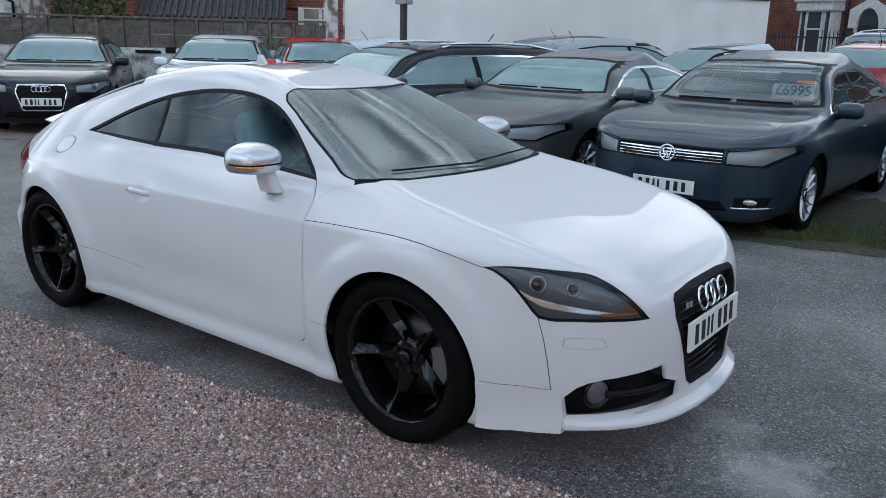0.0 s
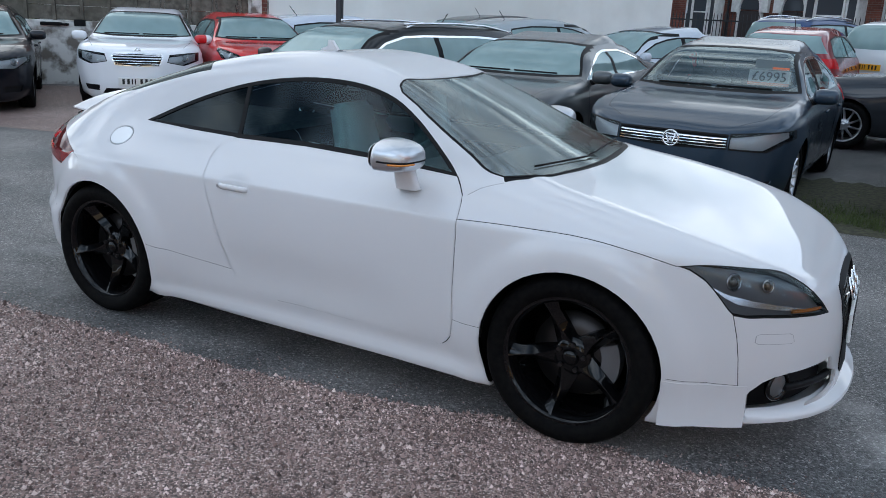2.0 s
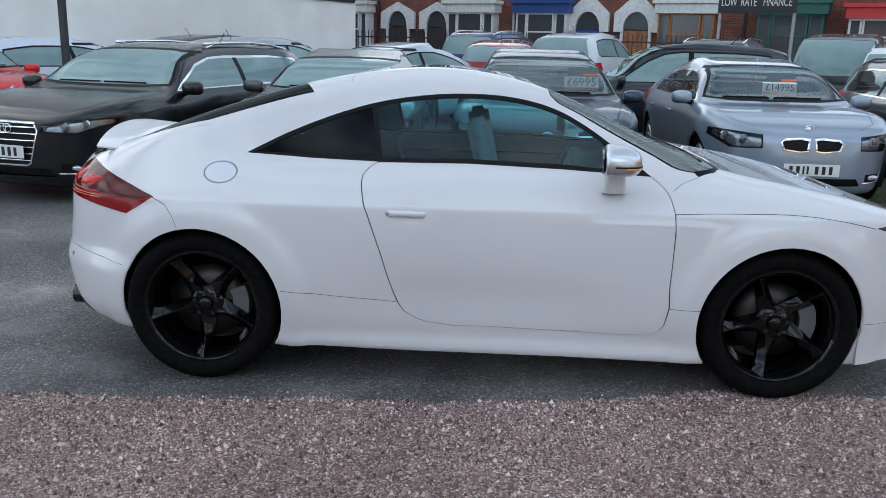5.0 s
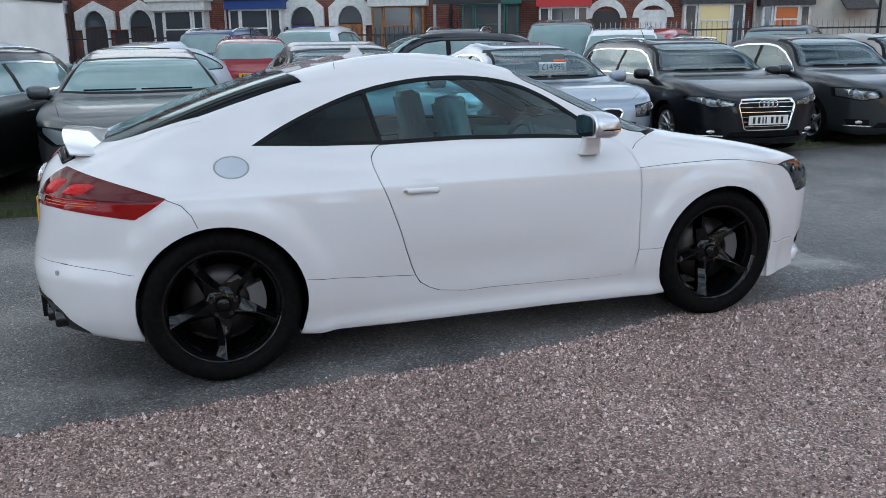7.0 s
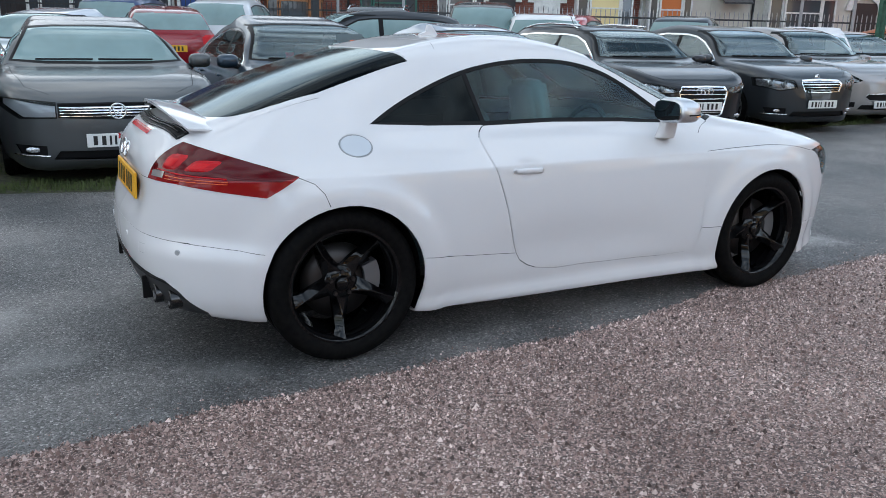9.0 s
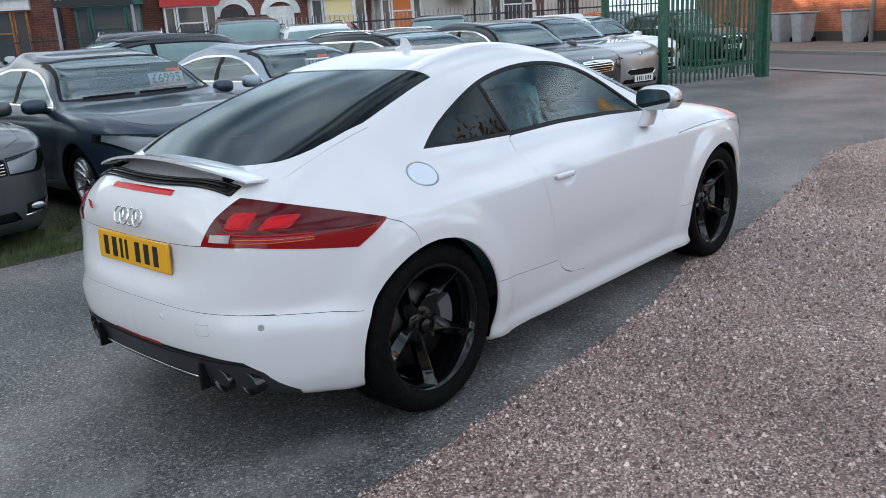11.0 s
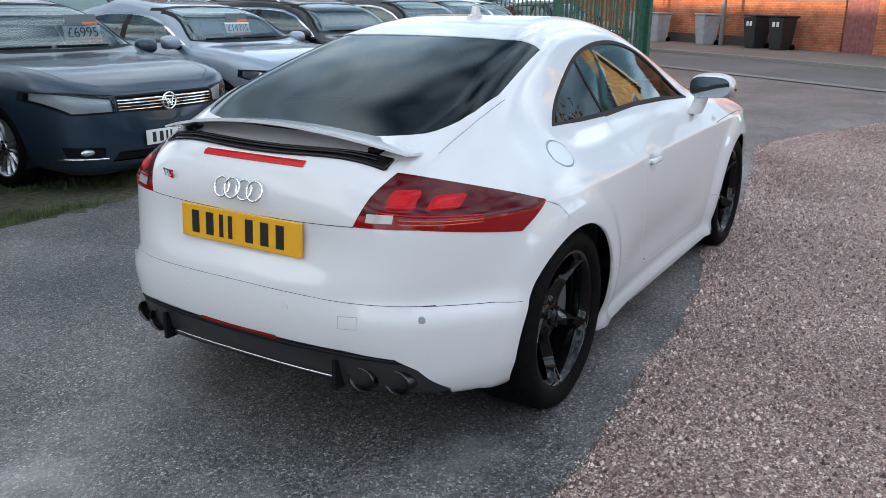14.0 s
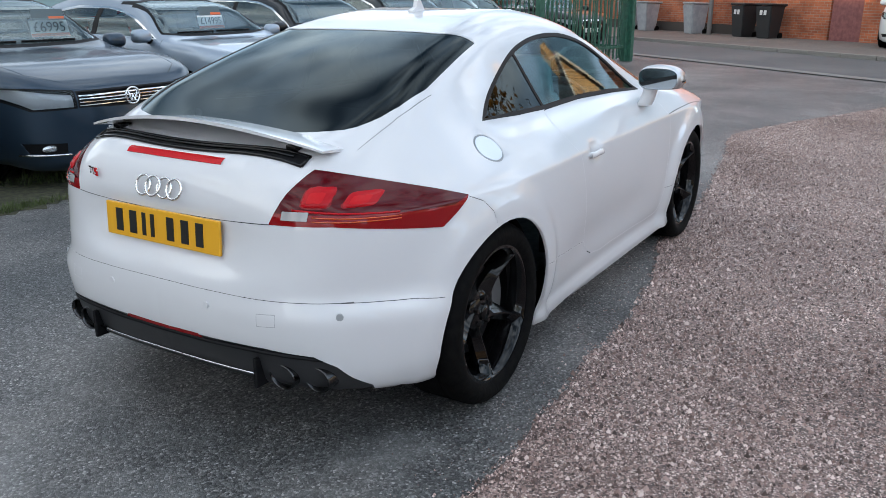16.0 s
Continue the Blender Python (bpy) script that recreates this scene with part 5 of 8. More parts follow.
        tube(bm, [(touch(field, -1, y, z) - 0.0015, s * y, z) for y, z in zip(np.linspace(0.50, 0.735, 12), np.linspace(0.818, 0.80, 12))], 0.004, 6)
        part("light_strip", bm, RED_BLOCK, car, "", True)
        for dz in (0.012, 0.024):
            bm = bmesh.new()
            tube(bm, [(touch(field, -1, y, z) - 0.003, s * y, z) for y, z in zip(np.linspace(0.56, 0.74, 12), np.linspace(0.812 - dz, 0.797 - dz * 0.7, 12))], 0.0022, 6)
            part("light_strip", bm, AMBER_RED, car, "orange-red indicator line", True)
    # cabin
    part("dashboard", box(box(bmesh.new(), (0.42, -0.60, 0.72), (0.86, 0.60, 0.90), 0.05), (0.38, 0.02 - 0.62, 0.86), (0.62, -0.22, 0.945), 0.03), CABIN, car, smooth=True)
    bm = bmesh.new()
    tube(bm, [(0.30 + 0.06 * math.sin(a), -0.36 + 0.18 * math.cos(a), 0.83 + 0.17 * math.sin(a)) for a in np.linspace(0, 2 * math.pi, 33)], 0.014, 8, False)
    box(bm, (0.30, -0.40, 0.80), (0.36, -0.32, 0.86), 0.015)
    box(bm, (0.30, -0.52, 0.82), (0.32, -0.20, 0.845), 0.008)
    part("steering_wheel", bm, CABIN, car, smooth=True)
    for s in (-1, 1):
        bm = bmesh.new()
        box(bm, (-0.28, -0.24, -0.13), (0.26, 0.24, 0.02), 0.05, pose(0.28, s * 0.36, 0.50, 0, -6))
        part("seat_base", bm, LEATHER, car, smooth=True)
        bm = bmesh.new()
        m = pose(0.10, s * 0.36, 0.40, 0, -13)
        prism(bm, [(-0.25, 0.0), (-0.26, 0.35), (-0.20, 0.52), (-0.13, 0.56), (-0.115, 0.76), (0.115, 0.76), (0.13, 0.56), (0.20, 0.52), (0.26, 0.35), (0.25, 0.0)], "yz", -0.055, 0.055)
        bmesh.ops.bevel(bm, geom=bm.edges[:], offset=0.025, segments=3, affect="EDGES")
        bm.transform(m)
        part("seat_back", bm, LEATHER, car, "grey leather seat back with head restraint", True)
    part("parcel_shelf", boxes(((-1.55, -0.5, 0.90), (-0.75, 0.5, 0.94)), ((-0.84, -0.72, 0.3), (0.84, 0.72, 0.34))), CABIN, car)
    for s in (-1, 1):
        part("door_card", box(bmesh.new(), (-0.50, s * 0.66, 0.30), (0.74, s * 0.69, 0.86), 0.01), DARK_INSIDE, car)


coupe_details(coupe_car, coupe_form)



# ---- parked cars
def lie(x, y):
    """The height of the ground, which rises gently at the back of the yard."""
    f = min(1.0, max(0.0, (y - 7.0) / 13.0))
    return 0.30 * f * f * (3 - 2 * f) if -60 < x < 60 else 0.0


def parked(name, label, kind, nose, heading, color, glass=None, front="bars", wb=2.7, fo=0.92, ro=1.05, w=1.82, h=1.46, hood=0.98, lip=0.72, detail=1, screen=None, price=None, price_at=(0.42, 1.68), rails=False, group="parked cars", plate_white=True, metal=0.6, back_plate=False, rim_spokes=10):
    """One parked car, at rest on the ground, with its nose's middle at nose and facing heading (degrees from +x)."""
    glass = glass or GLASS_DEW
    screen = screen or glass
    fx, rx = wb / 2, -wb / 2
    nx, tx = fx + fo, rx - ro
    away = Vector((math.cos(radians(heading)), math.sin(radians(heading)))) * 2.0
    car = thing(name, label, "car", Matrix.Translation((*nose, lie(nose[0] - away.x, nose[1] - away.y))) @ Matrix.Rotation(radians(heading), 4, "Z") @ Matrix.Translation((-nx, 0, 0)), group)
    body_paint = paint(name + "_paint", color, metal, 0.35, 0.10 if ("dew" in label or "misted" in label) and detail > 1 else 0.0, 0.75 if max(color) < 0.12 else 1.0)
    cowl = fx - 0.42 if kind != "mpv" else fx - 0.1
    head = cowl - (0.82 if kind in ("saloon", "estate") else 0.74)
    base = hood + 0.02
    side = [(nx - 0.05, 0.20), (nx - 0.005, 0.26), (nx, 0.42), (nx - 0.015, 0.56), (nx - 0.06, lip - 0.03), (nx - 0.16, lip + 0.03), (nx - 0.45, lip + 0.58 * (hood - lip)), (fx - 0.15, hood - 0.022), (cowl + 0.03, hood), (cowl - 0.12, base + 0.05)]
    side += [((cowl + head) / 2 - 0.03, (base + h) / 2 + 0.055), (head, h - 0.055), (head - 0.35, h - 0.008)]
    if kind == "saloon":
        side += [(head - 0.8, h), (rx + 0.62, h - 0.03), (rx + 0.28, h - 0.10), (rx - 0.10, h - 0.25), (rx - 0.48, 1.06), (tx + 0.25, 1.035), (tx + 0.06, 1.0), (tx, 0.86)]
    elif kind == "estate":
        side += [(head - 0.9, h), (rx + 0.2, h - 0.02), (tx + 0.55, h - 0.06), (tx + 0.33, h - 0.13), (tx + 0.12, 1.02), (tx + 0.03, 0.9)]
    else:
        side += [(head - 0.7, h), (rx + 0.3, h - 0.03), (rx - 0.15, h - 0.09), (tx + 0.28, h - 0.20), (tx + 0.10, 1.0), (tx + 0.03, 0.86)]
    side += [(tx, 0.62), (tx + 0.01, 0.42), (tx + 0.10, 0.28), (rx - 0.2, 0.22), (rx + 0.4, 0.19), (fx - 0.4, 0.18), (fx + 0.3, 0.19)]
    hw = w / 2
    plan = [(tx, 0.0), (tx + 0.02, hw * 0.5), (tx + 0.09, hw * 0.76), (tx + 0.24, hw * 0.90), (tx + 0.6, hw * 0.975), (rx + 0.3, hw), (0, hw * 0.985), (fx - 0.2, hw), (fx + 0.25, hw * 0.985), (nx - 0.42, hw * 0.93), (nx - 0.22, hw * 0.81), (nx - 0.09, hw * 0.60), (nx - 0.02, hw * 0.34), (nx, 0.0)]
    belt = 0.93 if h < 1.6 else 1.05
    tuck = np.array([(0.0, 0.08), (0.2, 0.055), (0.35, 0.02), (0.55, 0.004), (0.70, 0.0), (0.80, 0.012), (0.88, 0.035), (belt + 0.02, 0.085), (belt + 0.07, 0.125), (belt + 0.2, 0.185), (h - 0.15, 0.27), (h - 0.05, 0.33), (h + 0.1, 0.42)])
    s = Outline(spline(side, 4, True), 0.02)
    hp = spline(plan, 4)
    p = Outline(np.concatenate([hp, (hp * (1, -1))[::-1][1:-1]]), 0.02, 0.6)

    def field(x, y, z):
        ins = np.interp(z, tuck[:, 0], tuck[:, 1])
        for hub in (rx, fx):
            d = np.clip((0.46 - np.hypot(x - hub, z - 0.32)) / 0.09, 0, 1)
            ins = ins - 0.014 * d * d * (3 - 2 * d)
        ins = ins - 0.008 * np.exp(-((z - 0.80) / 0.025) ** 2)
        return smax(s(x, z), p(x, np.abs(y) + ins), 0.075)

    n = 0.62 if detail == 0 else 1.0 if detail == 1 else 1.45
    skin = Skin(half_shell(field, rx - 0.2, fx + 0.1, 0.56, int(56 * n), int(18 * n), int(54 * n)))
    cut = skin.cut
    for hub in (rx, fx):
        cut("arch", ring_pts(hub, 0.33, 0.345, 0.345, 24), "xz", lambda c, m: c.y < -0.4)
    # side windows
    zb = belt + 0.015
    roof = lambda x: float(np.interp(x, [q[0] for q in side[8:22]][::-1], [q[1] for q in side[8:22]][::-1]))
    if kind == "saloon":
        end = rx - 0.02
    elif kind == "estate":
        end = tx + 0.62
    else:
        end = rx - 0.1
    xs = np.linspace(cowl - 0.30, end, 9)
    top = [(cowl - 0.10, zb + 0.005)] + [(x, max(zb + 0.03, min(h - 0.125, roof(x) - 0.105))) for x in xs] + [(end - 0.10, zb + 0.06), (end - 0.02, zb + 0.02)]
    cut("window_surround", top, "xz", lambda c, m: abs(c.y) > 0.3)
    inner = shrink(top, 0.022)
    cut("front_window", inner, "xz", lambda c, m: abs(c.y) > 0.3, ("window_surround",))
    b1 = (cowl + end) / 2 + 0.02
    cut("rear_window_side", [(b1 - 0.05, zb - 0.2), (b1 - 0.08, h), (end - 1, h), (end - 1, zb - 0.2)], "xz", lambda c, m: abs(c.y) > 0.3, ("front_window",))
    cut("pillar", [(b1 - 0.05, zb - 0.2), (b1 - 0.08, h), (b1 + 0.0, h), (b1 + 0.03, zb - 0.2)], "xz", lambda c, m: abs(c.y) > 0.3, ("front_window", "rear_window_side"))
    yb, yt = hw - 0.148, hw - 0.325
    cut("windscreen_rim", [(0.001, h - 0.052), (-yt * 0.6, h - 0.058), (-yt, h - 0.075), (-yb, base + 0.02), (-yb * 0.6, base - 0.005), (0.001, base - 0.01)], "yz", lambda c, m: c.x > head - 0.3 and m.x > 0.03 and m.z > 0.1)
    cut("windscreen", [(0.001, h - 0.066), (-yt * 0.6, h - 0.072), (-yt + 0.02, h - 0.09), (-yb + 0.035, base + 0.035), (-yb * 0.6, base + 0.02), (0.001, base + 0.015)], "yz", lambda c, m: c.x > head - 0.3 and m.x > 0.03 and m.z > 0.1, ("windscreen_rim",))
    if kind == "saloon":
        cut("rear_window", [(0.001, h - 0.13), (-yt, h - 0.15), (-yb + 0.06, 1.10), (0.001, 1.085)], "yz", lambda c, m: c.x < rx + 0.5 and m.x < -0.03)
    else:
        cut("rear_window", [(0.001, h - 0.12), (-yt + 0.02, h - 0.14), (-yb + 0.04, 1.04), (0.001, 1.03)], "yz", lambda c, m: c.x < rx and m.x < -0.2)
    fr = lambda c, m: c.x > fx + 0.2 and m.x > 0.02
    lamp_z = lip - 0.035
    if front == "slim":
        lamp = [(-hw * 0.42, lamp_z - 0.07), (-hw * 0.44, lamp_z - 0.005), (-hw * 0.72, lamp_z + 0.045), (-hw * 0.955, lamp_z + 0.055), (-hw * 0.965, lamp_z + 0.0), (-hw * 0.75, lamp_z - 0.085)]
    elif front == "twin":
        lamp = [(-hw * 0.46, lamp_z - 0.075), (-hw * 0.50, lamp_z + 0.035), (-hw * 0.80, lamp_z + 0.06), (-hw * 0.955, lamp_z + 0.06), (-hw * 0.95, lamp_z - 0.06), (-hw * 0.72, lamp_z - 0.12)]
    elif front == "swept":
        lamp = [(-hw * 0.52, lamp_z - 0.03), (-hw * 0.70, lamp_z + 0.06), (-hw * 0.93, lamp_z + 0.14), (-hw * 0.975, lamp_z + 0.11), (-hw * 0.93, lamp_z - 0.01), (-hw * 0.70, lamp_z - 0.08)]
    else:
        lamp = [(-hw * 0.50, lamp_z - 0.10), (-hw * 0.50, lamp_z + 0.03), (-hw * 0.78, lamp_z + 0.055), (-hw * 0.965, lamp_z + 0.06), (-hw * 0.975, lamp_z - 0.01), (-hw * 0.80, lamp_z - 0.11)]
    cut("headlamp_rim", lamp, "yz", fr)
    cut("headlamp", shrink(lamp, 0.010), "yz", fr, ("headlamp_rim",))
    gr = {"bars": [(0.001, lamp_z + 0.02), (-hw * 0.49, lamp_z + 0.02), (-hw * 0.49, lamp_z - 0.095), (0.001, lamp_z - 0.115)],
          "slim": [(0.001, lamp_z + 0.02), (-hw * 0.36, lamp_z + 0.015), (-hw * 0.41, lamp_z - 0.06), (-hw * 0.33, 0.36), (-hw * 0.28, 0.335), (0.001, 0.335)],
          "single": [(0.001, lamp_z + 0.02), (-hw * 0.34, lamp_z + 0.015), (-hw * 0.38, lamp_z - 0.08), (-hw * 0.30, 0.36), (-hw * 0.26, 0.335), (0.001, 0.335)],
          "kidney": [(-0.022, lamp_z + 0.0), (-0.10, lamp_z + 0.012), (-0.26, lamp_z - 0.002), (-0.295, lamp_z - 0.035), (-0.262, lamp_z - 0.105), (-0.11, lamp_z - 0.125), (-0.035, lamp_z - 0.115)],
          "twin": [(0.001, lamp_z + 0.055), (-hw * 0.36, lamp_z + 0.04), (-hw * 0.40, lamp_z - 0.01), (-hw * 0.34, lamp_z - 0.125), (0.001, lamp_z - 0.135)],
          "swept": [(0.001, 0.50), (-hw * 0.40, 0.49), (-hw * 0.46, 0.44), (-hw * 0.36, 0.385), (0.001, 0.375)]}["bars" if front not in ("slim", "single", "kidney", "twin", "swept") else front]
    cut("grille_surround", gr, "yz", fr)
    cut("grille", shrink_half(gr, 0.010), "yz", fr, ("grille_surround",))
    z0, z1 = min(q[1] for q in gr) + 0.02, max(q[1] for q in gr) - 0.02
    for k in range({"bars": 4, "slim": 6, "twin": 4, "single": 5}.get(front, 0)):
        z = z0 + (z1 - z0) * (k + 0.5) / {"bars": 4, "slim": 6, "twin": 4, "single": 5}[front]
        cut("grille_bar", [(0.001, z - 0.003), (0.001, z + 0.003), (-hw, z + 0.005), (-hw, z - 0.001)], "yz", fr, ("grille",))
    cut("lower_intake", [(0.001, 0.32), (-hw * 0.5, 0.32), (-hw * 0.56, 0.245), (0.001, 0.235)], "yz", fr)
    cut("fog_recess", [(-hw * 0.60, 0.36), (-hw * 0.86, 0.365), (-hw * 0.82, 0.285), (-hw * 0.60, 0.28)], "yz", fr)
    cut("tail_lamp", [(-hw * 0.60, 0.80), (-hw * 0.58, 0.95), (-hw * 0.98, 0.97), (-hw * 1.0, 0.80)], "yz", lambda c, m: c.x < rx - 0.25 and m.x < -0.02)
    if detail:
        line = [(cowl - 0.02, zb + 0.01), (cowl + 0.02, 0.75), (cowl - 0.02, 0.32), (b1 - 0.02, 0.26), (b1 - 0.02, 0.7), (b1 - 0.02, zb)]
        skin.seam("seam", line, "xz", lambda c, m: abs(c.y) > 0.3, 0.007)
        skin.seam("seam", [(b1 - 0.02, 0.26), (rx + 0.42, 0.28), (rx + 0.30, 0.62), (rx + 0.02, 0.80), (rx - 0.02, zb)], "xz", lambda c, m: abs(c.y) > 0.3, 0.007)
        skin.seam("seam", [(cowl + 0.05, -hw + 0.15), (fx + 0.1, -hw + 0.17), (nx - 0.35, -hw + 0.25), (nx - 0.20, -hw + 0.42)], "xy", lambda c, m: m.z > 0.2 and c.z > 0.6, 0.007)
    skin.piece("body", "body", body_paint, car, 0, 0.012)
    skin.piece("seam", "panel_gap", SEAM, car, -0.004)
    for sd in ("right", "left"):
        skin.piece("window_surround", "window_surround", CHROME if detail > 1 or front == "slim" else TRIM, car, 0.001, 0.01, sd)
        skin.piece("pillar", "door_pillar", TRIM, car, -0.001, 0, sd)
        skin.piece("front_window", "side_window", glass, car, -0.004, 0, sd)
        skin.piece("rear_window_side", "side_window", glass, car, -0.004, 0, sd)
        skin.piece("headlamp", "headlamp", LENS, car, 0.002, 0.0, sd, "clear headlamp")
        skin.piece("headlamp_rim", "headlamp_rim", TRIM, car, -0.002, 0.045, sd)
        skin.piece("headlamp", "headlamp_bowl", LENS_GREY if detail < 2 or front == "bars" else LAMP_BOWL, car, -0.045, 0.0, sd)
        if detail and front != "bars":
            ly, lz = sum(q[0] for q in lamp) / len(lamp), sum(q[1] for q in lamp) / len(lamp)
            for k in ((-0.075, 0.075) if detail > 1 else (0.0,)):
                yy, zz = ly + k, lz - k * 0.12
                bm = bmesh.new()
                c = Vector((touch(field, 1, yy, zz) - 0.048, yy if sd == "right" else -yy, zz))
                bmesh.ops.create_uvsphere(bm, u_segments=16, v_segments=10, radius=0.030, matrix=Matrix.Translation(c))
                part("projector_lens", bm, LAMP_DARK, car, "dark glass projector", smooth=True)
                bm = bmesh.new()
                tube(bm, [c + Vector((0.014, 0.041 * math.cos(q), 0.041 * math.sin(q))) for q in np.linspace(0, 2 * math.pi, 21)], 0.007, 6, False)
                part("lamp_ring", bm, CHROME, car, smooth=True)
        skin.piece("tail_lamp", "tail_lamp", RED_BRIGHT, car, 0.003, 0.01, sd)
        skin.piece("fog_recess", "fog_recess", TRIM, car, -0.02, 0.0, sd)
    skin.piece("windscreen_rim", "windscreen_rim", TRIM, car, -0.001)
    skin.piece("windscreen", "windscreen", screen, car, -0.003)
    skin.piece("rear_window", "rear_window", glass, car, -0.003)
    skin.piece("grille_surround", "grille_surround", TRIM if front == "bars" else CHROME, car, 0.004, 0.02)
    skin.piece("grille", "grille", TRIM, car, -0.02)
    skin.piece("grille_bar", "grille_bar", TRIM if front == "single" else CHROME, car, 0.0, 0.015)
    skin.piece("lower_intake", "lower_intake", TRIM, car, -0.03)
    skin.bm.free()
    if detail > 1:
        for sg in (-1, 1):
            bm = bmesh.new()
            tube(bm, [(touch(field, 1, y, 0.275) + 0.004, sg * y, 0.275) for y in np.linspace(hw * 0.58, hw * 0.86, 7)], 0.008, 6)
            part("fog_strip", bm, CHROME, car, "bright strip under the fog lamp", True)
            bm = bmesh.new()
            bmesh.ops.create_uvsphere(bm, u_segments=16, v_segments=8, radius=1, matrix=Matrix.Translation((touch(field, 1, hw * 0.70, 0.325) - 0.018, sg * hw * 0.70, 0.325)) @ Matrix.Diagonal((0.02, 0.07, 0.026, 1)))
            part("fog_lamp", bm, LAMP_BOWL, car, "", True)
    # wheels
    key = (rim_spokes, round(w, 1))
    if key not in WHEELS:
        WHEELS[key] = (tyre_mesh(0.318, 0.215, 0.222), rim_mesh(0.222, 0.215, ALLOY, rim_spokes, 0.12, 0.065 if rim_spokes < 7 else 0.034, 0.03))
    tyre, rim = WHEELS[key]
    for x in (rx, fx):
        for sg in (-1, 1):
            m = Matrix.Translation((x, sg * (hw - 0.135), 0.318)) @ (Matrix.Identity(4) if sg < 0 else Matrix.Rotation(math.pi, 4, "Z"))
            wheel(car, m, tyre, rim, 0.318, -0.062, detail > 1, 5 if detail > 1 else 0)
            bm = bmesh.new()
            pts = [(x + 0.352 * math.cos(a), 0.33 + 0.352 * math.sin(a)) for a in np.linspace(-0.4, math.pi + 0.4, 20)]
            rows = [[bm.verts.new((u, sg * y, v)) for u, v in pts] for y in (hw - 0.03, hw - 0.35)]
            for k in range(19):
                bm.faces.new((rows[0][k], rows[0][k + 1], rows[1][k + 1], rows[1][k]))
            bm.faces.new(rows[1])
            part("arch_liner", bm, DARK_INSIDE, car)
    # cabin, underfloor, seats
    part("cabin_floor", boxes(((rx - 0.5, -hw + 0.16, 0.2), (fx + 0.4, hw - 0.16, 0.3)), ((cowl - 0.45, -hw + 0.24, 0.60), (cowl - 0.02, hw - 0.24, hood - 0.04)), ((tx + 0.4, -hw + 0.25, 0.72), (rx + 0.25, hw - 0.25, 0.80))), DARK_INSIDE, car)
    if detail:
        for y in (-0.36, 0.36):
            bm = box(bmesh.new(), (-0.07, -0.24, 0.0), (0.07, 0.24, 0.58), 0.05, pose(cowl - 1.35, y, 0.55, 0, -15))
            box(bm, (-0.05, -0.13, 0.60), (0.05, 0.13, 0.80), 0.04, pose(cowl - 1.35, y, 0.55, 0, -12))
            part("seat_back", bm, DARK_INSIDE, car, smooth=True)
    # mirrors, plate, badge, handles, wipers
    for sg in (-1, 1):
        m = Matrix.Translation((cowl - 0.18, sg * (hw + 0.05), belt + 0.05))
        mi = part("door_mirror", mirror_shell(bmesh.new(), m, 0.09, 0.11, 0.07), body_paint, car, smooth=True)
        bm = bmesh.new()
        tube(bm, [m @ Vector((0, -sg * 0.06, -0.04)), m @ Vector((0.03, -sg * 0.17, -0.075))], 0.03, 8)
        part("mirror_stalk", bm, TRIM, mi, smooth=True)
        if detail:
            for hx in (b1 + 0.12, rx + 0.30):
                yy = -touch(field, hx, None, 0.79)
                bm = bmesh.new()
                tube(bm, [(hx - 0.09, sg * (yy + 0.012), 0.79), (hx + 0.09, sg * (yy + 0.016), 0.785)], 0.012, 8)
                part("door_handle", bm, body_paint, car, smooth=True)
    pz = {"bars": 0.405, "slim": 0.46, "single": 0.46, "kidney": 0.40, "twin": 0.42, "swept": 0.325}.get(front, 0.42)
    px = touch(field, 1, 0.2, pz)
    plate(car, pose(px + 0.03, 0, pz, 0, 0, 90), PLATE_W, PLATE_ROWS, label="white front number plate")
    if back_plate:
        plate(car, pose(touch(field, -1, 0.2, 0.72) - 0.02, 0, 0.72, 0, 0, -90), PLATE_Y, PLATE_ROWS, label="yellow rear number plate")
    bz = {"bars": lamp_z - 0.045, "slim": lamp_z - 0.045, "single": lamp_z - 0.05, "kidney": lip + 0.045, "twin": lip + 0.04, "swept": lip - 0.02}.get(front, lip)
    bx = touch(field, 1, 0.0, bz)
    if front in ("slim", "single"):
        rings_badge(car, pose(bx + 0.012, 0, bz, 0, 0, 90), 0.038)
    else:
        bm = bmesh.new()
        r = 0.062 if front == "bars" else 0.038
        tube(bm, [(bx + 0.012, r * math.cos(a), bz + r * math.sin(a)) for a in np.linspace(0, 2 * math.pi, 25)], r * 0.12, 6, False)
        if front == "bars":
            for d in (-1, 1):
                tube(bm, [(bx + 0.012, d * r * 0.62, bz + r * 0.62), (bx + 0.012, d * r * 0.25, bz - r * 0.75), (bx + 0.012, 0, bz + r * 0.1)], r * 0.10, 6)
        else:
            bmesh.ops.create_cone(bm, segments=20, radius1=r * 0.85, radius2=r * 0.85, depth=0.008, cap_ends=True, matrix=Matrix.Translation((bx + 0.008, 0, bz)) @ Matrix.Rotation(math.pi / 2, 4, "Y"))
        part("badge", bm, CHROME, car, "round chrome badge", True)
    if detail:
        for y0, y1 in ((-0.55, -0.05), (0.0, 0.5)):
            bm = bmesh.new()
            tube(bm, [(touch(field, 1, y, base + 0.035) + 0.008, y, base + 0.035) for y in np.linspace(y0, y1, 5)], 0.008, 6)
            part("wiper", bm, TRIM, car, smooth=True)
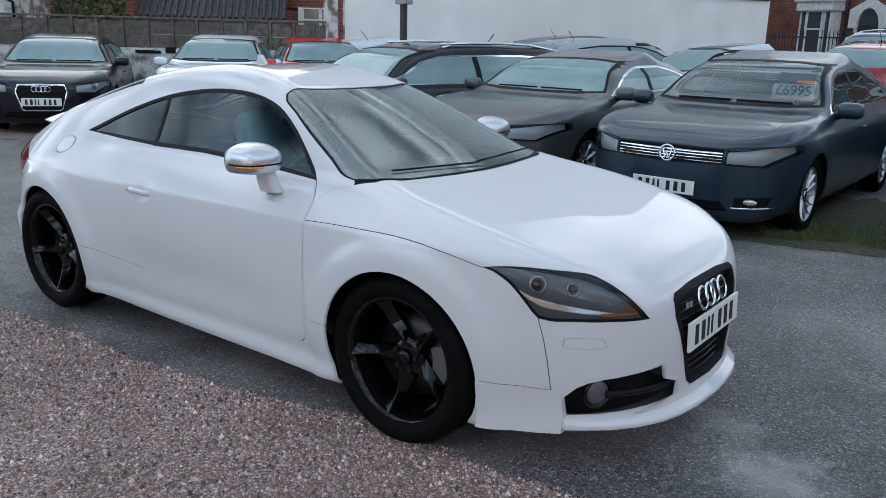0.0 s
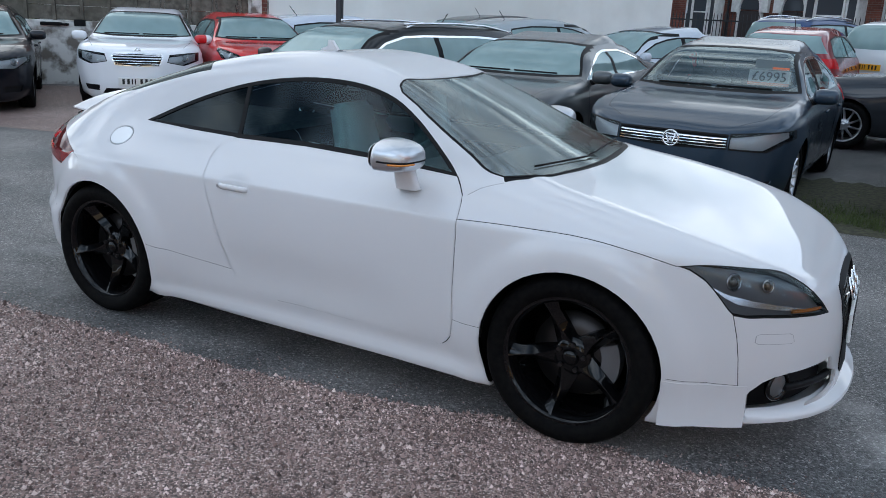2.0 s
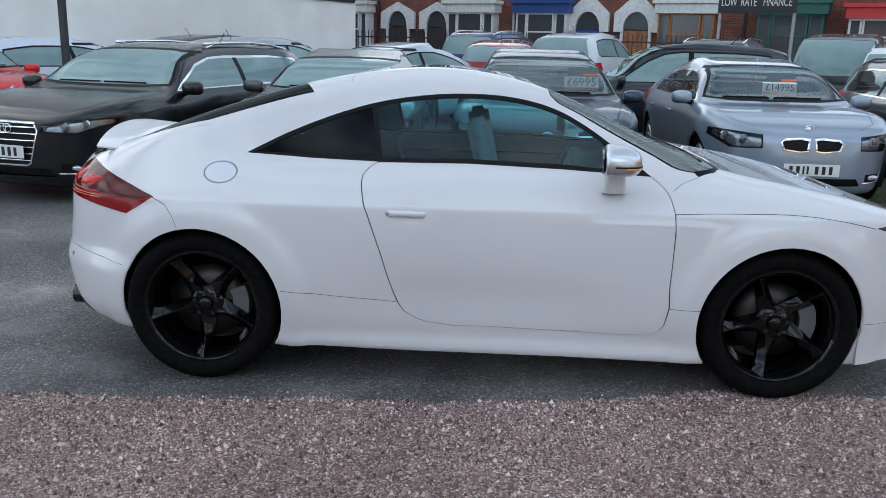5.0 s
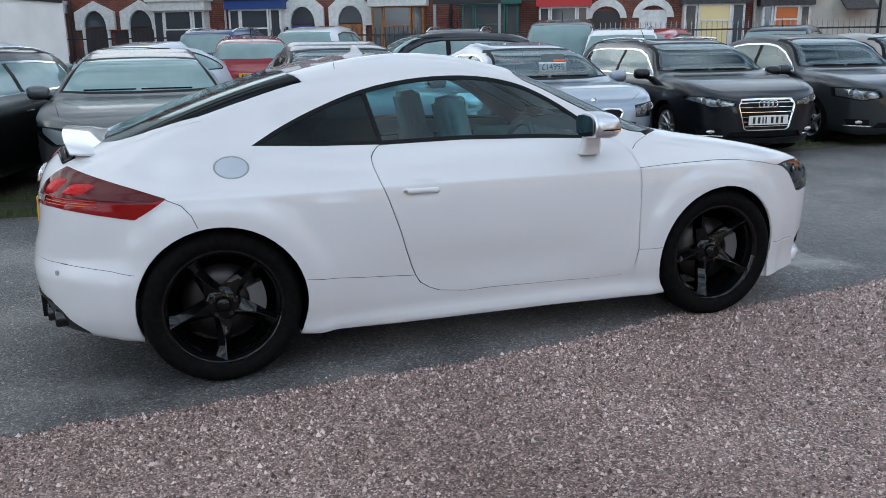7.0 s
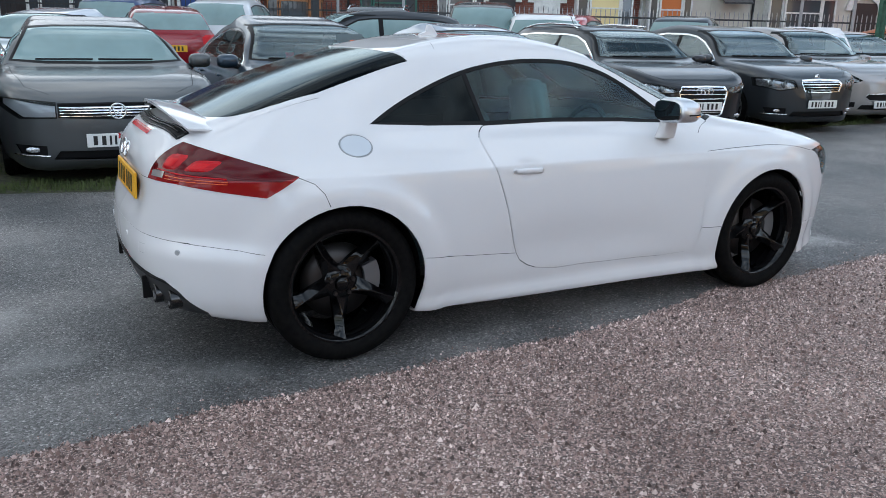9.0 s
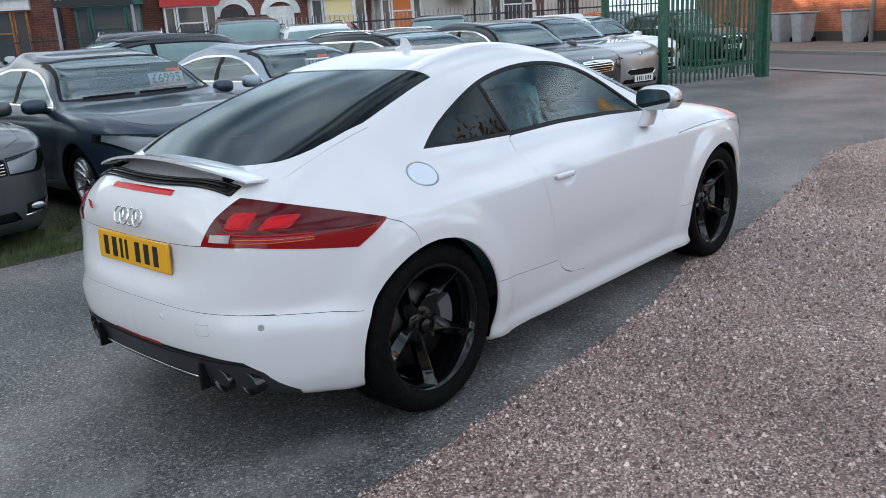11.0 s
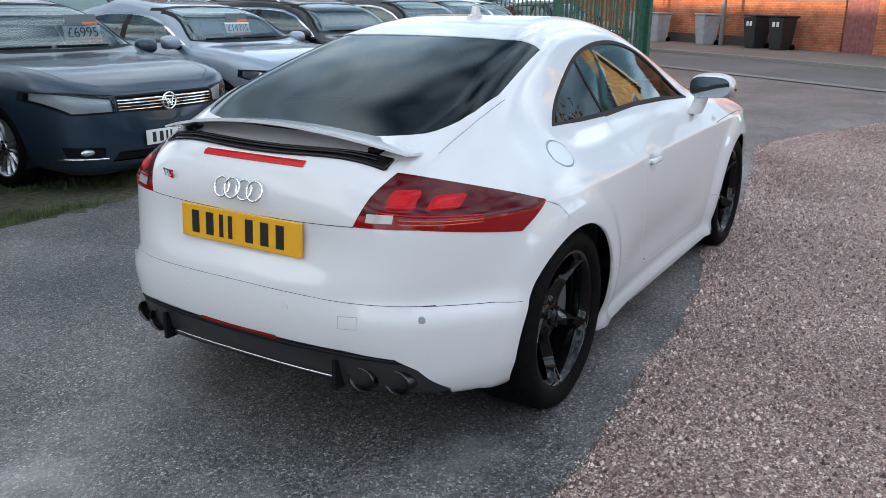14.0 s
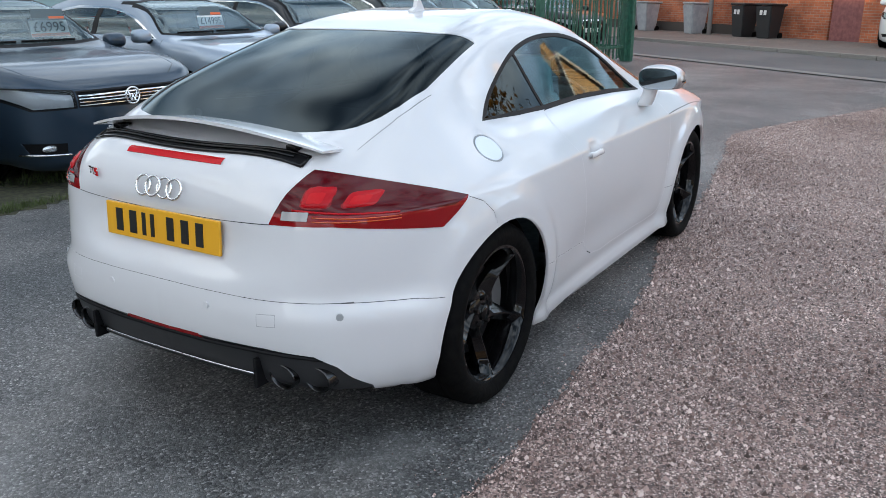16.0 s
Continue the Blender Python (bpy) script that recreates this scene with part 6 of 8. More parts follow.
    if rails:
        for sg in (-1, 1):
            bm = bmesh.new()
            line = [(x, sg * (hw - 0.36), touch(field, x, hw - 0.36, None) + dz) for x, dz in ((head - 0.25, 0.0), (head - 0.40, 0.035), (0.0, 0.04), (rx, 0.035), (tx + 0.55, 0.0))]
            tube(bm, spline(line, 4), 0.016, 8)
            part("roof_rail", bm, CHROME, car, "bright roof rail", True)
    bm = bmesh.new()
    xa = rx + 0.25
    za = touch(field, xa, 0.0, None)
    tube(bm, [(xa, 0, za - 0.01), (xa - 0.14, 0, za + 0.15 if kind != "saloon" else za + 0.05)], 0.006, 6)
    part("aerial", bm, TRIM, car)
    # cards behind the windscreen
    if price:
        zc, (yc, back) = base + 0.15, price_at
        x0 = min(nx - back, touch(field, 1, yc, zc + 0.17) - 0.03)
        m = car.matrix_basis @ pose(x0, yc, zc, 0, 0, 90) @ pose(0, 0, 0, -14)
        price_card(m, price)
    return car


WHEELS = {}


def text_mesh(body, size, m, material, name, parent):
    cu = bpy.data.curves.new(name, "FONT")
    cu.body, cu.size, cu.align_x, cu.align_y, cu.extrude = body, size, "CENTER", "CENTER", 0.0006
    ob = bpy.data.objects.new(name, cu)
    me = bpy.data.meshes.new_from_object(ob)
    bpy.data.objects.remove(ob)
    me.transform(m)
    part_mesh(name, me, material, parent)


def price_card(m, price):
    c = thing("price_card", "white price card with an orange band in a windscreen", "sign", m @ Matrix.Diagonal((0.84, 0.84, 0.84, 1)), "price cards")
    part("stand", boxes(((-0.012, 0.006, -0.30), (0.012, 0.012, 0.05))), TRIM, c)
    part("card", boxes(((-0.22, 0, -0.12), (0.22, 0.004, 0.05))), CARD, c)
    part("orange_band", boxes(((-0.22, -0.002, -0.12), (0.22, 0.0, -0.085))), ORANGE, c)
    part("upper_card", boxes(((-0.17, 0.002, 0.053), (0.20, 0.005, 0.17))), shade("card_slate", (0.10, 0.13, 0.14), 0.6), c)
    part("orange_stripe", boxes(((0.02, -0.002, 0.06), (0.20, 0.001, 0.09))), ORANGE, c)
    text_mesh(price, 0.15 if len(price) < 6 else 0.125, Matrix.Translation((0, -0.003, -0.025)) @ Matrix.Rotation(math.pi / 2, 4, "X"), INK, "price", c)


def park_all():
    # nearest row
    parked("saloon_car", "dark blue-grey saloon with dew on bonnet and roof", "saloon", (0.58, 3.24), -92, (0.026, 0.044, 0.068), GLASS_CLEAR, "bars", 2.71, 0.93, 1.13, 1.82, 1.42, 0.96, 0.74, 2, GLASS_MIST, price="£6995", rim_spokes=14)
    parked("four_door_coupe", "dark grey four-door coupe with misted windscreen", "saloon", (-1.58, 3.42), -91, (0.082, 0.088, 0.092), GLASS_DEW, "bars", 2.71, 0.95, 1.15, 1.855, 1.36, 0.94, 0.72, 2)
    parked("saloon_car", "silver-blue saloon with a kidney grille", "saloon", (3.12, 3.68), -91, (0.27, 0.32, 0.385), GLASS_CLEAR, "kidney", 2.76, 0.78, 0.99, 1.82, 1.39, 0.95, 0.72, 2, GLASS_MIST, price="£14995", price_at=(0.12, 1.5), rim_spokes=10)
    parked("estate_car", "black estate with chrome grille and roof rails", "estate", (5.5, 3.88), -97, (0.008, 0.010, 0.014), GLASS_CLEAR, "slim", 2.82, 0.88, 1.02, 1.84, 1.43, 0.97, 0.73, 2, rails=True)
    parked("saloon_car", "dark grey saloon with a wide chrome grille", "saloon", (7.92, 4.02), -97, (0.035, 0.040, 0.046), GLASS_CLEAR, "twin", 2.87, 0.86, 1.14, 1.85, 1.47, 0.98, 0.75, 2, rim_spokes=5)
    parked("hatchback_car", "silver-grey hatchback parked in a row", "hatch", (10.0, 4.45), -98, (0.30, 0.29, 0.29), GLASS_CLEAR, "swept", 2.65, 0.90, 0.81, 1.82, 1.48, 1.0, 0.76, 1)
    parked("hatchback_car", "white hatchback behind a green steel fence", "hatch", (12.5, 5.3), -98, (0.78, 0.78, 0.79), GLASS_CLEAR, "single", 2.6, 0.87, 0.85, 1.79, 1.45, 0.98, 0.74, 1, metal=0.0)
    parked("estate_car", "black estate with roof rails and misted windscreen", "estate", (-4.25, 2.9), -105, (0.012, 0.013, 0.014), GLASS_DEW, "slim", 2.91, 0.92, 1.1, 1.87, 1.41, 0.96, 0.74, 2, rails=True)
    parked("hatchback_car", "white small hatchback with a misted windscreen", "hatch", (-7.3, 4.8), -46, (0.74, 0.76, 0.79), GLASS_DEW, "twin", 2.51, 0.80, 0.69, 1.74, 1.41, 0.98, 0.80, 1, metal=0.0)
    parked("hatchback_car", "bright red small hatchback", "hatch", (-5.95, 6.3), -36, (0.55, 0.012, 0.016), GLASS_DEW, "swept", 2.49, 0.82, 0.66, 1.72, 1.40, 0.98, 0.80, 1, metal=0.0)
    parked("hatchback_car", "black hatchback with a single-frame chrome grille", "hatch", (-8.4, 2.85), -38, (0.008, 0.010, 0.016), GLASS_DEW, "single", 2.6, 0.87, 0.84, 1.785, 1.37, 0.93, 0.72, 1)


park_all()



# ---- ground and surroundings
def sheet(name, poly, z, material, label, kind="structure"):
    bm = bmesh.new()
    vs = [bm.verts.new((x, y, z)) for x, y in poly]
    f = bm.faces.new(vs)
    f.normal_update()
    if f.normal.z < 0:
        f.normal_flip()
    bmesh.ops.triangulate(bm, faces=bm.faces)
    ob = part(name, bm, material, None)
    return tagged(ob, label, name, "", kind)


def ground():
    xs = np.concatenate([[-400, -150, -60], np.linspace(-30, 40, 36), [70, 160, 400]])
    ys = np.concatenate([[-400, -150, -60, -25, -12, -6], np.linspace(0, 32, 33), [60, 160, 400]])
    bm = bmesh.new()
    vs = [[bm.verts.new((x, y, lie(x, y))) for y in ys] for x in xs]
    for i in range(len(xs) - 1):
        for j in range(len(ys) - 1):
            bm.faces.new((vs[i][j], vs[i + 1][j], vs[i + 1][j + 1], vs[i][j + 1]))
    tagged(part("ground", bm, ASPHALT, None), "dark damp tarmac yard with pale dusty stains", "ground", "", "structure")


def gravel():
    edge = spline([(-14, -2.6), (-6, -1.65), (-2.09, -1.09), (-0.8, -1.02), (0.36, -0.93), (0.9, -0.80), (1.83, -0.75), (2.57, -0.67), (4.2, -0.43), (5.3, -0.27), (6.1, -0.5), (6.6, -0.67), (7.5, -1.05), (10.1, -2.0), (13, -3.0)], 10)
    rng = np.random.RandomState(3)
    edge = np.array([(x, y + rng.normal(0, 0.010)) for x, y in edge])
    sheet("gravel", [*map(tuple, edge), (13, -20), (-14, -20)], 0.004, GRAVEL, "pinkish brown compacted gravel beside the tarmac")
    sheet("gravel", [(-12, 1.0), (-9.2, 2.1), (-6.6, 2.75), (-4.9, 3.3), (-3.6, 3.7), (-3.2, 4.4), (-3.4, 7.5), (-6.2, 9.0), (-8.2, 8.8), (-14, 3.2)], 0.004, GRAVEL, "pinkish gravel under the cars by the old wall")
    # loose stones lying on it, denser where the gravel starts
    n = 330000
    x = rng.uniform(-5.5, 9.5, n)
    top = np.interp(x, edge[:, 0], edge[:, 1])
    y = top + 0.03 - np.abs(rng.exponential(1.5, n)) - rng.uniform(0, 0.04, n)
    spill = rng.rand(n) < 0.009
    y = np.where(spill, top + np.abs(rng.normal(0, 0.12, n)), y)
    r = np.clip(rng.gamma(3.0, 0.00125, n), 0.002, 0.012)
    r = np.where(spill, r * 0.6, r)
    near = np.hypot(x - 1, y + 3.5) < 9
    x, y, r = x[near], y[near], r[near]
    n = len(x)
    shape = np.array([(1, 0, 0), (0.31, 0.95, 0), (-0.81, 0.59, 0), (-0.81, -0.59, 0), (0.31, -0.95, 0), (0.1, 0.05, 1.35)])
    a = rng.uniform(0, 2 * np.pi, n)
    c, s = np.cos(a), np.sin(a)
    jit = rng.uniform(0.6, 1.25, (n, 6, 3))
    p = shape[None] * jit * r[:, None, None]
    v = np.empty((n, 6, 3))
    v[..., 0] = p[..., 0] * c[:, None] - p[..., 1] * s[:, None] + x[:, None]
    v[..., 1] = p[..., 0] * s[:, None] + p[..., 1] * c[:, None] + y[:, None]
    v[..., 2] = p[..., 2] + 0.003
    f = np.array([(0, 1, 5), (1, 2, 5), (2, 3, 5), (3, 4, 5), (4, 0, 5)])
    faces = (f[None] + 6 * np.arange(n)[:, None, None]).reshape(-1, 3)
    me = bpy.data.meshes.new("gravel_stones")
    me.from_pydata(v.reshape(-1, 3).tolist(), [], faces.tolist())
    ob = part_mesh("gravel_stones", me, STONES, None)
    tagged(ob, "loose pink and grey gravel chippings lying on the ground", "gravel", "", "stuff")


def grass():
    """A thin strip of weeds under the noses of the parked row."""
    rng = np.random.RandomState(5)
    vs, fs = [], []
    line = spline([(-3.5, 3.55), (-2.5, 3.45), (-1.0, 3.14), (-0.2, 3.15), (1.27, 3.45), (2.2, 3.66), (4, 3.8), (6, 4.2), (9, 4.6), (11.5, 4.6)], 12)
    for _ in range(34000):
        i = rng.randint(len(line) - 1)
        q = line[i] + (line[i + 1] - line[i]) * rng.rand()
        x, y = q[0], q[1] + 0.02 + abs(rng.normal(0, 0.55))
        if noise.noise((x * 1.3, y * 1.3, 0)) < -0.12:
            continue
        h, w, a = rng.uniform(0.02, 0.075), rng.uniform(0.002, 0.0045), rng.uniform(0, 6.28)
        dx, dy, lx, ly = math.cos(a) * w, math.sin(a) * w, rng.normal(0, 0.02), rng.normal(0, 0.02)
        k = len(vs)
        vs += [(x - dx, y - dy, 0.002), (x + dx, y + dy, 0.002), (x + lx, y + ly, h)]
        fs.append((k, k + 1, k + 2))
    me = bpy.data.meshes.new("grass_blades")
    me.from_pydata(vs, [], fs)
    tagged(part_mesh("grass_blades", me, GRASS, None), "short thin grass and weeds under the parked cars", "grass", "", "stuff")
    edge = [tuple(q) for q in line]
    rng2 = np.random.RandomState(6)
    back = [(x, y + 2.6 + rng2.normal(0, 0.1)) for x, y in edge[::-1]]
    sheet("verge", [(x, y + rng2.normal(0, 0.025)) for x, y in edge] + back, 0.0025, SOIL, "dark mossy earth strip under the parked cars")


def gable():
    g = thing("wall_north", "tall cream rendered gable wall of a building", "wall", None, kind="structure")
    a, b = Vector((-8.5, 9.05, 0)), Vector((-3.4, 19.0, 0))
    d = (b - a).normalized()
    n = Vector((-d.y, d.x, 0))
    bm = bmesh.new()
    prism(bm, [(p.x, p.y) for p in (a, b, b + n * 0.4, a + n * 0.4)], "xy", -0.1, 8.5)
    part("wall", bm, RENDER, g)
    bm = bmesh.new()
    e = a - d * 0.32
    prism(bm, [(p.x, p.y) for p in (e, a - d * 0.004, a + n * 0.35, e + n * 0.35)], "xy", -0.1, 5.2)
    part("brick_strip", bm, OLD_WHITE, g, "flaking whitewashed brick edge")
    bm = bmesh.new()
    prism(bm, [(p.x, p.y) for p in (a - d * 0.14 - n * 0.02, a - d * 0.05 - n * 0.02, a - d * 0.05 + n * 0.01, a - d * 0.14 + n * 0.01)], "xy", 1.0, 4.5)
    part("bare_bricks", bm, BRICK_FAR, g, "bare red bricks showing through render")
    m = Matrix(((d.x, n.x, 0, a.x), (d.y, n.y, 0, a.y), (0, 0, 1, 0), (0, 0, 0, 1)))
    part("dark_sign", box(bmesh.new(), (8.2, -0.06, 2.52), (11.1, 0.0, 3.3), 0.01, m), shade("sign_black", (0.015, 0.016, 0.018), 0.5), g, "black sign board on the wall")
    part("return_wall", boxes(((11.2, 0.4, 0), (11.55, 8.0, 8.5)), m=m), BRICK_FAR, g)
    p = thing("lamp_pole", "dark square steel pole in the yard", "pole", Matrix.Translation((-6.05, 7.9, 0.0)))
    part("shaft", box(bmesh.new(), (-0.045, -0.045, 0), (0.045, 0.045, 1.98), 0.006), IRON, p)
    part("head_box", box(bmesh.new(), (-0.12, -0.10, 1.98), (0.12, 0.10, 2.3), 0.02), POST_GREY, p, "grey box on the pole")


def fence_left():
    o, d = Vector((-8.55, 9.0, 0)), Vector((-0.712, -0.702, 0))
    n = Vector((-d.y, d.x, 0))
    m = Matrix(((d.x, n.x, 0, o.x), (d.y, n.y, 0, o.y), (0, 0, 1, 0), (0, 0, 0, 1)))
    # n points away from the yard for this order of axes
    w = thing("wall_west", "old low wall with flaking whitewash", "wall", m, kind="structure")
    bm = box(bmesh.new(), (0, -0.25, -0.1), (9.5, 0.0, 1.12), 0.01)
    part("masonry", bm, OLD_WHITE, w)
    f = thing("slab_fence", "weathered concrete slab fence on top of an old wall", "fence", m)
    rng = random.Random(4)
    for k in range(15):
        x = 0.46 * k
        part("fence_post", box(bmesh.new(), (x - 0.03, -0.20, 1.12), (x + 0.03, -0.09, 1.66), 0.006), CONCRETE, f)
        for j in range(2):
            z = 1.13 + j * 0.25
            part("fence_panel", box(bmesh.new(), (x + 0.034, -0.165, z), (x + 0.426, -0.125, z + 0.245), 0.005, pose(0, 0, rng.uniform(-0.004, 0.004))), CONCRETE, f)
    part("fence_cap", box(bmesh.new(), (-0.1, -0.20, 1.664), (6.9, -0.09, 1.70), 0.006), CONCRETE, f)
    # loose debris on the wall's top
    for k in range(26):
        x = rng.uniform(0.2, 5.6)
        part("torn_felt", box(bmesh.new(), (x, 0.0 - 0.12, 1.03), (x + rng.uniform(0.1, 0.4), 0.03, 1.03 + rng.uniform(0.03, 0.12)), 0.01, pose(0, 0, 0, rng.uniform(-3, 3))), TRIM, f, "torn black felt hanging over the wall")
    # what stands behind it
    h = thing("outbuilding", "low brick outbuilding with a dark tiled roof", "building", m)
    part("wall", box(bmesh.new(), (1.35, -6.6, 0), (4.5, -3.6, 1.66), 0.01), RENDER, h)
    bm = bmesh.new()
    prism(bm, [(-3.3, 1.66), (-3.3, 1.72), (-6.0, 3.6), (-6.9, 3.3), (-6.9, 3.2)], "yz", 1.25, 4.6)
    part("roof", bm, SLATE, h, "dark tiled lean-to roof")
    for k in range(9):
        y, z = -3.3 - 0.3 * k, 1.745 + 0.209 * k
        bm = bmesh.new()
        for j in range(22):
            x = 1.20 + j * 0.152
            tube(bm, [(x + 0.1, y, z), (x + 0.1, y - 0.31, z + 0.209)], 0.045, 6)
        part("tile_course", bm, SLATE, h)
    part("gable_bricks", box(bmesh.new(), (4.604, -6.5, 0), (4.9, -3.3, 3.6), 0.01), BRICK_FAR, h)
    c = thing("white_cottage", "white painted house with casement windows behind a fence", "house", m)
    part("wall", box(bmesh.new(), (-1.6, -6.5, 0), (1.0, -4.2, 2.05), 0.01), RENDER, c)
    part("upper_wall", box(bmesh.new(), (-2.2, -8.0, 2.05), (3.0, -5.2, 6.0), 0.01), BRICK_FAR, c)
    for x0, x1 in ((-0.55, -0.05), (0.05, 0.42), (0.5, 0.85)):
        wn_ = part("window", boxes(((x0, -4.2, 1.60), (x1, -4.12, 2.02))), HOUSE_GLASS, c)
        part("window_frame", boxes(((x0 - 0.05, -4.2, 1.55), (x0, -4.08, 2.05)), ((x1, -4.2, 1.55), (x1 + 0.05, -4.08, 2.05)), ((x0, -4.2, 1.75), (x1, -4.10, 1.79))), TRIM_WHITE, wn_)
    part("far_wall", box(bmesh.new(), (3.2, -16.0, 0), (14.0, -11.0, 6.5), 0.01), BRICK_FAR, h)
    s = thing("garden_shed", "white rendered outhouse with a drainpipe at the yard's end", "shed", m)
    part("wall", box(bmesh.new(), (6.02, -2.0, 0), (9.4, -0.26, 2.6), 0.01), OLD_WHITE, s)
    bm = bmesh.new()
    tube(bm, [(6.1, -0.20, 1.1), (6.1, -0.20, 1.9), (6.45, -0.20, 2.05)], 0.03, 8)
    part("drainpipe", bm, TRIM, s, smooth=True)
    bush((-14.0, 6.95, 0), 0.95, 2.25, 11)
    return m


def bush(at, r, h, seed):
    rng = np.random.RandomState(seed)
    t = thing("bush", "dark green evergreen bush behind a fence", "bush", Matrix.Translation(at))
    bm = bmesh.new()
    for k in range(7):
        a = rng.uniform(0, 6.28)
        tube(bm, [(0, 0, 0), (0.3 * math.cos(a), 0.3 * math.sin(a), h * 0.4), (0.7 * r * math.cos(a), 0.7 * r * math.sin(a), h * 0.75)], 0.05, 6, r2=0.015)
    part("stems", bm, SOIL, t)
    n = 5200
    u = rng.normal(0, 1, (n, 3))
    u /= np.linalg.norm(u, axis=1)[:, None]
    lump = 1 + 0.22 * np.sin(u[:, 0] * 7 + seed) * np.cos(u[:, 1] * 6) + 0.15 * np.sin(u[:, 2] * 11)
    p = u * (rng.uniform(0.6, 1, n) ** 0.5 * lump)[:, None] * (r, r, h * 0.42) + (0, 0, h * 0.6)
    a = rng.normal(0, 1, (n, 3))
    b = rng.normal(0, 1, (n, 3))
    a *= (0.05 / np.linalg.norm(a, axis=1))[:, None]
    b *= (0.03 / np.linalg.norm(b, axis=1))[:, None]
    v = np.stack([p - a, p + b, p + a, p - b], 1).reshape(-1, 3)
    me = bpy.data.meshes.new("leaves")
    me.from_pydata(v.tolist(), [], (np.arange(n)[:, None] * 4 + np.arange(4)).tolist())
    part_mesh("leaves", me, LEAF, t)


def brick_mat(name, c1, c2, mortar, scale=1.0):
    """Brickwork at true size on walls that are built along their local x axis."""
    m = shade(name, c1, 0.85)
    n, l = m.node_tree.nodes, m.node_tree.links
    b = n["Principled BSDF"]
    co, sp, cb, br = n.new("ShaderNodeTexCoord"), n.new("ShaderNodeSeparateXYZ"), n.new("ShaderNodeCombineXYZ"), n.new("ShaderNodeTexBrick")
    ad = n.new("ShaderNodeMath")
    ad.operation = "ADD"
    l.new(co.outputs["Object"], sp.inputs["Vector"])
    l.new(sp.outputs["X"], ad.inputs[0])
    l.new(sp.outputs["Y"], ad.inputs[1])
    l.new(ad.outputs["Value"], cb.inputs["X"])
    l.new(sp.outputs["Z"], cb.inputs["Y"])
    l.new(cb.outputs["Vector"], br.inputs["Vector"])
    br.inputs["Scale"].default_value = 1.0
    br.inputs["Brick Width"].default_value, br.inputs["Row Height"].default_value = 0.225, 0.075
    br.inputs["Mortar Size"].default_value = 0.007
    br.inputs["Color1"].default_value, br.inputs["Color2"].default_value, br.inputs["Mortar"].default_value = (*c1, 1), (*c2, 1), (*mortar, 1)
    no, mx, rp = n.new("ShaderNodeTexNoise"), n.new("ShaderNodeMix"), n.new("ShaderNodeValToRGB")
    no.inputs["Scale"].default_value, no.inputs["Detail"].default_value = 1.7, 8
    rp.color_ramp.elements[0].position, rp.color_ramp.elements[1].position = 0.4, 0.7
    mx.data_type, mx.blend_type = "RGBA", "MULTIPLY"
    mx.inputs["B"].default_value = (0.55, 0.5, 0.48, 1)
    l.new(co.outputs["Object"], no.inputs["Vector"])
    l.new(no.outputs["Fac"], rp.inputs["Fac"])
    l.new(rp.outputs["Color"], mx.inputs["Factor"])
    l.new(br.outputs["Color"], mx.inputs["A"])
    l.new(mx.outputs["Result"], b.inputs["Base Color"])
    bu = n.new("ShaderNodeBump")
    bu.inputs["Strength"].default_value, bu.inputs["Distance"].default_value = 0.6, 0.01
    bu.invert = True
    l.new(br.outputs["Fac"], bu.inputs["Height"])
    l.new(bu.outputs["Normal"], b.inputs["Normal"])
    return m


BRICK_FAR = brick_mat("brickwork", (0.23, 0.066, 0.040), (0.15, 0.046, 0.032), (0.20, 0.15, 0.125))
BRICK_ORANGE = brick_mat("orange_brickwork", (0.50, 0.15, 0.065), (0.36, 0.105, 0.05), (0.36, 0.25, 0.19))
# brick with the low sun's gold put into its colour
BRICK_SUN_TINT = brick_mat("sun_tinted_brickwork", (0.80, 0.52, 0.26), (0.70, 0.43, 0.2), (0.7, 0.55, 0.38))
GOLD_LEAF = grain(shade("autumn_leaf", (0.30, 0.16, 0.03), 0.7), (0.16, 0.10, 0.02), (0.42, 0.22, 0.04), 3)
CREAM = grain(shade("cream_render", (0.6, 0.57, 0.5), 0.9), (0.5, 0.47, 0.41), (0.62, 0.59, 0.53), 1.5, 8, 0.1, 30)
BLUE_WOOD = shade("blue_paint", (0.02, 0.06, 0.22), 0.5)
BROWN_WOOD = grain(shade("brown_wood", (0.3, 0.12, 0.04), 0.5), (0.22, 0.085, 0.03), (0.36, 0.15, 0.05), 8)
GREEN_WOOD = shade("green_paint", (0.02, 0.10, 0.08), 0.5)
RED_WOOD = shade("red_paint", (0.5, 0.03, 0.03), 0.5)
DOOR_DARK = shade("door_dark", (0.03, 0.025, 0.025), 0.5)
STONES = grain(shade("chippings", (0.3, 0.24, 0.22), 0.8), (0.11, 0.082, 0.078), (0.50, 0.41, 0.38), 45, 3)
_n, _l = STONES.node_tree.nodes, STONES.node_tree.links
_g, _r = _n.new("ShaderNodeNewGeometry"), _n.new("ShaderNodeValToRGB")
for _p, _c in ((0.0, (0.045, 0.033, 0.03)), (0.35, (0.15, 0.105, 0.094)), (0.6, (0.27, 0.198, 0.18)), (0.8, (0.37, 0.29, 0.265)), (1.0, (0.64, 0.57, 0.54))):
    _e = _r.color_ramp.elements.new(_p) if 0 < _p < 1 else _r.color_ramp.elements[0 if _p == 0 else len(_r.color_ramp.elements) - 1]
    _e.color = (*_c, 1)
_l.new(_g.outputs["Random Per Island"], _r.inputs["Fac"])
_l.new(_r.outputs["Color"], _n["Principled BSDF"].inputs["Base Color"])
damp(STONES, 0.55, (0.98, 0.89, 0.86))


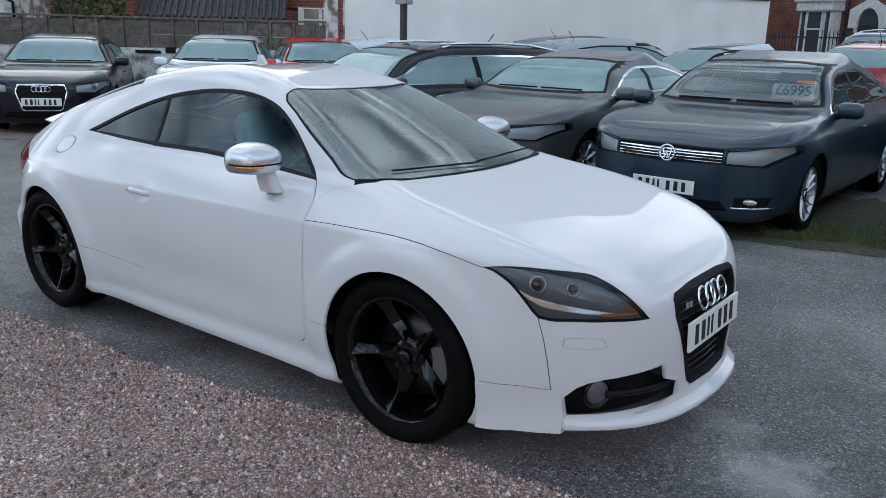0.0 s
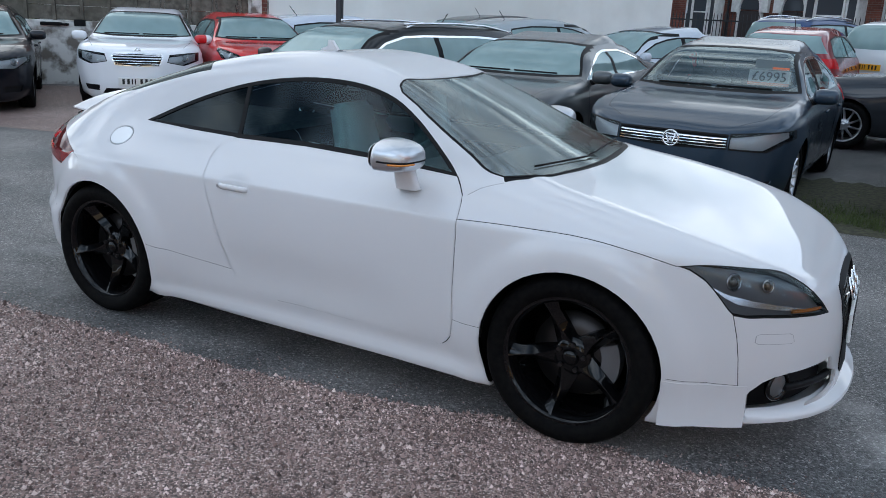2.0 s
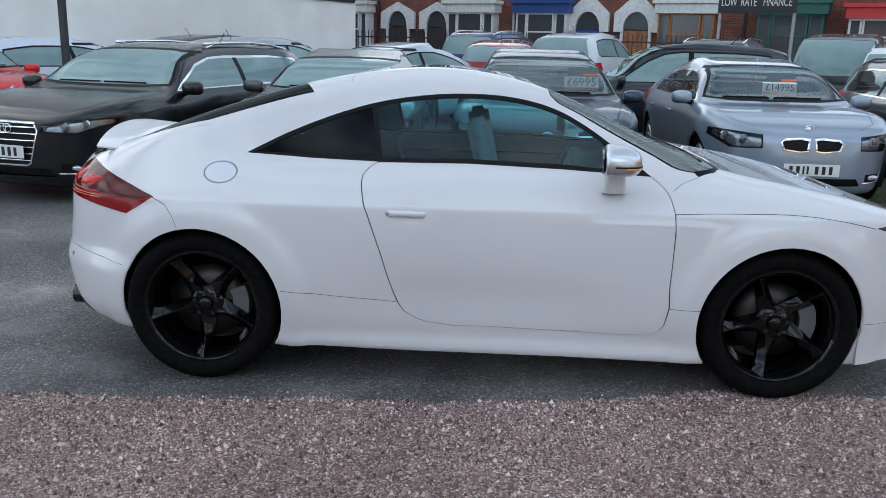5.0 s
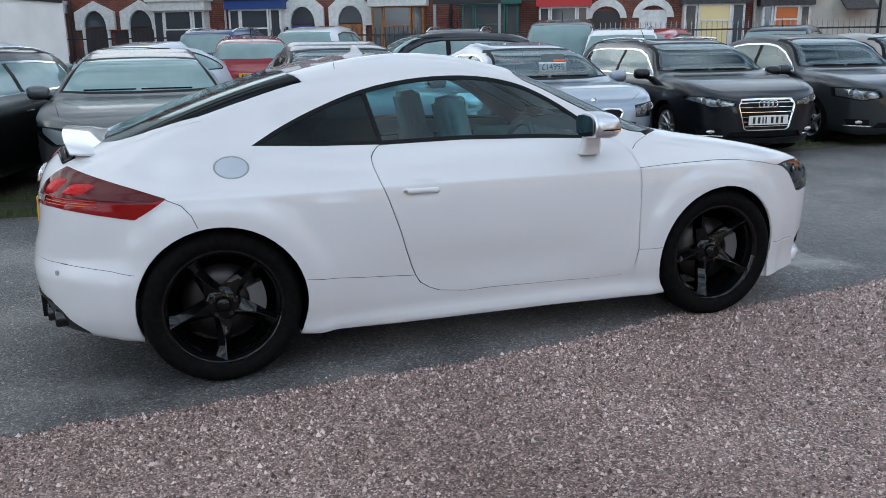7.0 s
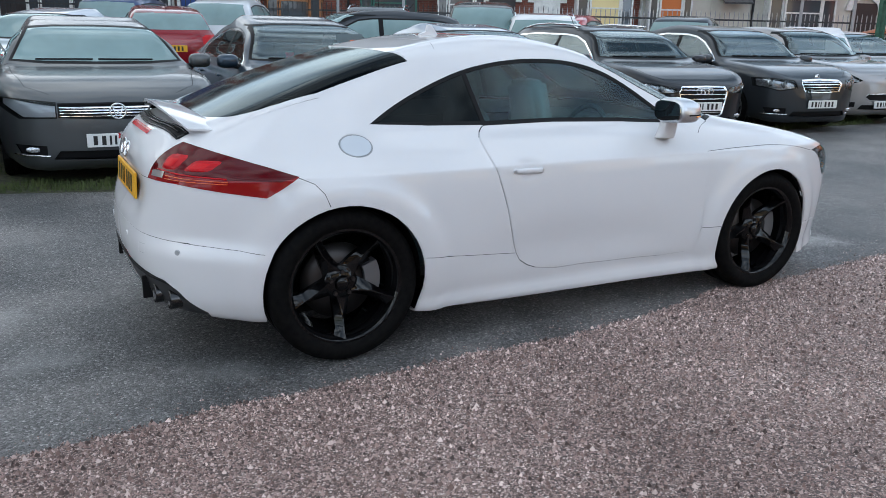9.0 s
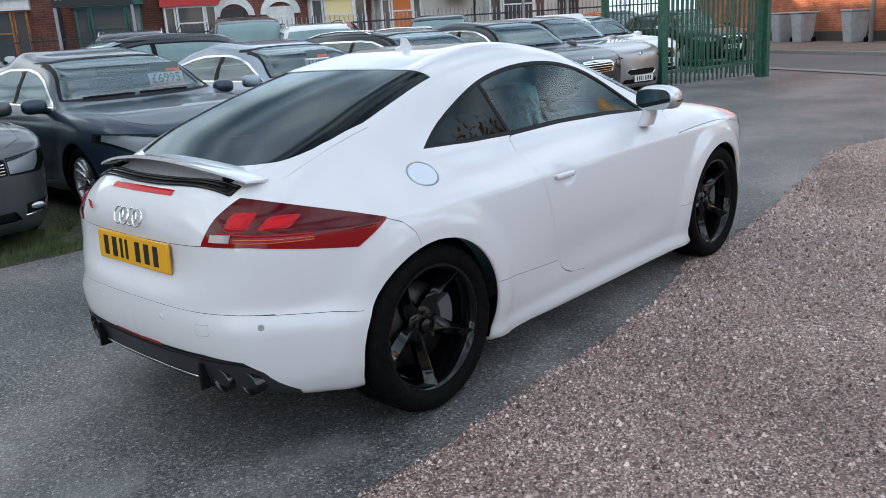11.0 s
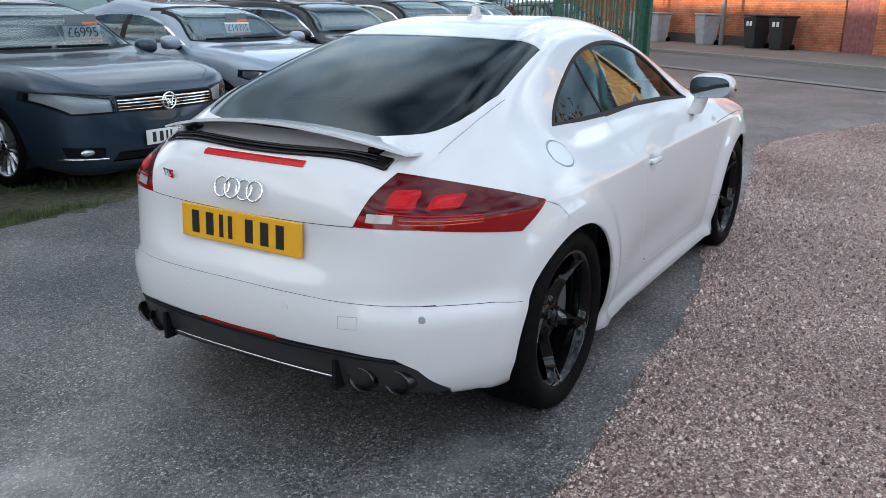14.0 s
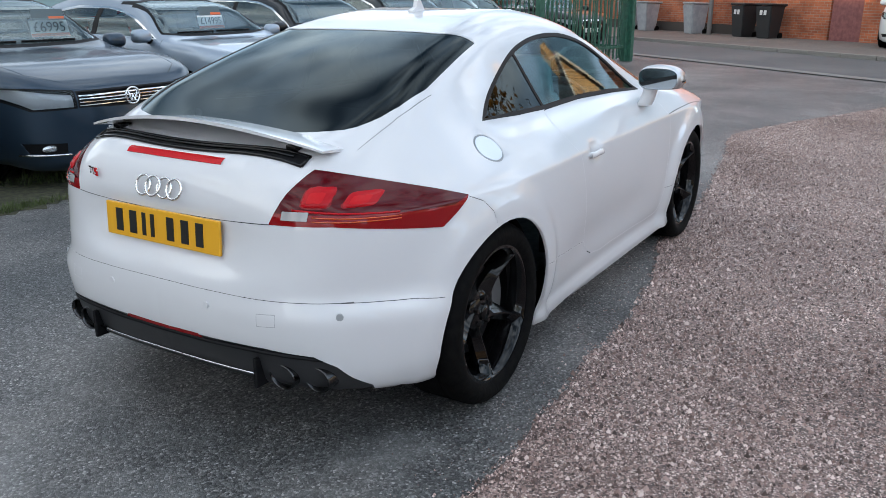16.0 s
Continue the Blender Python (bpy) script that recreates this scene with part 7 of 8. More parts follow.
def pane(parent, x0, x1, z0, z1, y, frame, glass=None, bars=(), name="window"):
    g = part(name, boxes(((x0, y, z0), (x1, y + 0.03, z1))), glass or HOUSE_GLASS, parent)
    t = 0.06
    bm = boxes(((x0 - t, y - 0.04, z0 - t), (x0, y + 0.05, z1 + t)), ((x1, y - 0.04, z0 - t), (x1 + t, y + 0.05, z1 + t)), ((x0, y - 0.038, z1), (x1, y + 0.05, z1 + t)), ((x0, y - 0.038, z0 - t), (x1, y + 0.05, z0)))
    for b in bars:
        if b > 10:
            box(bm, (x0, y - 0.03, b - 10 - 0.025), (x1, y + 0.04, b - 10 + 0.025))
        else:
            box(bm, (b - 0.025, y - 0.032, z0), (b + 0.025, y + 0.04, z1))
    part("window_frame", bm, frame, g)
    return g


def house(s0, s1, wall, items, label, top=5.5):
    """One house of a terrace that runs along local x; the street side is -y."""
    h = thing("terraced_house", label, "house", TERRACE, "terrace")
    part("wall", boxes(((s0 + 0.003, 0, -0.2), (s1 - 0.003, 7.0, top))), wall, h)
    bm = bmesh.new()
    prism(bm, [(-0.35, top - 0.05), (-0.35, top + 0.05), (3.5, top + 1.9), (7.35, top + 0.05), (7.35, top - 0.05)], "yz", s0, s1)
    part("roof", bm, SLATE, h)
    part("string_course", boxes(((s0, -0.05, 3.42), (s1, 0.0, 3.50))), wall, h)
    for kind, a, b, *more in items:
        if kind == "bay":
            fascia, frame = more[0], more[1]
            top_z = more[2] if len(more) > 2 else 2.58
            lit = more[3] if len(more) > 3 else None
            part("bay_wall", boxes(((a, -0.55, 0), (b, -0.003, 1.0))), wall, h)
            part("bay_fascia", boxes(((a - 0.1, -0.66, top_z), (b + 0.1, 0, top_z + 0.32)), ((a - 0.18, -0.74, top_z + 0.325), (b + 0.18, 0, top_z + 0.45))), fascia, h)
            w = (b - a)
            pane(h, a + 0.12 + w * 0.2, b - 0.12 - w * 0.2, 1.06, top_z - 0.06, -0.55, frame, lit, ((10 + 1.9),))
            pane(h, a + 0.07, a + w * 0.2 - 0.02, 1.06, top_z - 0.06, -0.50, frame)
            pane(h, b - w * 0.2 + 0.02, b - 0.07, 1.06, top_z - 0.06, -0.50, frame)
            for u in (a, b - 0.05):
                part("bay_side", boxes(((u, -0.5, 1.0), (u + 0.05, -0.003, top_z))), frame, h)
        elif kind == "porch":
            c, door = (a + b) / 2, more[0]
            hw, zt = (b - a) / 2, more[1] if len(more) > 1 else 3.3
            arch = [(c + 0.46 * math.cos(t), 2.05 + 0.60 * math.sin(t)) for t in np.linspace(0, math.pi, 13)]
            bm = bmesh.new()
            outer = [(c + 0.80, 1.95), (c + 0.80, 2.60), (c, zt), (c - 0.80, 2.60), (c - 0.80, 1.95), (c - 0.46, 1.95)]
            prism(bm, [(c + 0.46, 1.95)] + outer[:5] + [(c - 0.46, 1.95)] + arch[::-1], "xz", -0.16, -0.003)
            part("porch_arch", bm, TRIM_WHITE, h, "white pointed porch arch")
            for u in (c - 0.56, c + 0.46):
                part("porch_post", boxes(((u, -0.12, 0), (u + 0.1, -0.003, 1.95))), TRIM_WHITE, h)
            d = part("door", boxes(((c - 0.455, -0.06, 0), (c + 0.455, -0.01, 2.0))), door, h)
            bm = bmesh.new()
            prism(bm, [(c + 0.455 * math.cos(t), 2.045 + 0.595 * math.sin(t)) for t in np.linspace(0, math.pi, 13)], "xz", -0.05, -0.01)
            part("fanlight", bm, HOUSE_GLASS, d)
        elif kind == "round":
            c, door = (a + b) / 2, more[0]
            bm = bmesh.new()
            ins = [(c + 0.48 * math.cos(t), 2.05 + 0.40 * math.sin(t)) for t in np.linspace(0, math.pi, 13)]
            out = [(c + 0.70 * math.cos(t), 2.05 + 0.66 * math.sin(t)) for t in np.linspace(0, math.pi, 13)]
            prism(bm, out + ins[::-1], "xz", -0.10, -0.003)
            part("door_arch", bm, TRIM_WHITE, h, "white round door arch")
            part("door", boxes(((c - 0.47, -0.05, 0), (c + 0.47, -0.01, 2.3))), door, h)
        elif kind == "up":
            z = more[0] if more else 3.72
            pane(h, a, b, z + 0.06, z + 1.4, -0.05, TRIM_WHITE, None, ((10 + z + 0.75),))
            part("window_sill", boxes(((a - 0.15, -0.16, z - 0.16), (b + 0.15, -0.003, z - 0.01))), TRIM_WHITE, h)
        elif kind == "canopy":
            bm = bmesh.new()
            z = more[0]
            prism(bm, [(-0.9, z), (-0.9, z + 0.06), (-0.003, z + 0.5), (-0.003, z + 0.42)], "yz", a, b)
            part("canopy", bm, SLATE, h, "small dark tiled canopy")
        elif kind == "pipe":
            bm = bmesh.new()
            tube(bm, [(a, -0.08, 0), (a, -0.08, top)], 0.045, 8)
            part("drainpipe", bm, TRIM_WHITE if b else IRON, h, smooth=True)
        elif kind == "gate":
            part("side_gate", boxes(((a, -0.05, 0), (b, -0.003, 1.9))), DOOR_DARK, h)
    return h


TERRACE = pose(2.5, 27.9, 0.15, 0, 0, -27.1)


def terrace():
    # reflections of sunlit houses, put into the colour of two bay panes
    painted_gold = shade("gold_reflection", (0.75, 0.62, 0.32), 0.8)
    painted_orange = shade("orange_reflection", (0.55, 0.16, 0.04), 0.7)
    house(-13.5, -7.45, BRICK_FAR, [("bay", -9.2, -7.75, TRIM_WHITE, TRIM_WHITE), ("up", -8.3, -7.9), ("pipe", -7.5, 0)], "dark red brick terraced house with a cream bay")
    house(-7.45, -1.35, BRICK_FAR, [("porch", -7.2, -5.8, DOOR_DARK, 3.0), ("porch", -5.3, -4.0, DOOR_DARK, 3.0), ("bay", -3.95, -1.95, TRIM_WHITE, TRIM_WHITE), ("up", -6.6, -6.2), ("up", -4.9, -4.4), ("up", -3.4, -1.9), ("gate", -5.75, -5.2)], "red brick terraced house with white pointed porches")
    house(-1.35, 2.55, BRICK_FAR, [("bay", -1.0, 1.0, BLUE_WOOD, TRIM_WHITE), ("porch", 0.95, 2.4, BLUE_WOOD), ("up", -0.6, 0.6), ("up", 1.4, 2.1), ("pipe", -1.3, 1)], "red brick terraced house with a blue bay window")
    house(2.55, 7.1, BRICK_FAR, [("porch", 2.75, 4.2, BROWN_WOOD), ("bay", 4.35, 6.25, TRIM_WHITE, BROWN_WOOD), ("up", 3.1, 3.9), ("up", 4.6, 5.9), ("gate", 2.4, 2.75)], "red brick terraced house with a brown timber bay")
    house(7.1, 10.0, BRICK_FAR, [("bay", 7.6, 9.6, GREEN_WOOD, GREEN_WOOD), ("up", 7.8, 9.2), ("pipe", 7.15, 0)], "red brick house with a green shop front")
    house(10.0, 13.45, BRICK_FAR, [("bay", 10.3, 12.0, RED_WOOD, TRIM_WHITE, 2.45), ("round", 12.15, 13.1, DOOR_DARK), ("up", 10.5, 11.8)], "red brick house with a red fascia bay")
    house(13.45, 17.55, BRICK_FAR, [("round", 13.75, 14.7, TRIM_WHITE), ("bay", 15.2, 17.2, SLATE, TRIM_WHITE, 2.45, painted_gold), ("up", 15.4, 16.9)], "red brick house with a golden reflection painted in its bay window")
    house(17.55, 20.1, CREAM, [("bay", 17.75, 19.3, SLATE, TRIM_WHITE, 2.35, painted_orange), ("canopy", 17.7, 19.6, 2.78), ("pipe", 17.6, 1)], "cream rendered house with an orange reflection painted in its bay window")
    house(20.1, 27.5, CREAM, [("canopy", 20.3, 21.3, 2.15), ("bay", 22.0, 24.4, SLATE, TRIM_WHITE, 2.4), ("pipe", 21.6, 0), ("round", 25.2, 26.1, DOOR_DARK)], "cream rendered house with a dark canopy")
    # railings in front
    r = thing("railings", "black iron railings with spear tips before the terrace", "railings", TERRACE @ Matrix.Translation((0, -3.0, 0)))
    part("rail", boxes(((-10, -0.02, 0.35), (28, 0.02, 0.40)), ((-10, -0.02, 1.55), (28, 0.02, 1.60))), IRON, r)
    bm = boxes(((-0.011, -0.011, 0), (0.011, 0.011, 1.75)))
    bmesh.ops.create_cone(bm, segments=4, radius1=0.022, radius2=0.0, depth=0.12, cap_ends=True, matrix=Matrix.Translation((0, 0, 1.80)))
    me = bpy.data.meshes.new("railing_bar")
    bm.to_mesh(me)
    bm.free()
    me.materials.append(IRON)
    pale = me.copy()
    pale.materials[0] = POST_GREY
    for k in range(245):
        o = new("railing_bar", pale if -10 + 0.155 * k > 12.3 else me)
        o.parent, o.location = r, (-10 + 0.155 * k, 0, 0)
    black = shade("board_black", (0.012, 0.012, 0.014), 0.5)
    for s, words, half, up, narrow in ((8.3, (("LOW", 0.22), ("RATE", 0.26), ("FINANCE", 0.46)), 1.02, 0.0, 0.56), (21.98, (("PARTEXCHANGE", 0.66), ("TAKEN", 0.31)), 0.85, 0.30, 0.42)):
        b = thing("lettered_board", "black board with white lettering on two posts", "sign", TERRACE @ pose(s, -5.16, 0), "lettered boards")
        part("board", box(bmesh.new(), (-half, 0, 2.40 + up), (half, 0.05, 2.97 + up), 0.01), black, b)
        for x in (-half + 0.05, half - 0.05):
            part("post", box(bmesh.new(), (x - 0.04, 0.05, 0), (x + 0.04, 0.12, 3.0 + up), 0.006), POST_GREY, b)
        x = -half * 0.93
        for word, share in words:
            text_mesh(word, 0.32, Matrix.Translation((x + half * 0.93 * share, -0.004, 2.68 + up)) @ Matrix.Rotation(math.pi / 2, 4, "X") @ Matrix.Diagonal((narrow, 1, 1, 1)), TRIM_WHITE, "lettering", b)
            x += half * 1.86 * share + half * 0.06


def street():
    near, far, way = Vector((11.6, -1.9)), Vector((17.3, -0.24)), Vector((0.55, 0.835)).normalized()
    a, b = -60, 26
    q = lambda o, k, z=0: (o.x + way.x * k, o.y + way.y * k)
    sheet("road", [q(near, a), q(near, b), q(far, b), q(far, a)], 0.012, ROAD, "grey worn tarmac street behind the gate")
    side = Vector((way.y, -way.x))
    for k in range(64):
        p = far + way * (a * 0.5 + k * 0.92)
        if not -30 < k * 0.92 - 30 < 26:
            continue
        m = Matrix.Translation((p.x, p.y, 0)) @ Matrix.Rotation(math.atan2(way.y, way.x), 4, "Z")
        KERBS.append(m)
    kb = thing("kerb", "worn stone kerb along the far pavement", "kerb", None, kind="structure")
    bm = box(bmesh.new(), (0.004, -0.14, -0.1), (0.912, 0.0, 0.11), 0.012)
    me = bpy.data.meshes.new("kerb_stone")
    bm.to_mesh(me)
    bm.free()
    me.materials.append(KERB)
    for m in KERBS:
        o = new("kerb_stone", me)
        o.parent, o.matrix_basis = kb, m
    p0, p1 = far + side * 0.14, far + side * 6.5
    sheet("pavement", [q(far + side * 0.002, a), q(far + side * 0.002, b), q(p1, b), q(p1, a)], 0.10, PAVING, "brown-grey pavement before a brick wall")
    sheet("gutter", [q(near - side * 0.0, -7), q(near, 8), q(near + side * 0.35, 8), q(near + side * 0.35, -7)], 0.016, KERB, "pale dropped kerb strip at the yard gate")
    # brick house and yard wall across the street
    m = pose(22.7, 0.24, 0.06, 0, 0, math.degrees(math.atan2(7.06, 4.6)))
    h = thing("brick_house", "orange-red brick end house with a yard wall", "house", m)
    part("wall", boxes(((3.6, -6.0, 0), (16, -0.003, 6.5))), BRICK_ORANGE, h)
    part("roof", boxes(((3.4, -6.3, 6.5), (16.2, 0.3, 6.7))), SLATE, h)
    part("low_wall", boxes(((1.0, -0.35, 0), (3.6, 0.0, 1.48))), BRICK_ORANGE, h)
    part("wall_coping", boxes(((0.98, -0.38, 1.484), (3.6, 0.03, 1.56))), KERB, h)
    part("rear_wing", boxes(((-0.6, -5.0, 0), (3.58, -0.9, 6.0))), BRICK_ORANGE, h)
    gate = part("yard_gate", boxes(((-0.05, -0.11, 0.3), (0.96, -0.082, 0.4))), GATE_RED, h, "faded red plank gate")
    for k in range(7):
        part("plank", boxes(((-0.05 + 0.145 * k, -0.08, 0.04), (0.09 + 0.145 * k, -0.03, 1.62))), GATE_RED, gate)
    part("pier", boxes(((-1.5, -0.4, 0), (-0.08, 0.0, 1.75))), BRICK_ORANGE, h)
    part("front_wing", boxes(((-3.4, -2.5, 0), (-1.52, -0.3, 6.0))), BRICK_ORANGE, h)
    part("plinth", boxes(((3.6, 0.0, 0), (16, 0.03, 0.35))), shade("dark_plinth", (0.06, 0.05, 0.045), 0.9), h)
    w = part("window", boxes(((1.9, -0.9, 1.75), (2.9, -0.86, 2.9))), HOUSE_GLASS, h)
    part("window_frame", boxes(((1.82, -0.9, 1.65), (1.9, -0.82, 3.0)), ((2.9, -0.9, 1.65), (2.98, -0.82, 3.0)), ((1.82, -0.9, 1.6), (2.98, -0.80, 1.7))), TRIM_WHITE, w)
    w = part("window", boxes(((-1.3, -0.29, 1.95), (-0.3, -0.25, 3.0))), HOUSE_GLASS, h)
    part("window_sill", boxes(((-1.5, -0.3, 1.83), (-0.1, -0.12, 1.95))), TRIM_WHITE, w)
    bm = bmesh.new()
    tube(bm, [(5.0, 0.75, 0.0), (5.05, 0.75, 6.5)], 0.075, 10, r2=0.05)
    lp = thing("street_lamp_post", "grey steel street lamp post on the pavement", "lamp post", m)
    part("shaft", bm, POST_GREY, lp, smooth=True)
    for x, dark in ((9.3, 0), (8.2, 0), (5.75, 0), (3.55, 1), (2.55, 1)):
        wheelie_bin(m @ Matrix.Translation((x, 0.72, 0.0)) @ Matrix.Rotation(radians(random.Random(x).uniform(-8, 8)), 4, "Z"), dark)
    van = parked("white_van", "white small van parked beside a brick house", "mpv", (19.6, -1.25), 172, (0.7, 0.7, 0.71), GLASS_CLEAR, "bars", 2.7, 0.85, 0.7, 1.83, 1.82, 1.12, 0.85, 0, metal=0.0, group="cars in the street")
    van.location.z += 0.10
    parked("hatchback_car", "black hatchback parked in the street", "hatch", (17.6, 6.1), -118, (0.01, 0.01, 0.011), GLASS_CLEAR, "single", 2.6, 0.87, 0.84, 1.78, 1.45, 0.97, 0.74, 0, group="cars in the street")
    parked("hatchback_car", "orange-red hatchback parked in the street", "hatch", (19.0, 9.0), -118, (0.45, 0.10, 0.02), GLASS_CLEAR, "swept", 2.6, 0.87, 0.84, 1.78, 1.5, 1.0, 0.76, 0, group="cars in the street", metal=0.2)


KERBS = []


def wheelie_bin(m, dark):
    mat = BIN_BLACK if dark else BIN_GREY
    b = thing("wheelie_bin", "black wheelie bin on a pavement" if dark else "pale grey wheelie bin on a pavement", "bin", m, "wheelie bins")
    bm = bmesh.new()
    lo = [(-0.22, -0.24), (0.22, -0.24), (0.22, 0.24), (-0.22, 0.24)]
    hi = [(-0.28, -0.33), (0.28, -0.33), (0.28, 0.33), (-0.28, 0.33)]
    v0 = [bm.verts.new((x, y, 0.04)) for x, y in lo]
    v1 = [bm.verts.new((x, y, 0.98)) for x, y in hi]
    bm.faces.new(v0[::-1])
    bm.faces.new(v1)
    for k in range(4):
        bm.faces.new((v0[k], v0[(k + 1) % 4], v1[(k + 1) % 4], v1[k]))
    bmesh.ops.bevel(bm, geom=bm.edges[:], offset=0.025, segments=2, affect="EDGES")
    part("tub", bm, mat, b)
    part("lid", box(bmesh.new(), (-0.31, -0.38, 0.985), (0.31, 0.37, 1.05), 0.03, pose(0, 0, 0, 2)), mat, b)
    bm = bmesh.new()
    tube(bm, [(-0.24, -0.40, 0.97), (0.24, -0.40, 0.97)], 0.018, 8)
    part("handle", bm, mat, b)
    for x in (-0.24, 0.24):
        bm = bmesh.new()
        bmesh.ops.create_cone(bm, segments=16, radius1=0.10, radius2=0.10, depth=0.05, cap_ends=True, matrix=Matrix.Translation((x, -0.26, 0.10)) @ Matrix.Rotation(math.pi / 2, 4, "Y"))
        part("wheel", bm, RUBBER, b)
    if dark:
        for u in (-0.12, 0.02):
            part("marking_bar", boxes(((u, 0.325, 0.72), (u + 0.09, 0.335, 0.86))), TRIM_WHITE, b)


def palisade():
    """The green steel fence at the gate and the leaf that stands open."""
    def run(name, label, a, b, h, n, m_post=True):
        a, b = Vector(a), Vector(b)
        ang = math.atan2(b.y - a.y, b.x - a.x)
        L = (b - a).length
        f = thing(name, label, "fence", Matrix.Translation((a.x, a.y, 0)) @ Matrix.Rotation(ang, 4, "Z"))
        part("rail", box(bmesh.new(), (0, -0.025, 0.28), (L, 0.025, 0.33)), GREEN_METAL, f)
        part("rail", box(bmesh.new(), (0, -0.025, h - 0.35), (L, 0.025, h - 0.30)), GREEN_METAL, f)
        for x in (0, L):
            part("post", box(bmesh.new(), (x - 0.06, -0.06, 0), (x + 0.06, 0.06, h + 0.15), 0.008), GREEN_METAL, f)
        bm = boxes(((-0.014, -0.012, 0.06), (0.014, 0.012, h)))
        me = bpy.data.meshes.new("pale")
        bm.to_mesh(me)
        bm.free()
        me.materials.append(GREEN_METAL)
        for k in range(1, n):
            o = new("pale", me)
            o.parent, o.location = f, (L * k / n, 0, 0)
    run("green_fence", "green steel bar fence beside the gate", (11.25, 4.75), (13.9, 3.95), 2.2, 22)
    run("green_gate", "open green steel gate leaf", (13.96, 3.85), (14.9, 8.2), 2.4, 34)
    run("green_gate", "open green steel gate leaf", (10.75, -1.85), (13.4, -4.5), 2.4, 26)


def far_cars():
    def spot(s, off):
        p = TERRACE @ Vector((s, -off, 0))
        return p.x, p.y
    e, h, sl = "estate", "hatch", "saloon"
    D = GLASS_DEW
    far = [("saloon_car", "pale grey saloon coupe with dark windows", sl, (-3.0, 8.9), -127, (0.50, 0.54, 0.60), "swept", 1.42, 0.2),
           ("hatchback_car", "dark red tall hatchback seen from behind", h, (0.75, 15.6), 84, (0.22, 0.008, 0.014), "swept", 1.45, 0.3),
           ("estate_car", "black tall estate parked sideways", e, (0.75, 9.7), 178, (0.02, 0.024, 0.03), "single", 1.56, 0.4),
           ("hatchback_car", "pale blue-white small hatchback beside a wall", h, (-5.95, 11.4), 63, (0.55, 0.60, 0.68), "swept", 1.40, 0.0),
           ("hatchback_car", "dark hatchback parked by a wall", h, (-4.3, 15.4), 63, (0.02, 0.02, 0.022), "swept", 1.40, 0.4),
           ("hatchback_car", "white small hatchback with a misted rear window", h, (-3.05, 13.9), 63, (0.3, 0.34, 0.36), "swept", 1.42, 0.0),
           ("estate_car", "blue estate with roof rails", e, (1.6, 18.6), 62, (0.02, 0.05, 0.14), "swept", 1.55, 0.5),
           ("hatchback_car", "white tall hatchback seen from behind", h, (3.6, 17.6), 62, (0.6, 0.62, 0.64), "swept", 1.6, 0.0),
           ("estate_car", "dark estate with roof rails", e, spot(-3.6, 11.0), 60, (0.05, 0.05, 0.045), "swept", 1.6, 0.4),
           ("estate_car", "dark grey estate with roof rails", e, spot(9.2, 10.0), 60, (0.04, 0.045, 0.05), "swept", 1.58, 0.4),
           ("hatchback_car", "black tall off-road car with dark windows", h, spot(11.3, 10.0), 60, (0.008, 0.008, 0.009), "swept", 1.75, 0.3),
           ("estate_car", "white estate with roof rails", e, spot(12.4, 11.0), 60, (0.7, 0.7, 0.7), "swept", 1.58, 0.0),
           ("hatchback_car", "red hatchback near iron railings", h, spot(14.2, 9.0), 40, (0.35, 0.01, 0.015), "swept", 1.56, 0.1),
           ("estate_car", "dark blue estate near iron railings", e, spot(16.9, 9.0), 40, (0.015, 0.022, 0.032), "swept", 1.62, 0.4),
           ("saloon_car", "white saloon near iron railings", sl, spot(18.6, 11.5), 40, (0.7, 0.7, 0.72), "swept", 1.47, 0.0),
           ("hatchback_car", "dark car at the end of a parked row", h, (-9.6, 0.6), -38, (0.03, 0.03, 0.035), "single", 1.5, 0.4)]
    for name, label, kind, nose, head, col, front, hh, metal in far:
        c = parked(name, label, kind, nose, head, col, D, front, 2.62, 0.86, 0.85, 1.80, hh, 0.98, 0.75, 0, rails="rails" in label, metal=metal, back_plate=head > 0 and head < 100)


def garden_tree(at, height, seed):
    """A thin autumn tree: trunk, limbs and many small leaves."""
    rng = np.random.RandomState(seed)
    t = thing("autumn_tree", "autumn tree with thin golden leaves beyond the gravel", "tree", Matrix.Translation(at), "garden trees")
    bm = bmesh.new()
    tube(bm, [(0, 0, 0), (0.1, 0.05, height * 0.35), (0.0, 0.1, height * 0.85)], 0.16, 8, r2=0.04)
    tips = []
    for k in range(22):
        a, z = rng.uniform(0, 6.28), height * rng.uniform(0.3, 0.8)
        reach = height * rng.uniform(0.18, 0.36)
        e = Vector((reach * math.cos(a), reach * math.sin(a), z + reach * rng.uniform(0.3, 0.9)))
        tube(bm, [(0.05, 0.05, z), e * 0.5 + Vector((0, 0, z * 0.5)) + Vector((0, 0, 0.12)), e], 0.045, 5, r2=0.01)
        tips += [e, e * 0.6 + Vector((0, 0, z * 0.4))]
    part("trunk", bm, SOIL, t)
    n = 5000
    c = np.array([tips[i] for i in rng.randint(len(tips), size=n)]) + rng.normal(0, 0.42, (n, 3))
    d1, d2 = rng.normal(0, 0.06, (n, 3)), rng.normal(0, 0.06, (n, 3))
    vs = np.stack([c - d1, c + d2, c + d1, c - d2], 1).reshape(-1, 3)
    me = bpy.data.meshes.new("crown")
    me.from_pydata(vs.tolist(), [], (np.arange(n)[:, None] * 4 + np.arange(4)).tolist())
    part_mesh("crown", me, GOLD_LEAF, t)


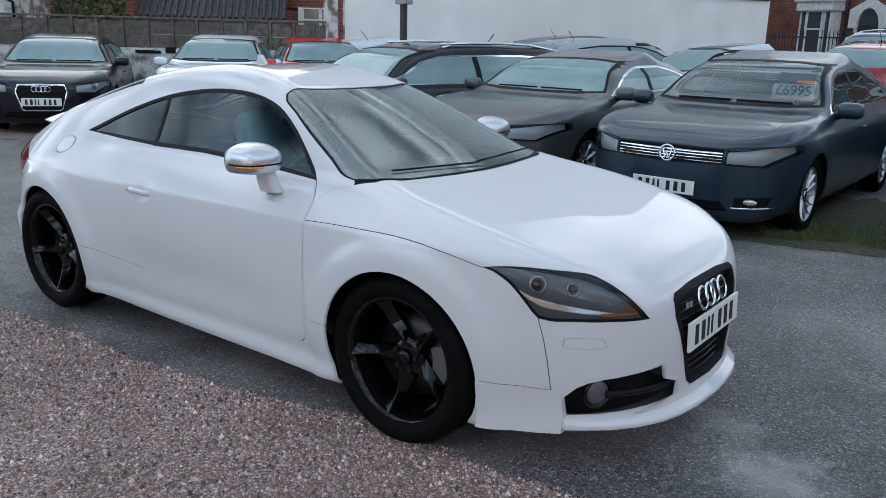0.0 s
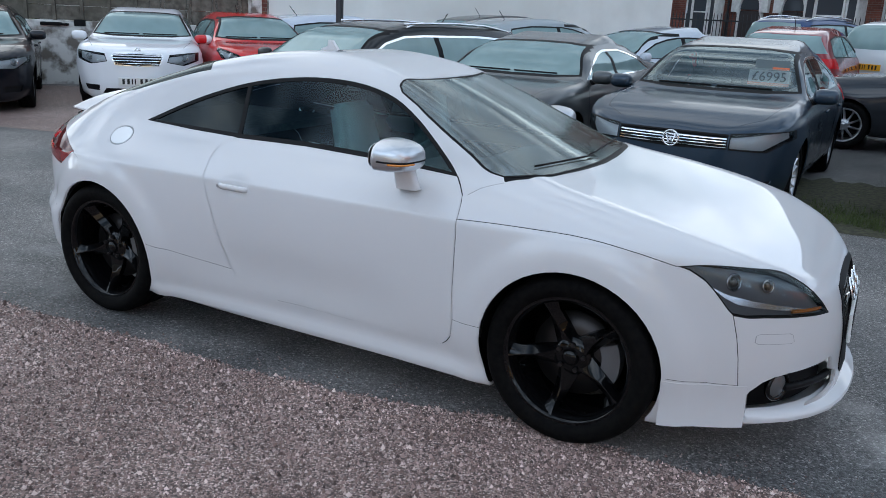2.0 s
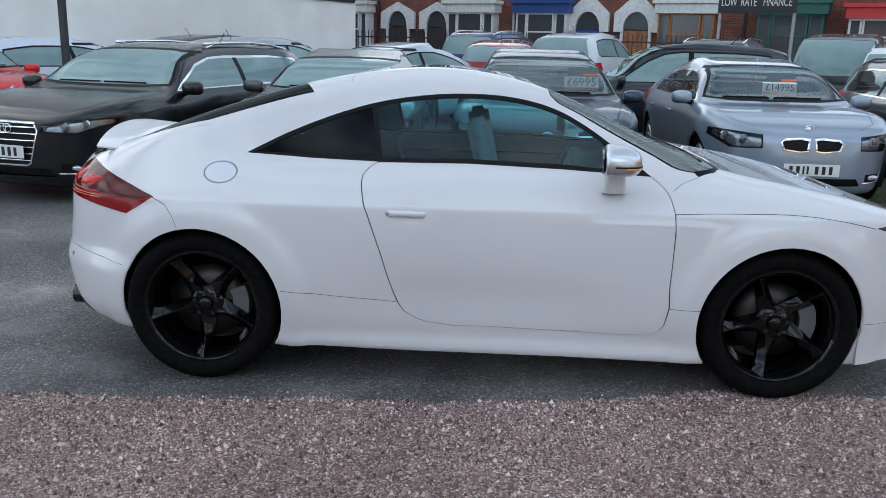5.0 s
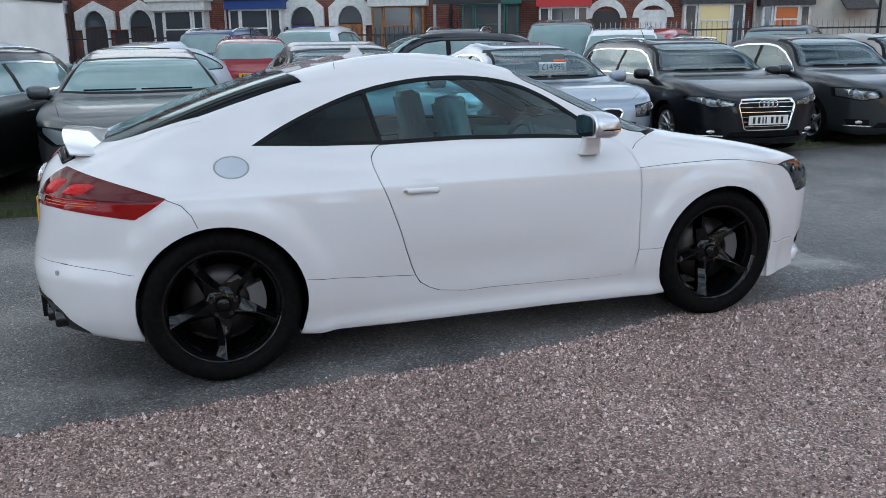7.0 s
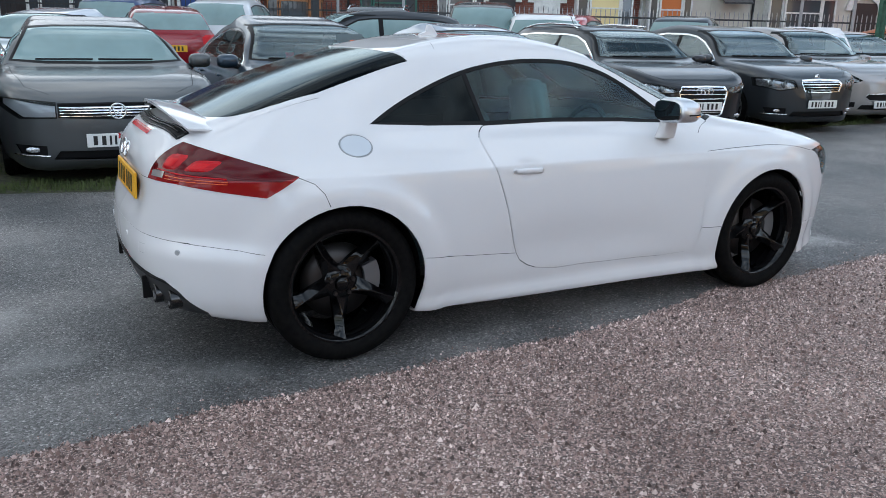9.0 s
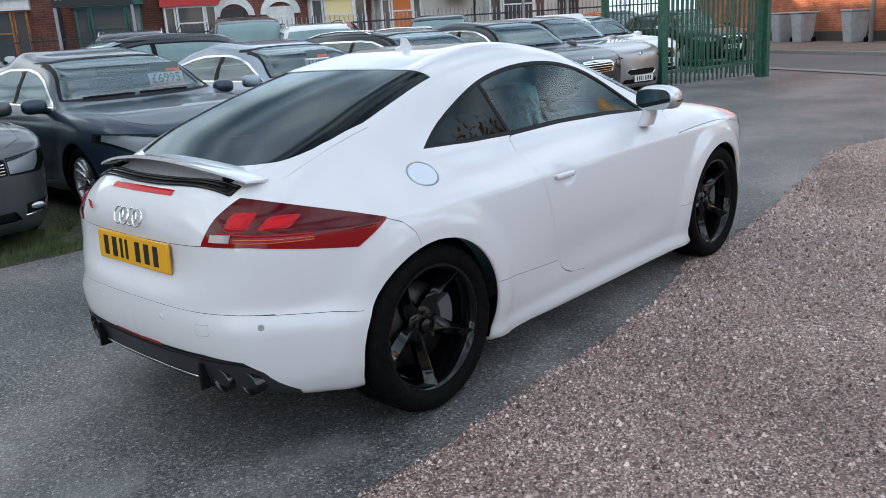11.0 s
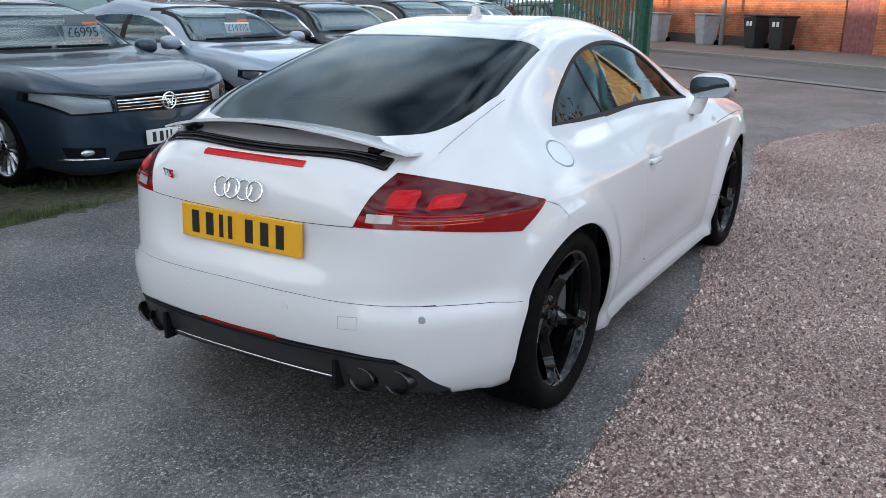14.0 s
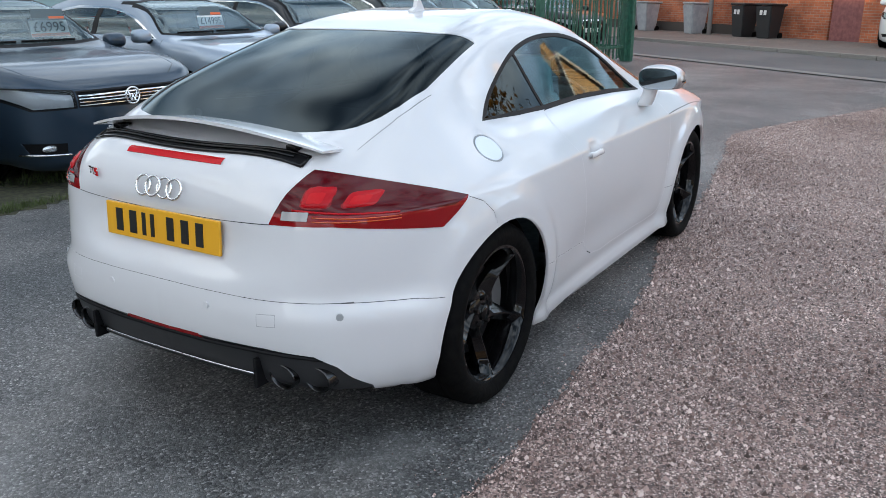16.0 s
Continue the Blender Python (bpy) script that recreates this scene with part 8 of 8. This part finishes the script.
def behind():
    """Plain sunlit houses that close the yard behind the walk, and a brick block added to shade it."""
    for x, y, rot, wd, hh, wall in ((14.0, -25.0, 14, 14, 5.4, CREAM), (-3.0, -24.0, -3, 14, 5.4, CREAM), (-20.0, -24.0, -32, 14, 4.6, BRICK_SUN_TINT)):
        m = pose(x, y, 0, 0, 0, rot)
        h = thing("brick_house", "brick house with a dark tiled roof beyond the yard", "house", m)
        part("wall", boxes(((-wd / 2, -5, 0), (wd / 2, 0, hh))), wall, h)
        bm = bmesh.new()
        prism(bm, [(-5.4, hh - 0.05), (-2.5, hh + 2.6), (0.4, hh - 0.05)], "yz", -wd / 2 - 0.3, wd / 2 + 0.3)
        part("roof", bm, SLATE, h)
        part("chimney", box(bmesh.new(), (-wd / 2 + 0.8, -3.0, hh + 1.6), (-wd / 2 + 1.6, -2.1, hh + 3.7), 0.02), wall, h)
        for k in range(int(wd // 4)):
            xx = -wd / 2 + 2 + k * 4
            pane(h, xx - 0.7, xx + 0.7, hh - 2.1, hh - 0.8, 0.02, TRIM_WHITE, None, (xx,))
            pane(h, xx - 0.8, xx + 0.8, 0.9, 2.4, 0.02, TRIM_WHITE, None, (xx,))
    m = pose(24.2, -7.2, -0.6, 0, 0, 118)
    h = thing("gabled_house", "brick house with golden sunlight in its colour and a white-edged gable", "house", m)
    part("wall", boxes(((-11, -2.1, 0), (0, 2.1, 7.4))), BRICK_SUN_TINT, h)
    bm = bmesh.new()
    prism(bm, [(-2.1, 7.402), (0.0, 10.0), (2.1, 7.402)], "yz", -11, -0.003)
    part("gable", bm, BRICK_SUN_TINT, h)
    for s in (-1, 1):
        bm = bmesh.new()
        prism(bm, [(s * 2.5, 7.0), (s * 2.5, 7.15), (0.0, 10.25), (0.0, 10.06)], "yz", -11.2, 0.3)
        roof = part("roof", bm, SLATE, h, "dark tiled roof slope")
        for k in range(9):
            f = (k + 0.5) / 9.5
            part("tile_course", box(bmesh.new(), (-11.2, -0.17, 0), (0.30, 0.17, 0.05), 0.01, pose(0, s * 2.5 * (1 - f), 7.19 + 3.1 * f, -s * 51)), SLATE, roof)
        bm = bmesh.new()
        prism(bm, [(s * 2.52, 6.9), (s * 2.52, 7.2), (0.0, 10.3), (0.0, 10.0)], "yz", 0.303, 0.36)
        part("bargeboard", bm, TRIM_WHITE, h, "white gable edge board")
    for y in (-0.75, 0.75):
        pane_at = part("window", boxes(((0.003, y - 0.5, 5.6), (0.03, y + 0.5, 7.2))), HOUSE_GLASS, h)
        part("window_frame", boxes(((0.0, y - 0.6, 5.5), (0.08, y - 0.5, 7.3)), ((0.0, y + 0.5, 5.5), (0.08, y + 0.6, 7.3)), ((0.0, y - 0.5, 7.2), (0.08, y + 0.5, 7.3)), ((0.0, y - 0.5, 5.5), (0.08, y + 0.5, 5.6)), ((0.0, y - 0.04, 5.6), (0.07, y + 0.04, 7.2)), ((0.0, y - 0.5, 6.55), (0.07, y + 0.5, 6.62))), TRIM_WHITE, pane_at)
    part("chimney", box(bmesh.new(), (-1.2, -0.4, 9.0), (-0.4, 0.4, 11.4), 0.02), BRICK_SUN_TINT, h)
    # added brick block, placed and sized to keep the low sun off the yard
    m = pose(-27, 18, 0, 0, 0, -127)
    h = thing("sun_blocker", "long red brick block added beyond the old wall to shade the yard", "building", m)
    part("wall", boxes(((-25, -8, 0), (25, 0, 7.6))), BRICK_FAR, h)
    part("roof", boxes(((-25.3, -8.3, 7.6), (25.3, 0.3, 7.9))), SLATE, h)
    for k in range(12):
        pane(h, -23.5 + k * 4, -22.0 + k * 4, 1.2, 3.4, 0.02, TRIM_WHITE, None, ())
    garden_tree((11.5, -10.5, 0), 11.0, 21)


ground()
gravel()
grass()
gable()
fence_left()
terrace()
street()
palisade()
far_cars()
behind()
